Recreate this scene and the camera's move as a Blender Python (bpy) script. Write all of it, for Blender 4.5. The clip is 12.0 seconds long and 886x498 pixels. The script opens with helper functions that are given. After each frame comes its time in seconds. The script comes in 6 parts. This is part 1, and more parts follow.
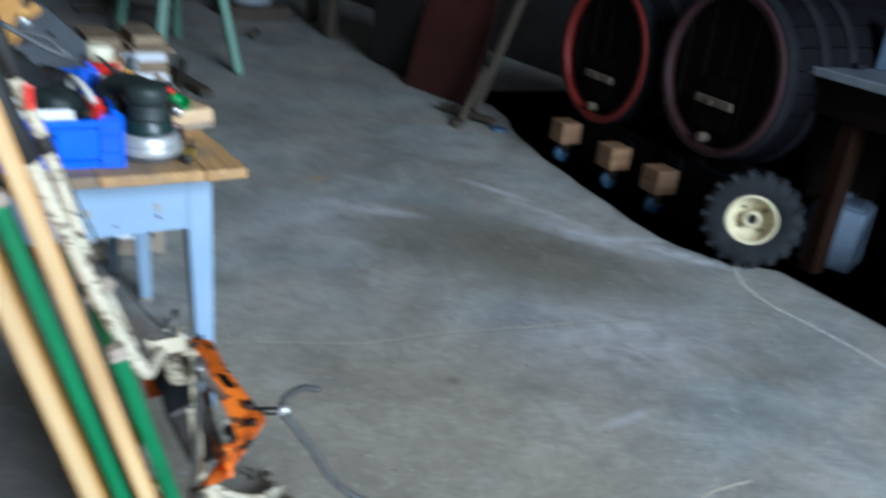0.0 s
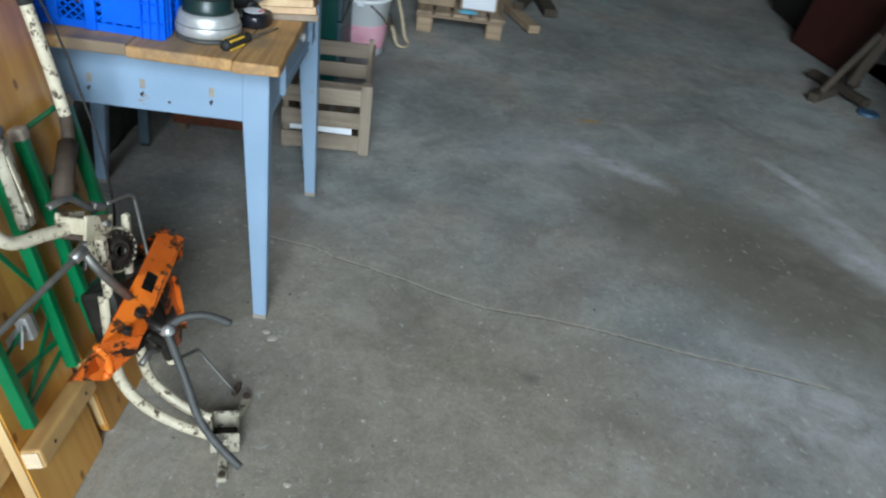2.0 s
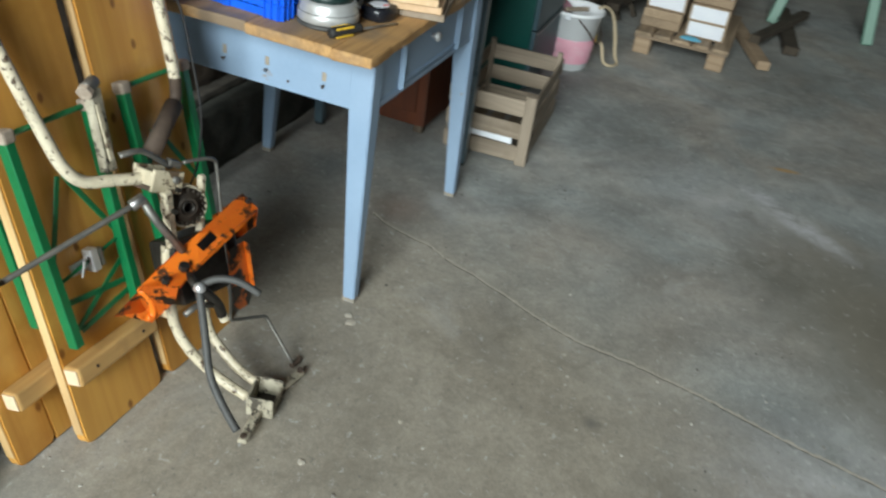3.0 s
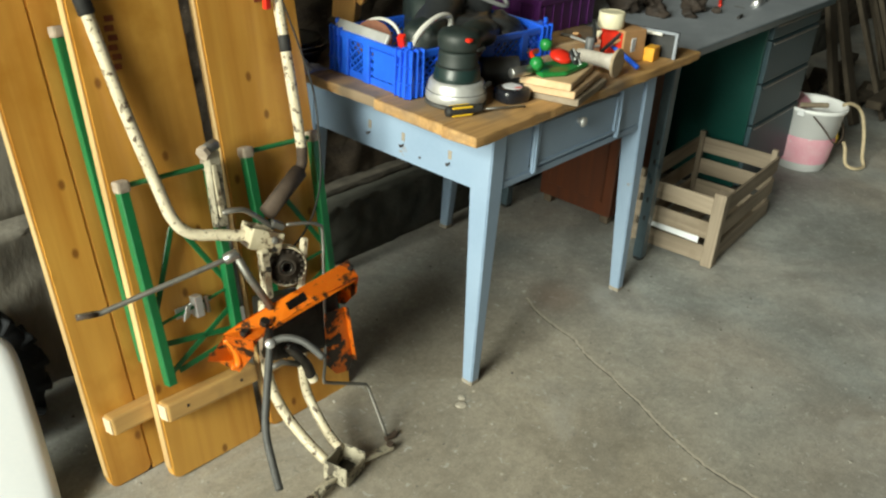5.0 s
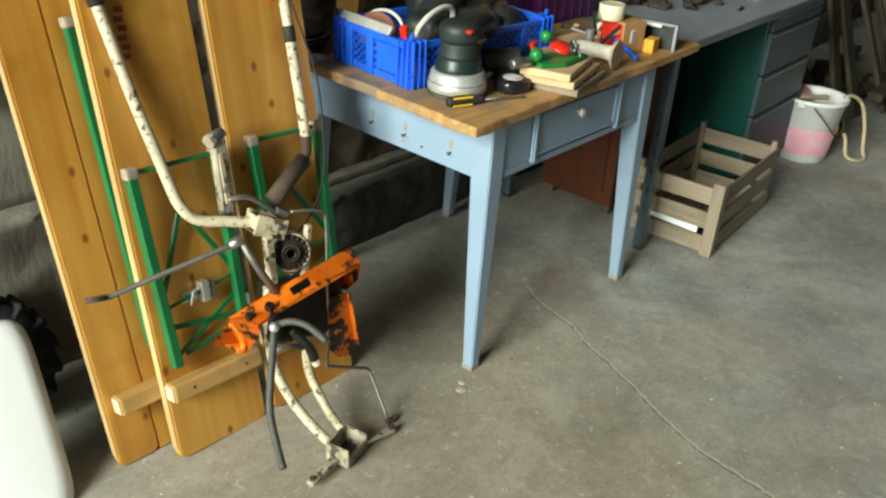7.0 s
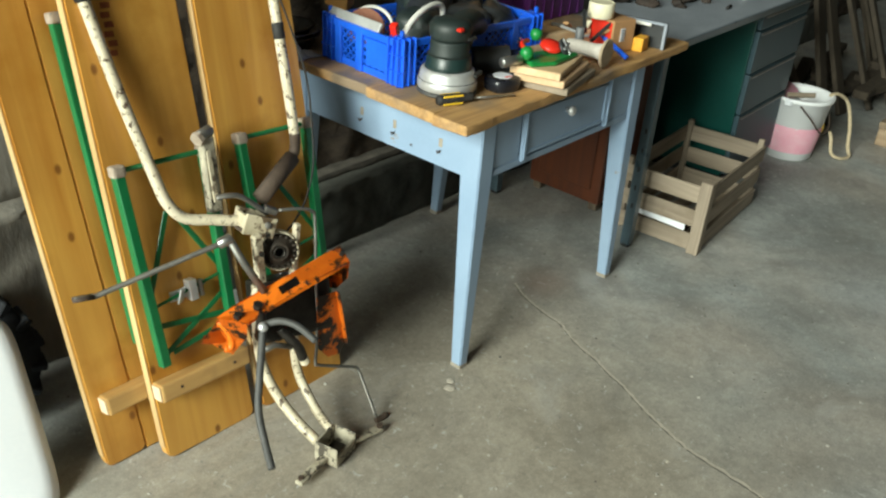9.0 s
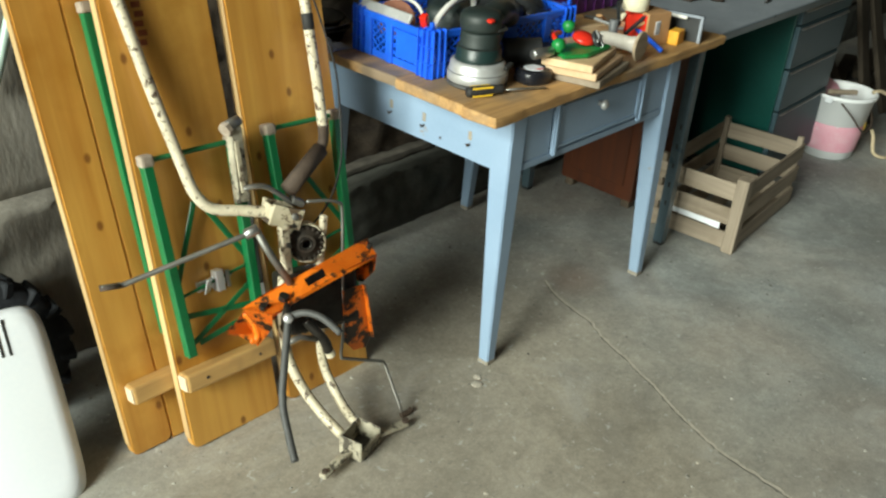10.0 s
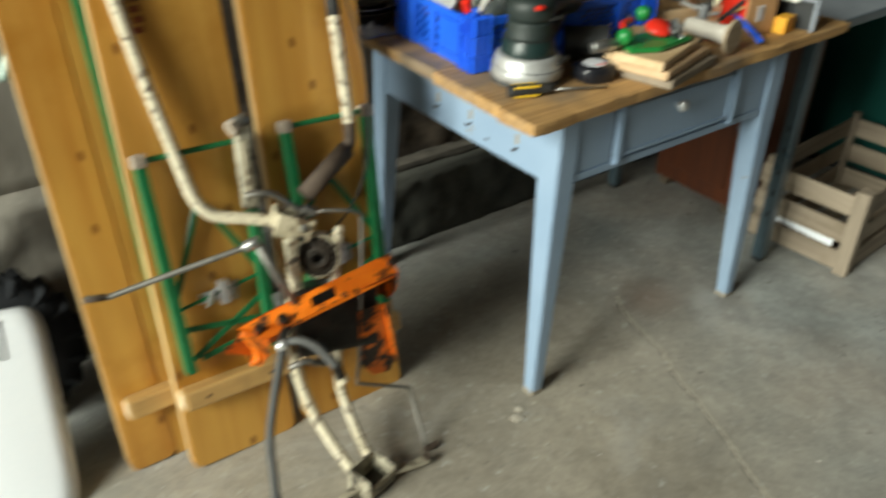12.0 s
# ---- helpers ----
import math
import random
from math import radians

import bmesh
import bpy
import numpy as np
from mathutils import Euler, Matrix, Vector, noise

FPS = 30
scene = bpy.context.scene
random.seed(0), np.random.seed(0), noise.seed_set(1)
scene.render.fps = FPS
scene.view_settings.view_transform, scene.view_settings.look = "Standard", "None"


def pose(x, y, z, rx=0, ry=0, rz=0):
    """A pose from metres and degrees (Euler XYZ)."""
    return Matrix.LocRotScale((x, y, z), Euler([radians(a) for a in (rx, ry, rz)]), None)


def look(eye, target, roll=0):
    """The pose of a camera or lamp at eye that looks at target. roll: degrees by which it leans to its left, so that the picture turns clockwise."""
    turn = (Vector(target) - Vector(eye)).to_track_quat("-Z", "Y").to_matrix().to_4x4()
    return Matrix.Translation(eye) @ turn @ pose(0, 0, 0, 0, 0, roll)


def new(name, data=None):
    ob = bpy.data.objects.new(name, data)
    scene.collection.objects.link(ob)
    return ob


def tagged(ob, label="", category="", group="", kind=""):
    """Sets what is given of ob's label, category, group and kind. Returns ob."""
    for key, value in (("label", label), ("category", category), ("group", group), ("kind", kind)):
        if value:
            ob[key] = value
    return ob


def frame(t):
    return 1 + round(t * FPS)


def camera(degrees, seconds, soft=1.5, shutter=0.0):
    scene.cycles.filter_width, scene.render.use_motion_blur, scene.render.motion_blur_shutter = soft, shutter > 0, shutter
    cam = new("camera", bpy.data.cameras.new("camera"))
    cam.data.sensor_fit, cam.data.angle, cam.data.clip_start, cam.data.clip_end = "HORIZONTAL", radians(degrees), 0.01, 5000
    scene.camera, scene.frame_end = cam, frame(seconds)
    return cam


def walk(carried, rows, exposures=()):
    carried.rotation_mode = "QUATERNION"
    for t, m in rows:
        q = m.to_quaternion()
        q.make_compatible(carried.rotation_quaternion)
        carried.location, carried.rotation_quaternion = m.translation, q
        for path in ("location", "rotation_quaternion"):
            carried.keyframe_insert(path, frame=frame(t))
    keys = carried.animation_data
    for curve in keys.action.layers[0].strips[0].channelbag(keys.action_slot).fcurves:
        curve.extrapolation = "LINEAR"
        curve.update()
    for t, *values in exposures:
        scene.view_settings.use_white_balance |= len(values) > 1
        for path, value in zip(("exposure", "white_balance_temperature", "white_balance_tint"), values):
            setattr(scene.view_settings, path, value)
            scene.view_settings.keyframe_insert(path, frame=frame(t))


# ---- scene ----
cam = camera(56.0, 12.0, 2.3, 0.45)
PATH = [
    (0, (-2.007, 0.589, 1.429), (-0.484, -0.441, 0.644), 6.3),
    (0.1, (-1.94, 0.557, 1.44), (-0.485, -0.538, 0.612), 8.6),
    (0.2, (-1.966, 0.511, 1.407), (-0.512, -0.58, 0.573), 6.1),
    (0.3, (-1.996, 0.467, 1.462), (-0.57, -0.604, 0.557), 5.7),
    (0.4, (-1.962, 0.407, 1.418), (-0.556, -0.653, 0.469), 5.6),
    (0.5, (-1.938, 0.367, 1.408), (-0.506, -0.658, 0.46), 4.9),
    (0.6, (-1.966, 0.342, 1.456), (-0.488, -0.589, 0.483), 5.6),
    (0.7, (-1.973, 0.24, 1.478), (-0.433, -0.584, 0.503), 7.5),
    (0.8, (-2.036, 0.138, 1.415), (-0.395, -0.528, 0.485), 8.6),
    (1, (-2.047, 0.034, 1.397), (-0.428, -0.519, 0.362), 8.6),
    (1.5, (-1.964, -0.191, 1.405), (-0.284, -0.499, 0.365), 9.7),
    (2, (-1.886, -0.421, 1.402), (-0.171, -0.48, 0.376), 7.9),
    (2.5, (-1.842, -0.661, 1.425), (-0.152, -0.422, 0.384), 10.2),
    (3, (-1.76, -0.819, 1.427), (-0.153, -0.305, 0.354), 8.7),
    (3.5, (-1.632, -0.913, 1.416), (-0.077, -0.159, 0.409), 7.2),
    (3.7, (-1.593, -0.949, 1.416), (-0.069, -0.123, 0.42), 6.1),
    (5.3, (-1.489, -1.178, 1.422), (-0.168, -0.012, 0.476), 3.3),
    (5.5, (-1.5, -1.185, 1.427), (-0.176, -0.021, 0.483), 3.3),
    (6, (-1.515, -1.187, 1.44), (-0.203, -0.025, 0.476), 3.4),
    (6.5, (-1.509, -1.189, 1.432), (-0.208, -0.015, 0.47), 2.9),
    (6.7, (-1.511, -1.19, 1.432), (-0.201, -0.03, 0.464), 3.1),
    (8.3, (-1.528, -1.191, 1.44), (-0.202, -0.055, 0.466), 3.9),
    (8.5, (-1.525, -1.189, 1.438), (-0.194, -0.066, 0.453), 4.0),
    (9, (-1.514, -1.175, 1.442), (-0.179, -0.057, 0.46), 4.2),
    (9.5, (-1.503, -1.178, 1.433), (-0.194, -0.04, 0.437), 3.7),
    (10, (-1.494, -1.176, 1.42), (-0.213, 0.0, 0.431), 3.6),
    (10.5, (-1.479, -1.197, 1.439), (-0.252, 0.046, 0.464), 2.8),
    (11, (-1.464, -1.217, 1.437), (-0.319, 0.129, 0.501), 1.2),
    (11.2, (-1.45, -1.235, 1.453), (-0.373, 0.191, 0.555), 0.2),
    (11.5, (-1.375, -1.202, 1.433), (-0.455, 0.216, 0.363), -0.7),
    (11.8, (-1.248, -1.127, 1.402), (-0.309, 0.253, 0.3), 0.6),
    (12, (-1.149, -1.118, 1.402), (-0.126, 0.227, 0.333), 1.4),
]
walk(cam, [(t, look(eye, target, roll)) for t, eye, target, roll in PATH],
     [(0, -0.33, 5300, 3), (0.6, -0.32, 5350, 2), (1.0, -0.60, 5450, 2), (1.5, -0.62, 5520, 1), (2.0, -0.52, 5770, 1), (2.8, -0.38, 6300, 1), (3.5, -0.20, 6750, -1), (5.5, -0.04, 7850, -4), (6.5, 0.0, 7650, -4), (8.5, -0.02, 7200, -5), (9.5, -0.02, 7150, -5), (11.0, -0.02, 7300, -3), (11.5, -0.03, 7350, -2), (12, -0.14, 7400, -2)])

# ---- light ----
world = bpy.data.worlds.new("daylight")
scene.world = world
world.use_nodes = True
wn = world.node_tree.nodes
sky = wn.new("ShaderNodeTexSky")
sky.sky_type, sky.sun_disc, sky.sun_elevation, sky.sun_rotation = "NISHITA", False, radians(35), radians(200)
world.node_tree.links.new(sky.outputs[0], wn["Background"].inputs[0])
wn["Background"].inputs[1].default_value = 0.03


def area_lamp(name, m, width, height, watts, color):
    data = bpy.data.lights.new(name, "AREA")
    data.shape, data.size, data.size_y, data.energy, data.color = "RECTANGLE", width, height, watts, color
    ob = new(name, data)
    ob.matrix_world = m
    return ob


# sky light that comes in through the open barn gate in the west wall
area_lamp("gate_daylight", look((-8.7, -1.0, 4.0), (0.6, -0.3, 0.3)), 3.6, 4.4, 1900.0, (0.94, 0.97, 1.0))

sun = new("sun", bpy.data.lights.new("sun", "SUN"))
sun.data.energy, sun.data.angle, sun.data.color = 0.8, radians(10), (1.0, 0.97, 0.93)
sun.matrix_world = look((6, 12, 14), (0, 0, 0))


# ---- materials ----
def surface(name, base, second, scale=8.0, rough=0.6, metal=0.0, bump=0.15, wear=None, wear_amount=0.0,
            wear_scale=20.0, fine=90.0, stretch=(1, 1, 1), per_object=0.0, grain=0.18):
    """A node material: two tones mixed by coarse and fine noise, optional chipped wear, relief."""
    m = bpy.data.materials.new(name)
    m.use_nodes = True
    nt = m.node_tree
    n, l = nt.nodes, nt.links
    bsdf = n["Principled BSDF"]
    tc = n.new("ShaderNodeTexCoord")
    mp = n.new("ShaderNodeMapping")
    mp.inputs["Scale"].default_value = stretch
    l.new(tc.outputs["Object"], mp.inputs[0])

    def noise_node(s, detail, rough_):
        t = n.new("ShaderNodeTexNoise")
        t.inputs["Scale"].default_value, t.inputs["Detail"].default_value = s, detail
        t.inputs["Roughness"].default_value = rough_
        l.new(mp.outputs[0], t.inputs["Vector"])
        return t

    big, small = noise_node(scale, 5, 0.6), noise_node(fine, 3, 0.6)
    ramp = n.new("ShaderNodeValToRGB")
    ramp.color_ramp.elements[0].position, ramp.color_ramp.elements[1].position = 0.32, 0.68
    ramp.color_ramp.elements[0].color, ramp.color_ramp.elements[1].color = (*base, 1), (*second, 1)
    l.new(big.outputs[0], ramp.inputs[0])
    mix = n.new("ShaderNodeMix")
    mix.data_type, mix.blend_type = "RGBA", "OVERLAY"
    mix.inputs[0].default_value = grain
    l.new(ramp.outputs[0], mix.inputs[6])
    l.new(small.outputs[0], mix.inputs[7])
    color = mix.outputs[2]
    if per_object:
        info, hsv = n.new("ShaderNodeObjectInfo"), n.new("ShaderNodeHueSaturation")
        rng = n.new("ShaderNodeMapRange")
        rng.inputs[3].default_value, rng.inputs[4].default_value = 1 - per_object, 1 + per_object
        l.new(info.outputs["Random"], rng.inputs[0])
        l.new(rng.outputs[0], hsv.inputs["Value"])
        l.new(color, hsv.inputs["Color"])
        color = hsv.outputs[0]
    if wear:
        wn_ = noise_node(wear_scale, 6, 0.7)
        wr = n.new("ShaderNodeValToRGB")
        edge = 0.72 - 0.35 * wear_amount
        wr.color_ramp.elements[0].position, wr.color_ramp.elements[1].position = edge, edge + 0.04
        l.new(wn_.outputs[0], wr.inputs[0])
        wm = n.new("ShaderNodeMix")
        wm.data_type = "RGBA"
        l.new(wr.outputs[0], wm.inputs[0])
        l.new(color, wm.inputs[6])
        wm.inputs[7].default_value = (*wear, 1)
        color = wm.outputs[2]
    l.new(color, bsdf.inputs["Base Color"])
    rr = n.new("ShaderNodeMapRange")
    rr.inputs[3].default_value, rr.inputs[4].default_value = max(0.02, rough - 0.12), min(1, rough + 0.12)
    l.new(big.outputs[0], rr.inputs[0])
    l.new(rr.outputs[0], bsdf.inputs["Roughness"])
    bsdf.inputs["Metallic"].default_value = metal
    if bump:
        b = n.new("ShaderNodeBump")
        b.inputs["Strength"].default_value, b.inputs["Distance"].default_value = bump, 0.004
        l.new(small.outputs[0], b.inputs["Height"])
        l.new(b.outputs[0], bsdf.inputs["Normal"])
    return m


def wood(name, light, dark, axis="Z", rough=0.5, grain=1.0, bump=0.12, stain=None, stain_amount=0.0, knots=0.0):
    """Wood with its grain along an axis of the object, with slow tone shifts, optional stains and knots."""
    m = bpy.data.materials.new(name)
    m.use_nodes = True
    nt = m.node_tree
    n, l = nt.nodes, nt.links
    bsdf = n["Principled BSDF"]
    tc, info = n.new("ShaderNodeTexCoord"), n.new("ShaderNodeObjectInfo")
    add = n.new("ShaderNodeVectorMath")
    mul = n.new("ShaderNodeMath")
    mul.operation = "MULTIPLY"
    mul.inputs[1].default_value = 13.0
    l.new(info.outputs["Random"], mul.inputs[0])
    l.new(tc.outputs["Object"], add.inputs[0])
    l.new(mul.outputs[0], add.inputs[1])
    mp = n.new("ShaderNodeMapping")
    s = [14.0 * grain] * 3
    s["XYZ".index(axis)] = 0.9 * grain
    mp.inputs["Scale"].default_value = s
    l.new(add.outputs[0], mp.inputs[0])
    g = n.new("ShaderNodeTexNoise")
    g.inputs["Scale"].default_value, g.inputs["Detail"].default_value, g.inputs["Distortion"].default_value = 1.6, 6, 0.8
    l.new(mp.outputs[0], g.inputs["Vector"])
    fine = n.new("ShaderNodeTexNoise")
    fine.inputs["Scale"].default_value, fine.inputs["Detail"].default_value = 9.0, 4
    l.new(mp.outputs[0], fine.inputs["Vector"])
    slow = n.new("ShaderNodeTexNoise")
    slow.inputs["Scale"].default_value, slow.inputs["Detail"].default_value = 2.5, 3
    l.new(add.outputs[0], slow.inputs["Vector"])
    ramp = n.new("ShaderNodeValToRGB")
    ramp.color_ramp.elements[0].position, ramp.color_ramp.elements[1].position = 0.3, 0.66
    ramp.color_ramp.elements[0].color, ramp.color_ramp.elements[1].color = (*dark, 1), (*light, 1)
    l.new(g.outputs[0], ramp.inputs[0])
    mix = n.new("ShaderNodeMix")
    mix.data_type, mix.blend_type = "RGBA", "OVERLAY"
    mix.inputs[0].default_value = 0.45
    l.new(ramp.outputs[0], mix.inputs[6])
    l.new(slow.outputs[0], mix.inputs[7])
    color = mix.outputs[2]
    if stain:
        sn = n.new("ShaderNodeTexNoise")
        sn.inputs["Scale"].default_value, sn.inputs["Detail"].default_value = 5.0, 6
        l.new(add.outputs[0], sn.inputs["Vector"])
        sr = n.new("ShaderNodeValToRGB")
        e = 0.66 - 0.3 * stain_amount
        sr.color_ramp.elements[0].position, sr.color_ramp.elements[1].position = e, e + 0.16
        l.new(sn.outputs[0], sr.inputs[0])
        sm = n.new("ShaderNodeMix")
        sm.data_type = "RGBA"
        l.new(sr.outputs[0], sm.inputs[0])
        l.new(color, sm.inputs[6])
        sm.inputs[7].default_value = (*stain, 1)
        color = sm.outputs[2]
    if knots:
        vm = n.new("ShaderNodeMapping")
        sp, cb = n.new("ShaderNodeSeparateXYZ"), n.new("ShaderNodeCombineXYZ")
        l.new(add.outputs[0], sp.inputs[0])
        l.new(sp.outputs[0], cb.inputs[0])
        l.new(sp.outputs[2], cb.inputs[1])
        vm.inputs["Scale"].default_value = (6.5, 4.2, 1.0)
        l.new(cb.outputs[0], vm.inputs[0])
        v = n.new("ShaderNodeTexVoronoi")
        v.voronoi_dimensions = "2D"
        v.inputs["Scale"].default_value = 1.0
        l.new(vm.outputs[0], v.inputs["Vector"])
        kr = n.new("ShaderNodeValToRGB")
        kr.color_ramp.elements[0].position, kr.color_ramp.elements[1].position = 0.028, 0.06
        kr.color_ramp.elements[0].color, kr.color_ramp.elements[1].color = (knots, knots, knots, 1), (0, 0, 0, 1)
        l.new(v.outputs["Distance"], kr.inputs[0])
        km = n.new("ShaderNodeMix")
        km.data_type = "RGBA"
        l.new(kr.outputs[0], km.inputs[0])
        l.new(color, km.inputs[6])
        km.inputs[7].default_value = (dark[0] * 0.4, dark[1] * 0.3, dark[2] * 0.3, 1)
        color = km.outputs[2]
    l.new(color, bsdf.inputs["Base Color"])
    bsdf.inputs["Roughness"].default_value = rough
    b = n.new("ShaderNodeBump")
    b.inputs["Strength"].default_value, b.inputs["Distance"].default_value = bump, 0.003
    l.new(fine.outputs[0], b.inputs["Height"])
    l.new(b.outputs[0], bsdf.inputs["Normal"])
    return m


def floor_material():
    """Worn, dusty concrete with pale scuffs and oily patches."""
    m = bpy.data.materials.new("floor_concrete")
    m.use_nodes = True
    nt = m.node_tree
    n, l = nt.nodes, nt.links
    bsdf = n["Principled BSDF"]
    tc = n.new("ShaderNodeTexCoord")

    def tex(scale, detail=6, rough=0.6, stretch=(1, 1, 1), distortion=0.0):
        mp, t = n.new("ShaderNodeMapping"), n.new("ShaderNodeTexNoise")
        mp.inputs["Scale"].default_value = stretch
        l.new(tc.outputs["Object"], mp.inputs[0])
        l.new(mp.outputs[0], t.inputs["Vector"])
        t.inputs["Scale"].default_value, t.inputs["Detail"].default_value = scale, detail
        t.inputs["Roughness"].default_value, t.inputs["Distortion"].default_value = rough, distortion
        return t.outputs[0]

    def ramp(v, a, b, ca=(0, 0, 0), cb=(1, 1, 1)):
        r = n.new("ShaderNodeValToRGB")
        r.color_ramp.elements[0].position, r.color_ramp.elements[1].position = a, b
        r.color_ramp.elements[0].color, r.color_ramp.elements[1].color = (*ca, 1), (*cb, 1)
        l.new(v, r.inputs[0])
        return r.outputs[0]

    def blend(f, a, b, kind="MIX"):
        x = n.new("ShaderNodeMix")
        x.data_type, x.blend_type = "RGBA", kind
        if isinstance(f, float):
            x.inputs[0].default_value = f
        else:
            l.new(f, x.inputs[0])
        l.new(a, x.inputs[6])
        if isinstance(b, tuple):
            x.inputs[7].default_value = (*b, 1)
        else:
            l.new(b, x.inputs[7])
        return x.outputs[2]

    def times(a, b):
        x = n.new("ShaderNodeMath")
        x.operation = "MULTIPLY"
        for i, v in enumerate((a, b)):
            if isinstance(v, float):
                x.inputs[i].default_value = v
            else:
                l.new(v, x.inputs[i])
        return x.outputs[0]

    def spot(x, y, turn, rx, ry):
        """A soft oval on the floor, 1 in its middle."""
        mp, gr = n.new("ShaderNodeMapping"), n.new("ShaderNodeTexGradient")
        mp.vector_type = "TEXTURE"
        mp.inputs["Location"].default_value = (x, y, 0)
        mp.inputs["Rotation"].default_value = (0, 0, radians(turn))
        mp.inputs["Scale"].default_value = (rx, ry, 1)
        gr.gradient_type = "SPHERICAL"
        l.new(tc.outputs["Object"], mp.inputs[0])
        l.new(mp.outputs[0], gr.inputs[0])
        return gr.outputs[0]

    color = ramp(tex(1.1, 5, 0.55), 0.35, 0.68, (0.245, 0.244, 0.228), (0.372, 0.370, 0.348))
    hue = ramp(tex(1.7, 4, 0.55, distortion=0.6), 0.38, 0.62, (0.53, 0.49, 0.46), (0.47, 0.505, 0.53))
    color = blend(0.8, color, hue, "OVERLAY")
    color = blend(0.38, color, tex(4.2, 6, 0.60, distortion=0.4), "OVERLAY")
    sandy = times(spot(-0.50, -0.32, 20, 1.25, 1.05), 2.0)
    color = blend(sandy, color, ramp(tex(2.2, 6, 0.65), 0.3, 0.7, (0.275, 0.245, 0.198), (0.375, 0.340, 0.280)))
    mottle = ramp(tex(8.0, 7, 0.72, distortion=0.7), 0.30, 0.70)
    color = blend(0.15, color, mottle, "OVERLAY")
    small = ramp(tex(24.0, 6, 0.7, distortion=0.5), 0.30, 0.70)
    color = blend(0.13, color, small, "OVERLAY")
    color = blend(0.15, color, ramp(tex(70.0, 5, 0.75, distortion=0.3), 0.28, 0.72), "OVERLAY")
    color = blend(0.42, color, tex(210.0, 3, 0.8), "OVERLAY")
    blotch = ramp(tex(2.1, 6, 0.62, distortion=0.9), 0.54, 0.70)
    color = blend(times(blotch, 0.40), color, (0.13, 0.127, 0.122))
    pale = ramp(tex(2.4, 8, 0.68, (1.0, 1.2, 1.0), 0.7), 0.56, 0.70)
    color = blend(times(pale, 0.42), color, (0.46, 0.46, 0.45))
    scratch = ramp(tex(5.0, 5, 0.6, (1.0, 16.0, 1.0), 1.2), 0.67, 0.71)
    color = blend(times(scratch, 0.05), color, (0.47, 0.46, 0.43))
    ragged = ramp(tex(9.0, 8, 0.75, distortion=0.5), 0.36, 0.62)
    color = blend(times(spot(0.62, -1.58, 32, 0.95, 0.46), 1.5), color, ramp(tex(3.0, 5, 0.6), 0.3, 0.7, (0.165, 0.150, 0.118), (0.235, 0.218, 0.180)))
    # damp, oily tracks
    for x, y, turn, rx, ry, k in ((2.25, -1.72, -20, 0.80, 0.42, 0.55), (0.62, -1.74, 22, 0.60, 0.34, 0.8), (0.94, -1.17, 30, 0.34, 0.22, 0.9),
                                  (0.25, -1.95, 0, 0.40, 0.18, 0.7), (3.01, -1.22, -40, 1.03, 0.575, 0.35), (-0.30, 0.02, 0, 0.4, 0.2, 0.5),
                                  (-0.50, -0.30, 15, 0.35, 0.12, 0.5), (1.70, -0.55, 10, 0.5, 0.2, 0.5), (0.05, -0.45, -30, 0.25, 0.10, 0.5)):
        color = blend(times(times(spot(x, y, turn, rx, ry), ragged), k), color, (0.125, 0.112, 0.088))
    # pale scraped ridges
    for x, y, turn, rx, ry, k in ((1.31, -1.19, -133, 0.34, 0.08, 1.9), (1.37, -1.97, -157, 0.27, 0.045, 2.4),
                                  (0.60, -2.15, -110, 0.28, 0.06, 1.9), (0.95, -2.05, -160, 0.45, 0.05, 1.2), (0.33, -2.34, -150, 0.253, 0.069, 2.4),
                                  (-0.55, -1.16, 92, 0.184, 0.0287, 1.1), (-0.94, -0.97, 105, 0.253, 0.0345, 0.8),
                                  (1.30, -0.86, 60, 0.517, 0.345, 0.5), (0.67, -2.05, 30, 0.575, 0.138, 1.2),
                                  (-0.15, -1.49, 80, 0.575, 0.402, 0.8)):
        color = blend(times(times(spot(x, y, turn, rx, ry), ragged), k), color, (0.52, 0.52, 0.54))
    # rusty bleed, a dropped orange chip mark
    color = blend(times(spot(0.524, 0.092, 0, 0.15, 0.11), 0.55), color, (0.30, 0.21, 0.17))
    color = blend(times(times(spot(1.765, -1.14, 100, 0.08, 0.025), ragged), 2.0), color, (0.42, 0.27, 0.12))
    color = blend(times(spot(-0.155, -0.757, 0, 0.035, 0.03), 0.7), color, (0.11, 0.105, 0.10))
    specks = ramp(tex(34.0, 5, 0.8, distortion=0.4), 0.60, 0.645)
    color = blend(times(specks, 0.5), color, (0.6, 0.6, 0.58))
    holes = ramp(tex(40.0, 5, 0.8, (1.1, 1, 1), 0.4), 0.61, 0.655)
    color = blend(times(holes, 0.55), color, (0.13, 0.13, 0.125))
    l.new(color, bsdf.inputs["Base Color"])
    l.new(ramp(tex(4.0, 6), 0.3, 0.7, (0.55, 0.55, 0.55), (0.82, 0.82, 0.82)), bsdf.inputs["Roughness"])
    b = n.new("ShaderNodeBump")
    b.inputs["Strength"].default_value, b.inputs["Distance"].default_value = 0.28, 0.004
    l.new(tex(45.0, 8, 0.75), b.inputs["Height"])
    l.new(b.outputs[0], bsdf.inputs["Normal"])
    return m


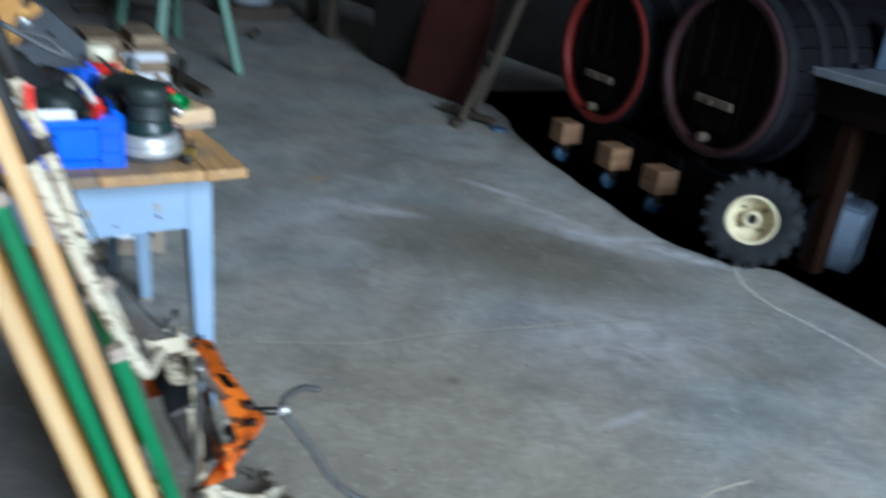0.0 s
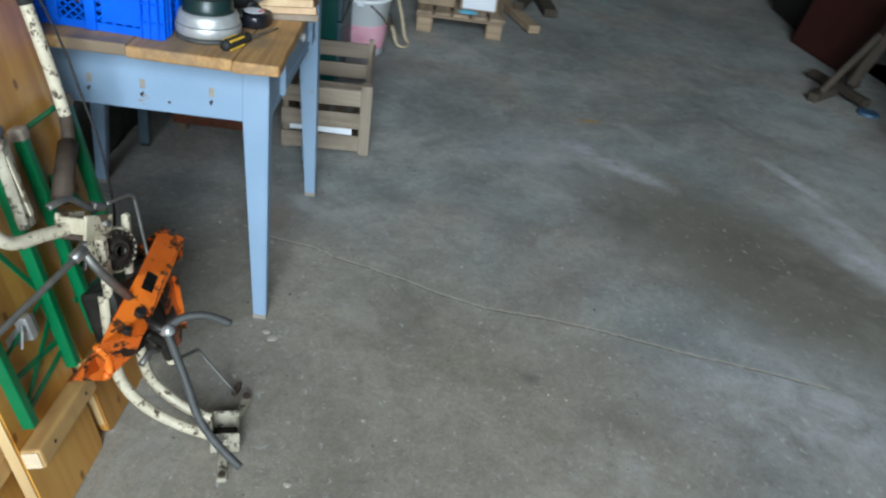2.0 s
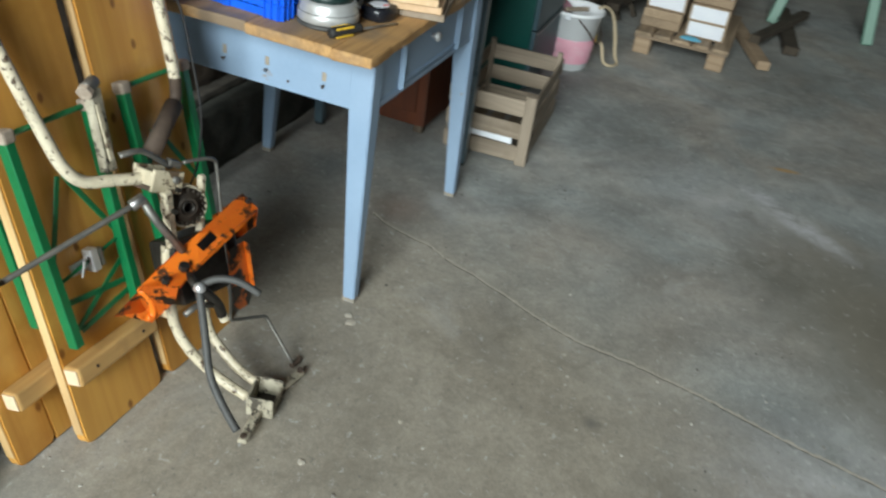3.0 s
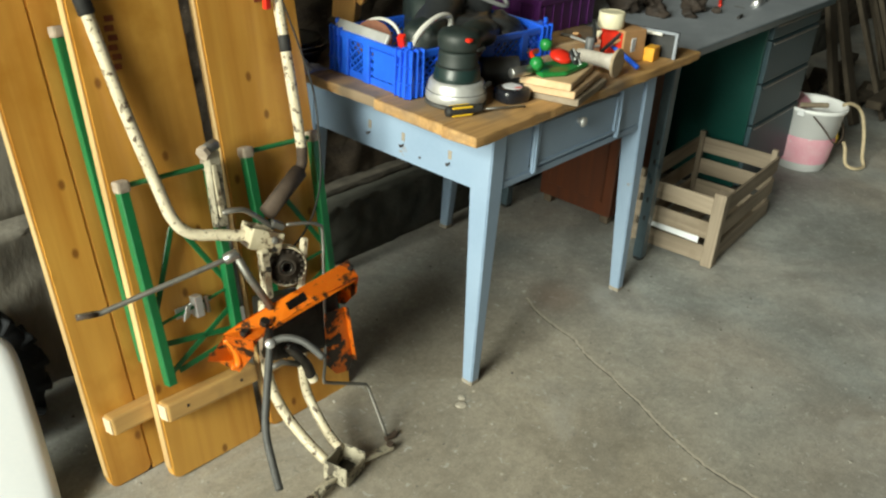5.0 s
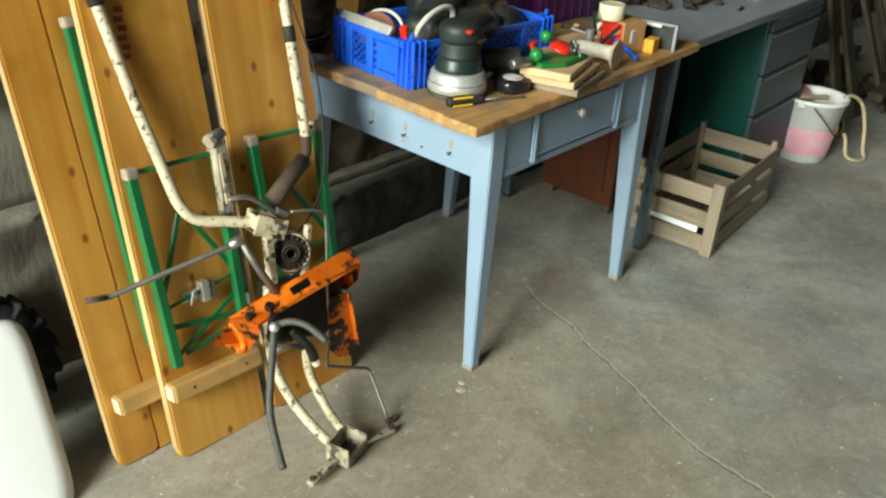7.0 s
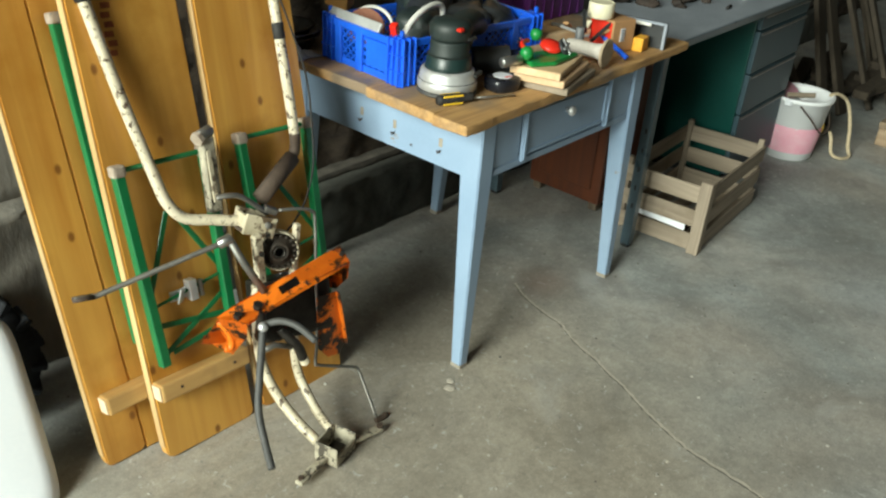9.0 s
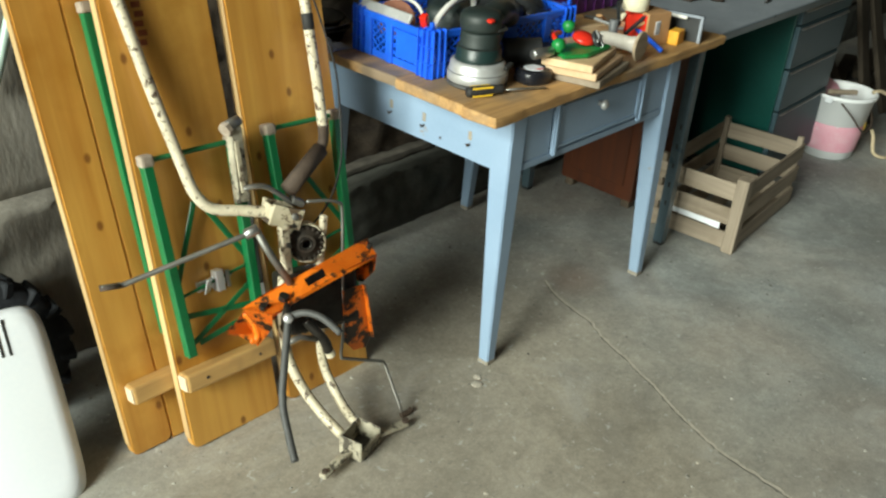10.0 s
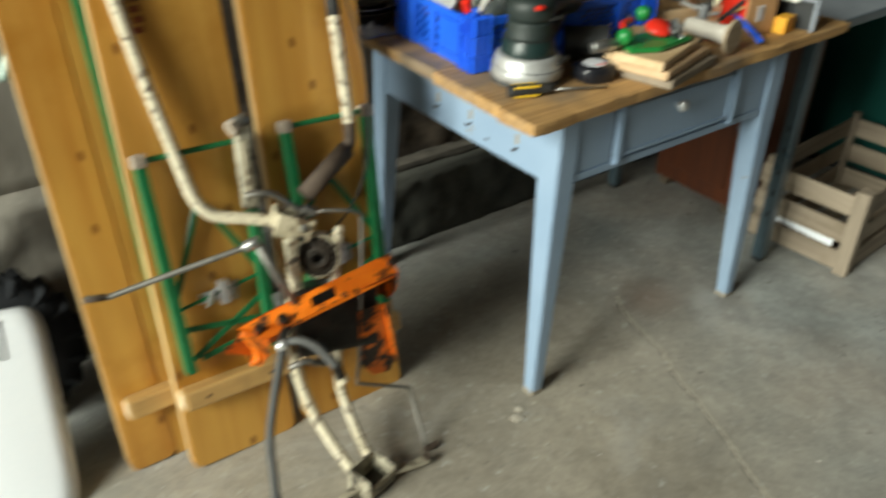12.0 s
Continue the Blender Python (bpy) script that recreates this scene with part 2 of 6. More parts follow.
FLOOR = floor_material()
PLASTER = surface("plaster", (0.150, 0.136, 0.113), (0.270, 0.250, 0.217), 6.0, 0.9, bump=0.75, fine=42, wear=(0.105, 0.092, 0.075), wear_amount=0.30, wear_scale=6, stretch=(1, 1, 0.35))
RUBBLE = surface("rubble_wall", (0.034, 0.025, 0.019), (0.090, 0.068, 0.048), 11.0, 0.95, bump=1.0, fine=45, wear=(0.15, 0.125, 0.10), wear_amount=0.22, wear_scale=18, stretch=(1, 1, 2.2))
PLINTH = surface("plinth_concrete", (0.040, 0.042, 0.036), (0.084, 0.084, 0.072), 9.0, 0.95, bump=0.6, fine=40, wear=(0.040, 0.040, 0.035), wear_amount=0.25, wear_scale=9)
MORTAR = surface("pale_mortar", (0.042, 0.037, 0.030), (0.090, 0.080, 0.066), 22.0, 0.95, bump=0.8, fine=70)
# near-black tone, set low so the unlit outer walls stay dark
DARKWALL = surface("near_black_wall", (0.018, 0.016, 0.014), (0.035, 0.031, 0.028), 4.0, 0.95, bump=0.5)
TIMBER = wood("old_timber", (0.13, 0.10, 0.07), (0.06, 0.045, 0.032), "Z", 0.85, bump=0.4)
PINE = wood("varnished_pine", (0.60, 0.315, 0.070), (0.44, 0.195, 0.036), "Z", 0.34, 1.0, 0.05, knots=0.85, stain=(0.39, 0.165, 0.024), stain_amount=0.42)
PINE_EDGE = wood("pine_edge", (0.60, 0.42, 0.21), (0.47, 0.30, 0.13), "Z", 0.4, 1.4, 0.05)
CLEAT = wood("pine_cleat", (0.52, 0.32, 0.12), (0.36, 0.20, 0.07), "X", 0.5, 1.2, 0.1, stain=(0.2, 0.12, 0.06), stain_amount=0.25)
ENDGRAIN = surface("pine_end_grain", (0.62, 0.47, 0.30), (0.70, 0.56, 0.38), 30, 0.75)
TABLETOP = wood("worn_table_board", (0.56, 0.335, 0.135), (0.33, 0.180, 0.070), "X", 0.7, 2.6, 0.9, stain=(0.24, 0.175, 0.115), stain_amount=0.7)
BLUE = surface("pale_blue_paint", (0.245, 0.345, 0.480), (0.298, 0.402, 0.540), 3.0, 0.48, grain=0.05, bump=0.03, wear=(0.30, 0.23, 0.16), wear_amount=0.10, wear_scale=14)
BARE = surface("bare_wood_chip", (0.27, 0.235, 0.185), (0.36, 0.315, 0.25), 30, 0.7)
GREEN = surface("green_paint", (0.006, 0.125, 0.040), (0.010, 0.165, 0.055), 8, 0.38, bump=0.05, wear=(0.09, 0.055, 0.035), wear_amount=0.08, wear_scale=30)
CREAM = surface("chipped_cream_paint", (0.50, 0.44, 0.31), (0.66, 0.59, 0.45), 12, 0.45, bump=0.15, wear=(0.085, 0.055, 0.035), wear_amount=0.47, wear_scale=70)
WORNCREAM = surface("worn_cream_paint", (0.44, 0.38, 0.26), (0.60, 0.53, 0.39), 16, 0.55, bump=0.25, wear=(0.11, 0.075, 0.045), wear_amount=0.52, wear_scale=30)
DIRTYCREAM = surface("grimy_cream_paint", (0.24, 0.21, 0.155), (0.46, 0.42, 0.32), 22, 0.7, bump=0.3, wear=(0.07, 0.06, 0.045), wear_amount=0.55, wear_scale=38)
RUST = surface("rusty_steel", (0.058, 0.041, 0.031), (0.105, 0.074, 0.054), 20, 0.75, 0.35, 0.3)
GREASE = surface("greasy_iron", (0.018, 0.016, 0.014), (0.045, 0.04, 0.034), 25, 0.42, 0.5, 0.25)
STEEL = surface("dull_steel", (0.30, 0.30, 0.29), (0.42, 0.42, 0.41), 30, 0.38, 0.9, 0.1)
DULLSTEEL = surface("worn_dark_steel", (0.16, 0.155, 0.14), (0.24, 0.23, 0.21), 30, 0.5, 0.7, 0.1)
ZINC = surface("bright_zinc", (0.62, 0.63, 0.64), (0.75, 0.76, 0.77), 30, 0.32, 0.7, 0.05)
ORANGE = surface("chipped_orange_paint", (0.80, 0.165, 0.012), (0.90, 0.22, 0.018), 10, 0.42, bump=0.12, wear=(0.070, 0.028, 0.014), wear_amount=0.50, wear_scale=24)
BLACK = surface("black_rubber", (0.012, 0.012, 0.012), (0.022, 0.021, 0.020), 20, 0.7, bump=0.2)
HOSE = surface("grey_hose", (0.045, 0.045, 0.044), (0.075, 0.075, 0.072), 40, 0.6)
TYRE = surface("dusty_tyre", (0.010, 0.011, 0.013), (0.026, 0.028, 0.032), 9, 0.8, bump=0.4, wear=(0.06, 0.06, 0.06), wear_amount=0.15, wear_scale=14)
WHITE = surface("white_plastic", (0.78, 0.81, 0.86), (0.82, 0.85, 0.89), 2, 0.42, bump=0.02, wear=(0.5, 0.47, 0.42), wear_amount=0.04, wear_scale=9)
CRATE = wood("grey_crate_board", (0.33, 0.270, 0.205), (0.20, 0.158, 0.115), "X", 0.8, 1.3, 0.3, stain=(0.16, 0.12, 0.08), stain_amount=0.3)
CRATEV = wood("grey_crate_post", (0.33, 0.270, 0.205), (0.20, 0.158, 0.115), "Z", 0.8, 1.3, 0.3, stain=(0.16, 0.12, 0.08), stain_amount=0.3)
REDWOOD = wood("red_brown_varnish", (0.112, 0.026, 0.005), (0.062, 0.015, 0.004), "Z", 0.6, 1.0, 0.08)
DESKGREY = surface("grey_desk_laminate", (0.24, 0.275, 0.32), (0.33, 0.365, 0.41), 9, 0.45, bump=0.05, wear=(0.12, 0.11, 0.10), wear_amount=0.2, wear_scale=9)
DESKSTEEL = surface("grey_blue_enamel", (0.048, 0.078, 0.098), (0.072, 0.108, 0.130), 4, 0.3, bump=0.03)
DRAWERSTEEL = surface("blue_grey_drawer_enamel", (0.024, 0.056, 0.074), (0.040, 0.078, 0.098), 4, 0.5, bump=0.03)
BUCKETWHITE = surface("bright_white_plastic", (0.84, 0.86, 0.88), (0.88, 0.90, 0.92), 3, 0.4, bump=0.02)
TEAL = surface("teal_enamel", (0.004, 0.052, 0.044), (0.005, 0.064, 0.053), 4, 0.32, bump=0.03)
ALU = surface("cast_aluminium", (0.48, 0.49, 0.49), (0.60, 0.61, 0.61), 20, 0.42, 0.5, 0.1)
BLUEPL = surface("blue_plastic", (0.008, 0.095, 0.66), (0.012, 0.125, 0.76), 6, 0.35, bump=0.03)
PURPLE = surface("purple_plastic", (0.085, 0.015, 0.12), (0.11, 0.022, 0.15), 6, 0.4, bump=0.03)


# ---- mesh helpers ----
def part(name, bm, material, parent=None, label="", smooth=False):
    """Link a bmesh as one mesh object, under a thing if one is given."""
    me = bpy.data.meshes.new(name)
    bm.to_mesh(me)
    bm.free()
    if smooth:
        for p in me.polygons:
            p.use_smooth = True
    me.materials.append(material)
    ob = new(name, me)
    if parent:
        ob.parent = parent
    if label:
        ob["label"] = label
    return ob


def thing(name, m, label, category, group="", kind=""):
    ob = new(name)
    ob.matrix_world = m
    ob.empty_display_size = 0.1
    return tagged(ob, label, category, group, kind)


def block(x0, y0, z0, x1, y1, z1, bevel=0.003, segments=2, m=None, bm=None):
    """A box between two corners with softened edges."""
    b = bmesh.new()
    bmesh.ops.create_cube(b, size=1.0)
    bmesh.ops.scale(b, vec=(abs(x1 - x0), abs(y1 - y0), abs(z1 - z0)), verts=b.verts)
    bmesh.ops.translate(b, vec=((x0 + x1) / 2, (y0 + y1) / 2, (z0 + z1) / 2), verts=b.verts)
    if bevel:
        bmesh.ops.bevel(b, geom=b.edges[:], offset=bevel, segments=segments, affect="EDGES", profile=0.6)
    if m is not None:
        b.transform(m)
    return joined(bm, b)


def joined(bm, b):
    if bm is None:
        return b
    me = bpy.data.meshes.new("tmp")
    b.to_mesh(me)
    b.free()
    bm.from_mesh(me)
    bpy.data.meshes.remove(me)
    return bm


def lathe(profile, steps=32, m=None, bm=None, closed=False):
    """A shape turned about z from (radius, height) pairs; closed joins the last pair to the first."""
    b = bmesh.new()
    rings = []
    for r, z in profile:
        rings.append([b.verts.new((r * math.cos(2 * math.pi * i / steps), r * math.sin(2 * math.pi * i / steps), z)) for i in range(steps)])
    pairs = list(zip(rings, rings[1:]))
    if closed:
        pairs.append((rings[-1], rings[0]))
    for a, c in pairs:
        for i in range(steps):
            j = (i + 1) % steps
            b.faces.new((a[i], a[j], c[j], c[i]))
    if not closed:
        if profile[0][0] > 1e-6:
            b.faces.new(list(reversed(rings[0])))
        if profile[-1][0] > 1e-6:
            b.faces.new(rings[-1])
    bmesh.ops.remove_doubles(b, verts=b.verts, dist=1e-6)
    bmesh.ops.recalc_face_normals(b, faces=b.faces)
    if m is not None:
        b.transform(m)
    return joined(bm, b)


def smooth_path(points, per=6):
    """Points along a rounded line through the given ones."""
    p = [Vector(q) for q in points]
    if len(p) < 3:
        return p
    out = []
    for i in range(len(p) - 1):
        a, b_, c, d = p[max(i - 1, 0)], p[i], p[i + 1], p[min(i + 2, len(p) - 1)]
        for k in range(per):
            t = k / per
            out.append(0.5 * ((2 * b_) + (c - a) * t + (2 * a - 5 * b_ + 4 * c - d) * t * t + (3 * b_ - a - 3 * c + d) * t ** 3))
    out.append(p[-1])
    return out


def tube(points, radius, sides=10, rounded=True, per=6, bm=None, flat=1.0):
    """A tube along a line; flat squashes its section."""
    pts = smooth_path(points, per) if rounded else [Vector(q) for q in points]
    b = bmesh.new()
    rings, up = [], None
    for i, q in enumerate(pts):
        d = (pts[min(i + 1, len(pts) - 1)] - pts[max(i - 1, 0)]).normalized()
        if up is None:
            up = Vector((0, 0, 1)) if abs(d.z) < 0.9 else Vector((0, 1, 0))
        side = d.cross(up).normalized()
        up = side.cross(d).normalized()
        rings.append([b.verts.new(q + radius * (math.cos(2 * math.pi * k / sides) * side + flat * math.sin(2 * math.pi * k / sides) * up)) for k in range(sides)])
    for a, c in zip(rings, rings[1:]):
        for k in range(sides):
            b.faces.new((a[k], a[(k + 1) % sides], c[(k + 1) % sides], c[k]))
    b.faces.new(list(reversed(rings[0])))
    b.faces.new(rings[-1])
    bmesh.ops.recalc_face_normals(b, faces=b.faces)
    return joined(bm, b)


def beam(a, c, width, depth, bevel=0.002, toward=(0, -1, 0), bm=None):
    """A square bar from a to c."""
    a, c = Vector(a), Vector(c)
    d = c - a
    z = d.normalized()
    x = Vector(toward).cross(z).normalized()
    y = z.cross(x)
    m = Matrix((x, y, z)).transposed().to_4x4()
    m.translation = a
    return block(-width / 2, -depth / 2, 0, width / 2, depth / 2, d.length, bevel, 1, m, bm)


def between(a, c):
    """The pose at a with z pointing to c."""
    a, c = Vector(a), Vector(c)
    return Matrix.Translation(a) @ (c - a).to_track_quat("Z", "Y").to_matrix().to_4x4()


def cylinder(a, c, r, steps=20, bevel=0.0, bm=None):
    h = (Vector(c) - Vector(a)).length
    e = bevel
    prof = [(r - e, 0), (r, e), (r, h - e), (r - e, h)] if e else [(r, 0), (r, h)]
    return lathe([(0, 0)] + prof + [(0, h)], steps, between(a, c), bm)


def rough_wall(x0, x1, z0, z1, y, depth, step=0.06, lump=0.018, seed=0.0, scale=5.0):
    """A wall slab whose front (towards -y) is lumpy."""
    b = bmesh.new()
    nx, nz = max(2, int((x1 - x0) / step)), max(2, int((z1 - z0) / step))
    grid = []
    for k in range(nz + 1):
        row = []
        for i in range(nx + 1):
            px, pz = x0 + (x1 - x0) * i / nx, z0 + (z1 - z0) * k / nz
            d = noise.fractal(Vector((px * scale + seed, pz * scale, seed)), 0.6, 2.0, 4) * lump
            row.append(b.verts.new((px, y + d, pz)))
        grid.append(row)
    for k in range(nz):
        for i in range(nx):
            b.faces.new((grid[k][i], grid[k][i + 1], grid[k + 1][i + 1], grid[k + 1][i]))
    back = [b.verts.new(q) for q in ((x0, y + depth, z0), (x1, y + depth, z0), (x1, y + depth, z1), (x0, y + depth, z1))]
    b.faces.new((back[0], back[3], back[2], back[1]))
    b.faces.new([back[0], back[1]] + list(reversed(grid[0])))
    b.faces.new([back[3]] + grid[-1] + [back[2]])
    b.faces.new([back[3], back[0]] + [r[0] for r in grid])
    b.faces.new([back[1], back[2]] + [r[-1] for r in reversed(grid)])
    return b


# ---- the shell ----
def structure(name, bm, material, label, category, smooth=False):
    return tagged(part(name, bm, material, None, "", smooth), label, category, "", "structure")


def build_shell():
    b = bmesh.new()
    bmesh.ops.create_grid(b, x_segments=40, y_segments=40, size=1.0)
    bmesh.ops.scale(b, vec=(11.5, 6.0, 1), verts=b.verts)
    bmesh.ops.translate(b, vec=(1.9, 0.5, 0), verts=b.verts)
    structure("floor", b, FLOOR, "worn grey concrete floor with pale scuffs and oily stains", "floor")
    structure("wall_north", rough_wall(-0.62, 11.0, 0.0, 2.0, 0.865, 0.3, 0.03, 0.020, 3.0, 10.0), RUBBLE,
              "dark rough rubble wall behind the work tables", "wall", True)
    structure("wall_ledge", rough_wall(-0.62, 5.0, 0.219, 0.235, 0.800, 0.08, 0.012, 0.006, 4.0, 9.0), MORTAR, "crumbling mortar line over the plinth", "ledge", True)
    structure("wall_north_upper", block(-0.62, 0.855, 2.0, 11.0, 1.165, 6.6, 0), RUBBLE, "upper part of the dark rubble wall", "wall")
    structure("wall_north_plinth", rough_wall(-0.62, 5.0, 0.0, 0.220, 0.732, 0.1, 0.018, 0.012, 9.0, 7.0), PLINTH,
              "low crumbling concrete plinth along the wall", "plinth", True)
    structure("pillar", rough_wall(-1.045, -0.62, 0.45, 6.6, 0.82, 0.31, 0.05, 0.006, 5.0, 2.5), PLASTER,
              "grey plastered wall end beside a dark opening", "pillar", True)
    structure("pillar_base", rough_wall(-1.078, -0.62, 0.0, 0.465, 0.76, 0.40, 0.03, 0.02, 7.0, 7.0), PLASTER,
              "crumbling wider base of the plastered wall end", "pillar base", True)
    structure("wall_south", block(-9.3, -4.7, 0, 11.0, -4.4, 6.6, 0), DARKWALL, "near-black wall behind the wine casks", "wall")
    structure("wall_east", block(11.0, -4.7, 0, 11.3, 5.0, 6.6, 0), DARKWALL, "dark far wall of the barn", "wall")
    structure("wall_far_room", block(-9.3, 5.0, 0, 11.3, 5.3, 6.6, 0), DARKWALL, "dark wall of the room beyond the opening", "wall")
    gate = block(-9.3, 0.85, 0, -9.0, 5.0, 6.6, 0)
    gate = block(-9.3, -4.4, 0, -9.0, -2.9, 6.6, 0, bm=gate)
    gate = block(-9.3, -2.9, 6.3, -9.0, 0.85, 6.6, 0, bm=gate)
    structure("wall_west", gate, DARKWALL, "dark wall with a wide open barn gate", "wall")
    # unseen wall, added to keep gate light out of the next room
    structure("wall_opening_side", block(-9.0, 0.9, 0, -2.5, 1.2, 2.2, 0), DARKWALL, "added unseen wall that shades the room past the opening", "wall")
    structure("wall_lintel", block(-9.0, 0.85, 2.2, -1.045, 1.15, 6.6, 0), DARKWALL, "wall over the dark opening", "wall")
    structure("ceiling", block(-9.3, -4.7, 6.6, 11.3, 5.3, 6.8, 0), TIMBER, "dark timber ceiling", "ceiling")
    b = bmesh.new()
    bmesh.ops.create_grid(b, x_segments=1, y_segments=1, size=300.0)
    bmesh.ops.translate(b, vec=(-308.5, 0, -0.03), verts=b.verts)
    structure("ground", b, FLOOR, "grey yard in front of the gate", "ground")


def ribbon(points, width, z, seed):
    """A thin ragged strip that lies on the floor along a line."""
    pts = smooth_path([(x, y, z) for x, y in points], 14)
    b = bmesh.new()
    prev = None
    for i, q in enumerate(pts):
        d = (pts[min(i + 1, len(pts) - 1)] - pts[max(i - 1, 0)]).normalized()
        s = Vector((-d.y, d.x, 0))
        w = width * (0.55 + 0.9 * abs(noise.noise(Vector((i * 0.7, seed, 0)))))
        j = 0.005 * noise.noise(Vector((i * 0.4, seed + 5, 1))) + 0.004 * noise.noise(Vector((i * 1.7, seed + 2, 3)))
        pair = (b.verts.new(q + s * (w + j)), b.verts.new(q + s * (-w + j)))
        if prev:
            b.faces.new((prev[0], prev[1], pair[1], pair[0]))
        prev = pair
    return b


build_shell()
DUST = surface("pale_crack_dust", (0.44, 0.40, 0.33), (0.56, 0.51, 0.43), 40, 0.9)
PALEDUST = surface("chalky_joint_filler", (0.52, 0.51, 0.48), (0.68, 0.67, 0.64), 30, 0.9)
CRACK = [(0.455, 0.15), (0.413, 0.078), (0.382, -0.034), (0.371, -0.09), (0.321, -0.185), (0.296, -0.27), (0.268, -0.33), (0.250, -0.385), (0.206, -0.475), (0.178, -0.55), (0.148, -0.65), (0.135, -0.79), (0.120, -0.88), (0.098, -1.00), (0.066, -1.12), (0.034, -1.245), (0.005, -1.40), (-0.05, -1.62)]
structure("floor_crack_gap", ribbon([(x - 0.007, y - 0.004) for x, y in CRACK], 0.0030, 0.0010, 4.0), surface("dark_crack", (0.09, 0.083, 0.072), (0.14, 0.13, 0.115), 30, 0.95), "dark gap beside the pale crack", "crack")
structure("floor_crack", ribbon(CRACK, 0.0052, 0.0012, 1.0),
          DUST, "thin pale crack across the concrete floor", "crack")
structure("floor_crack_by_wheel", ribbon([(0.150, -2.46), (0.125, -2.445), (-0.006, -2.352), (-0.177, -2.305), (-0.325, -2.311), (-0.541, -2.313), (-0.693, -2.296), (-0.78, -2.27), (-0.95, -2.16)], 0.0085, 0.0015, 2.0),
          PALEDUST, "pale filled joint in the concrete floor", "crack")


structure("floor_crack_by_door", ribbon([(-0.925, -1.27), (-0.915, -1.19), (-0.912, -1.108), (-0.930, -1.005), (-0.957, -0.93), (-0.984, -0.853), (-1.016, -0.769)], 0.0075, 0.0015, 6.0),
          DUST, "ragged pale crack in the concrete floor", "crack")


# ---- benches and folded table leaning on the wall ----
def plank_board(width, length, thick, corner):
    """Upright board, front at y=0, with rounded corners."""
    b = bmesh.new()
    outline = []
    for cx, cz, a0 in ((corner, corner, 180), (width - corner, corner, 270), (width - corner, length - corner, 0), (corner, length - corner, 90)):
        for k in range(5):
            a = radians(a0 + 90 * k / 4)
            outline.append((cx + corner * math.cos(a), cz + corner * math.sin(a)))
    verts = [b.verts.new((x, 0, z)) for x, z in outline]
    f = b.faces.new(verts)
    r = bmesh.ops.extrude_face_region(b, geom=[f])
    bmesh.ops.translate(b, vec=(0, thick, 0), verts=[v for v in r["geom"] if isinstance(v, bmesh.types.BMVert)])
    bmesh.ops.recalc_face_normals(b, faces=b.faces)
    bmesh.ops.bevel(b, geom=[e for e in b.edges if abs(e.verts[0].co.y - e.verts[1].co.y) < 1e-6], offset=0.003, segments=2, affect="EDGES")
    return b


def beer_bench(m, label, letters, legs, w):
    root = thing("folding_bench", m, label, "bench", "benches leaning on the wall")
    length = 2.2
    part("board", plank_board(w, length, 0.028, 0.02), PINE, root)
    part("edge_strip", block(-0.003, 0.003, 0.03, 0.0, 0.025, length - 0.03, 0.001), PINE_EDGE, root, "light unvarnished pine edge")
    for z in (0.183, 2.0):
        cleat = part("cleat", block(0.0, -0.042, z - 0.022, w - 0.006, -0.001, z + 0.022, 0.006), CLEAT, root, "rounded pine crossbar")
        part("end_grain", block(-0.004, -0.038, z - 0.018, 0.0, -0.005, z + 0.018, 0.002), ENDGRAIN, cleat)
        for x in (0.05, w - 0.053):
            part("screw", cylinder((x, -0.0430, z), (x, -0.041, z), 0.004, 10), RUST, cleat)
    for lo, hi in ((0.240, 0.695), (1.95, 1.48)):
        s = 1 if hi > lo else -1
        for x in legs:
            part("leg", beam((x + (0.012 if x < 0.1 else -0.010), -0.026, lo), (x, -0.026, hi), 0.022, 0.024), GREEN, root)
            part("foot", block(x - 0.014, -0.041, hi - 0.012, x + 0.015, -0.011, hi + s * 0.014, 0.006), FOOTCAP, root, "worn, dirty plastic foot cap")
        part("cross_rail", tube([(legs[0], -0.024, hi), (legs[1], -0.024, hi)], 0.006, 8, False), GREEN, root)
        for a, c in (((0.113, 0.583), (0.036, 0.405)), ((0.125, 0.583), (legs[1] - 0.004, 0.415)), ((0.03, 0.332), (legs[1] - 0.006, 0.303)),
                     ((0.045, 0.262), (legs[1] - 0.002, 0.361)), ((0.06, 0.258), (legs[1] - 0.010, 0.281))):
            za, zc = (a[1], c[1]) if s > 0 else (2.2 - a[1], 2.2 - c[1])
            part("brace", beam((a[0], -0.016, za), (c[0], -0.016, zc), 0.014, 0.004), GREEN, root)
        zr = 0.386 if s > 0 else 1.814
        part("lock_rod", tube([(legs[0], -0.02, zr - 0.01), (legs[1], -0.02, zr + 0.02)], 0.004, 8, False), GREEN, root)
        lock = part("latch", block(0.122, -0.034, zr - 0.020, 0.142, -0.008, zr + 0.030, 0.003), ZINC, root, "bright zinc latch")
        part("latch_bolt", cylinder((0.155, -0.024, zr - 0.018), (0.155, -0.024, zr + 0.022), 0.0055, 12, 0.001), STEEL, lock)
        part("latch_plate", block(0.082, -0.012, zr - 0.013, 0.160, -0.008, zr + 0.011, 0.001), ZINC, lock)
        part("latch_tab", block(-0.013, -0.002, -0.020, 0.013, 0.002, 0.018, 0.001, 1, pose(0.104, -0.026, zr + 0.002, 20, 0, 35)), ZINC, lock)
        part("latch_nut", cylinder((0.098, -0.018, zr - 0.004), (0.098, -0.006, zr - 0.004), 0.008, 6), STEEL, lock)
        part("latch_nut", cylinder((0.165, -0.020, zr + 0.010), (0.165, -0.006, zr + 0.010), 0.007, 6), STEEL, lock)
    for x, z, h, sx in letters:
        part("stamped_mark", block(x, -0.0014, z, x + sx, 0.0006, z + h, 0), REDINK, root, "faded red stamped mark")
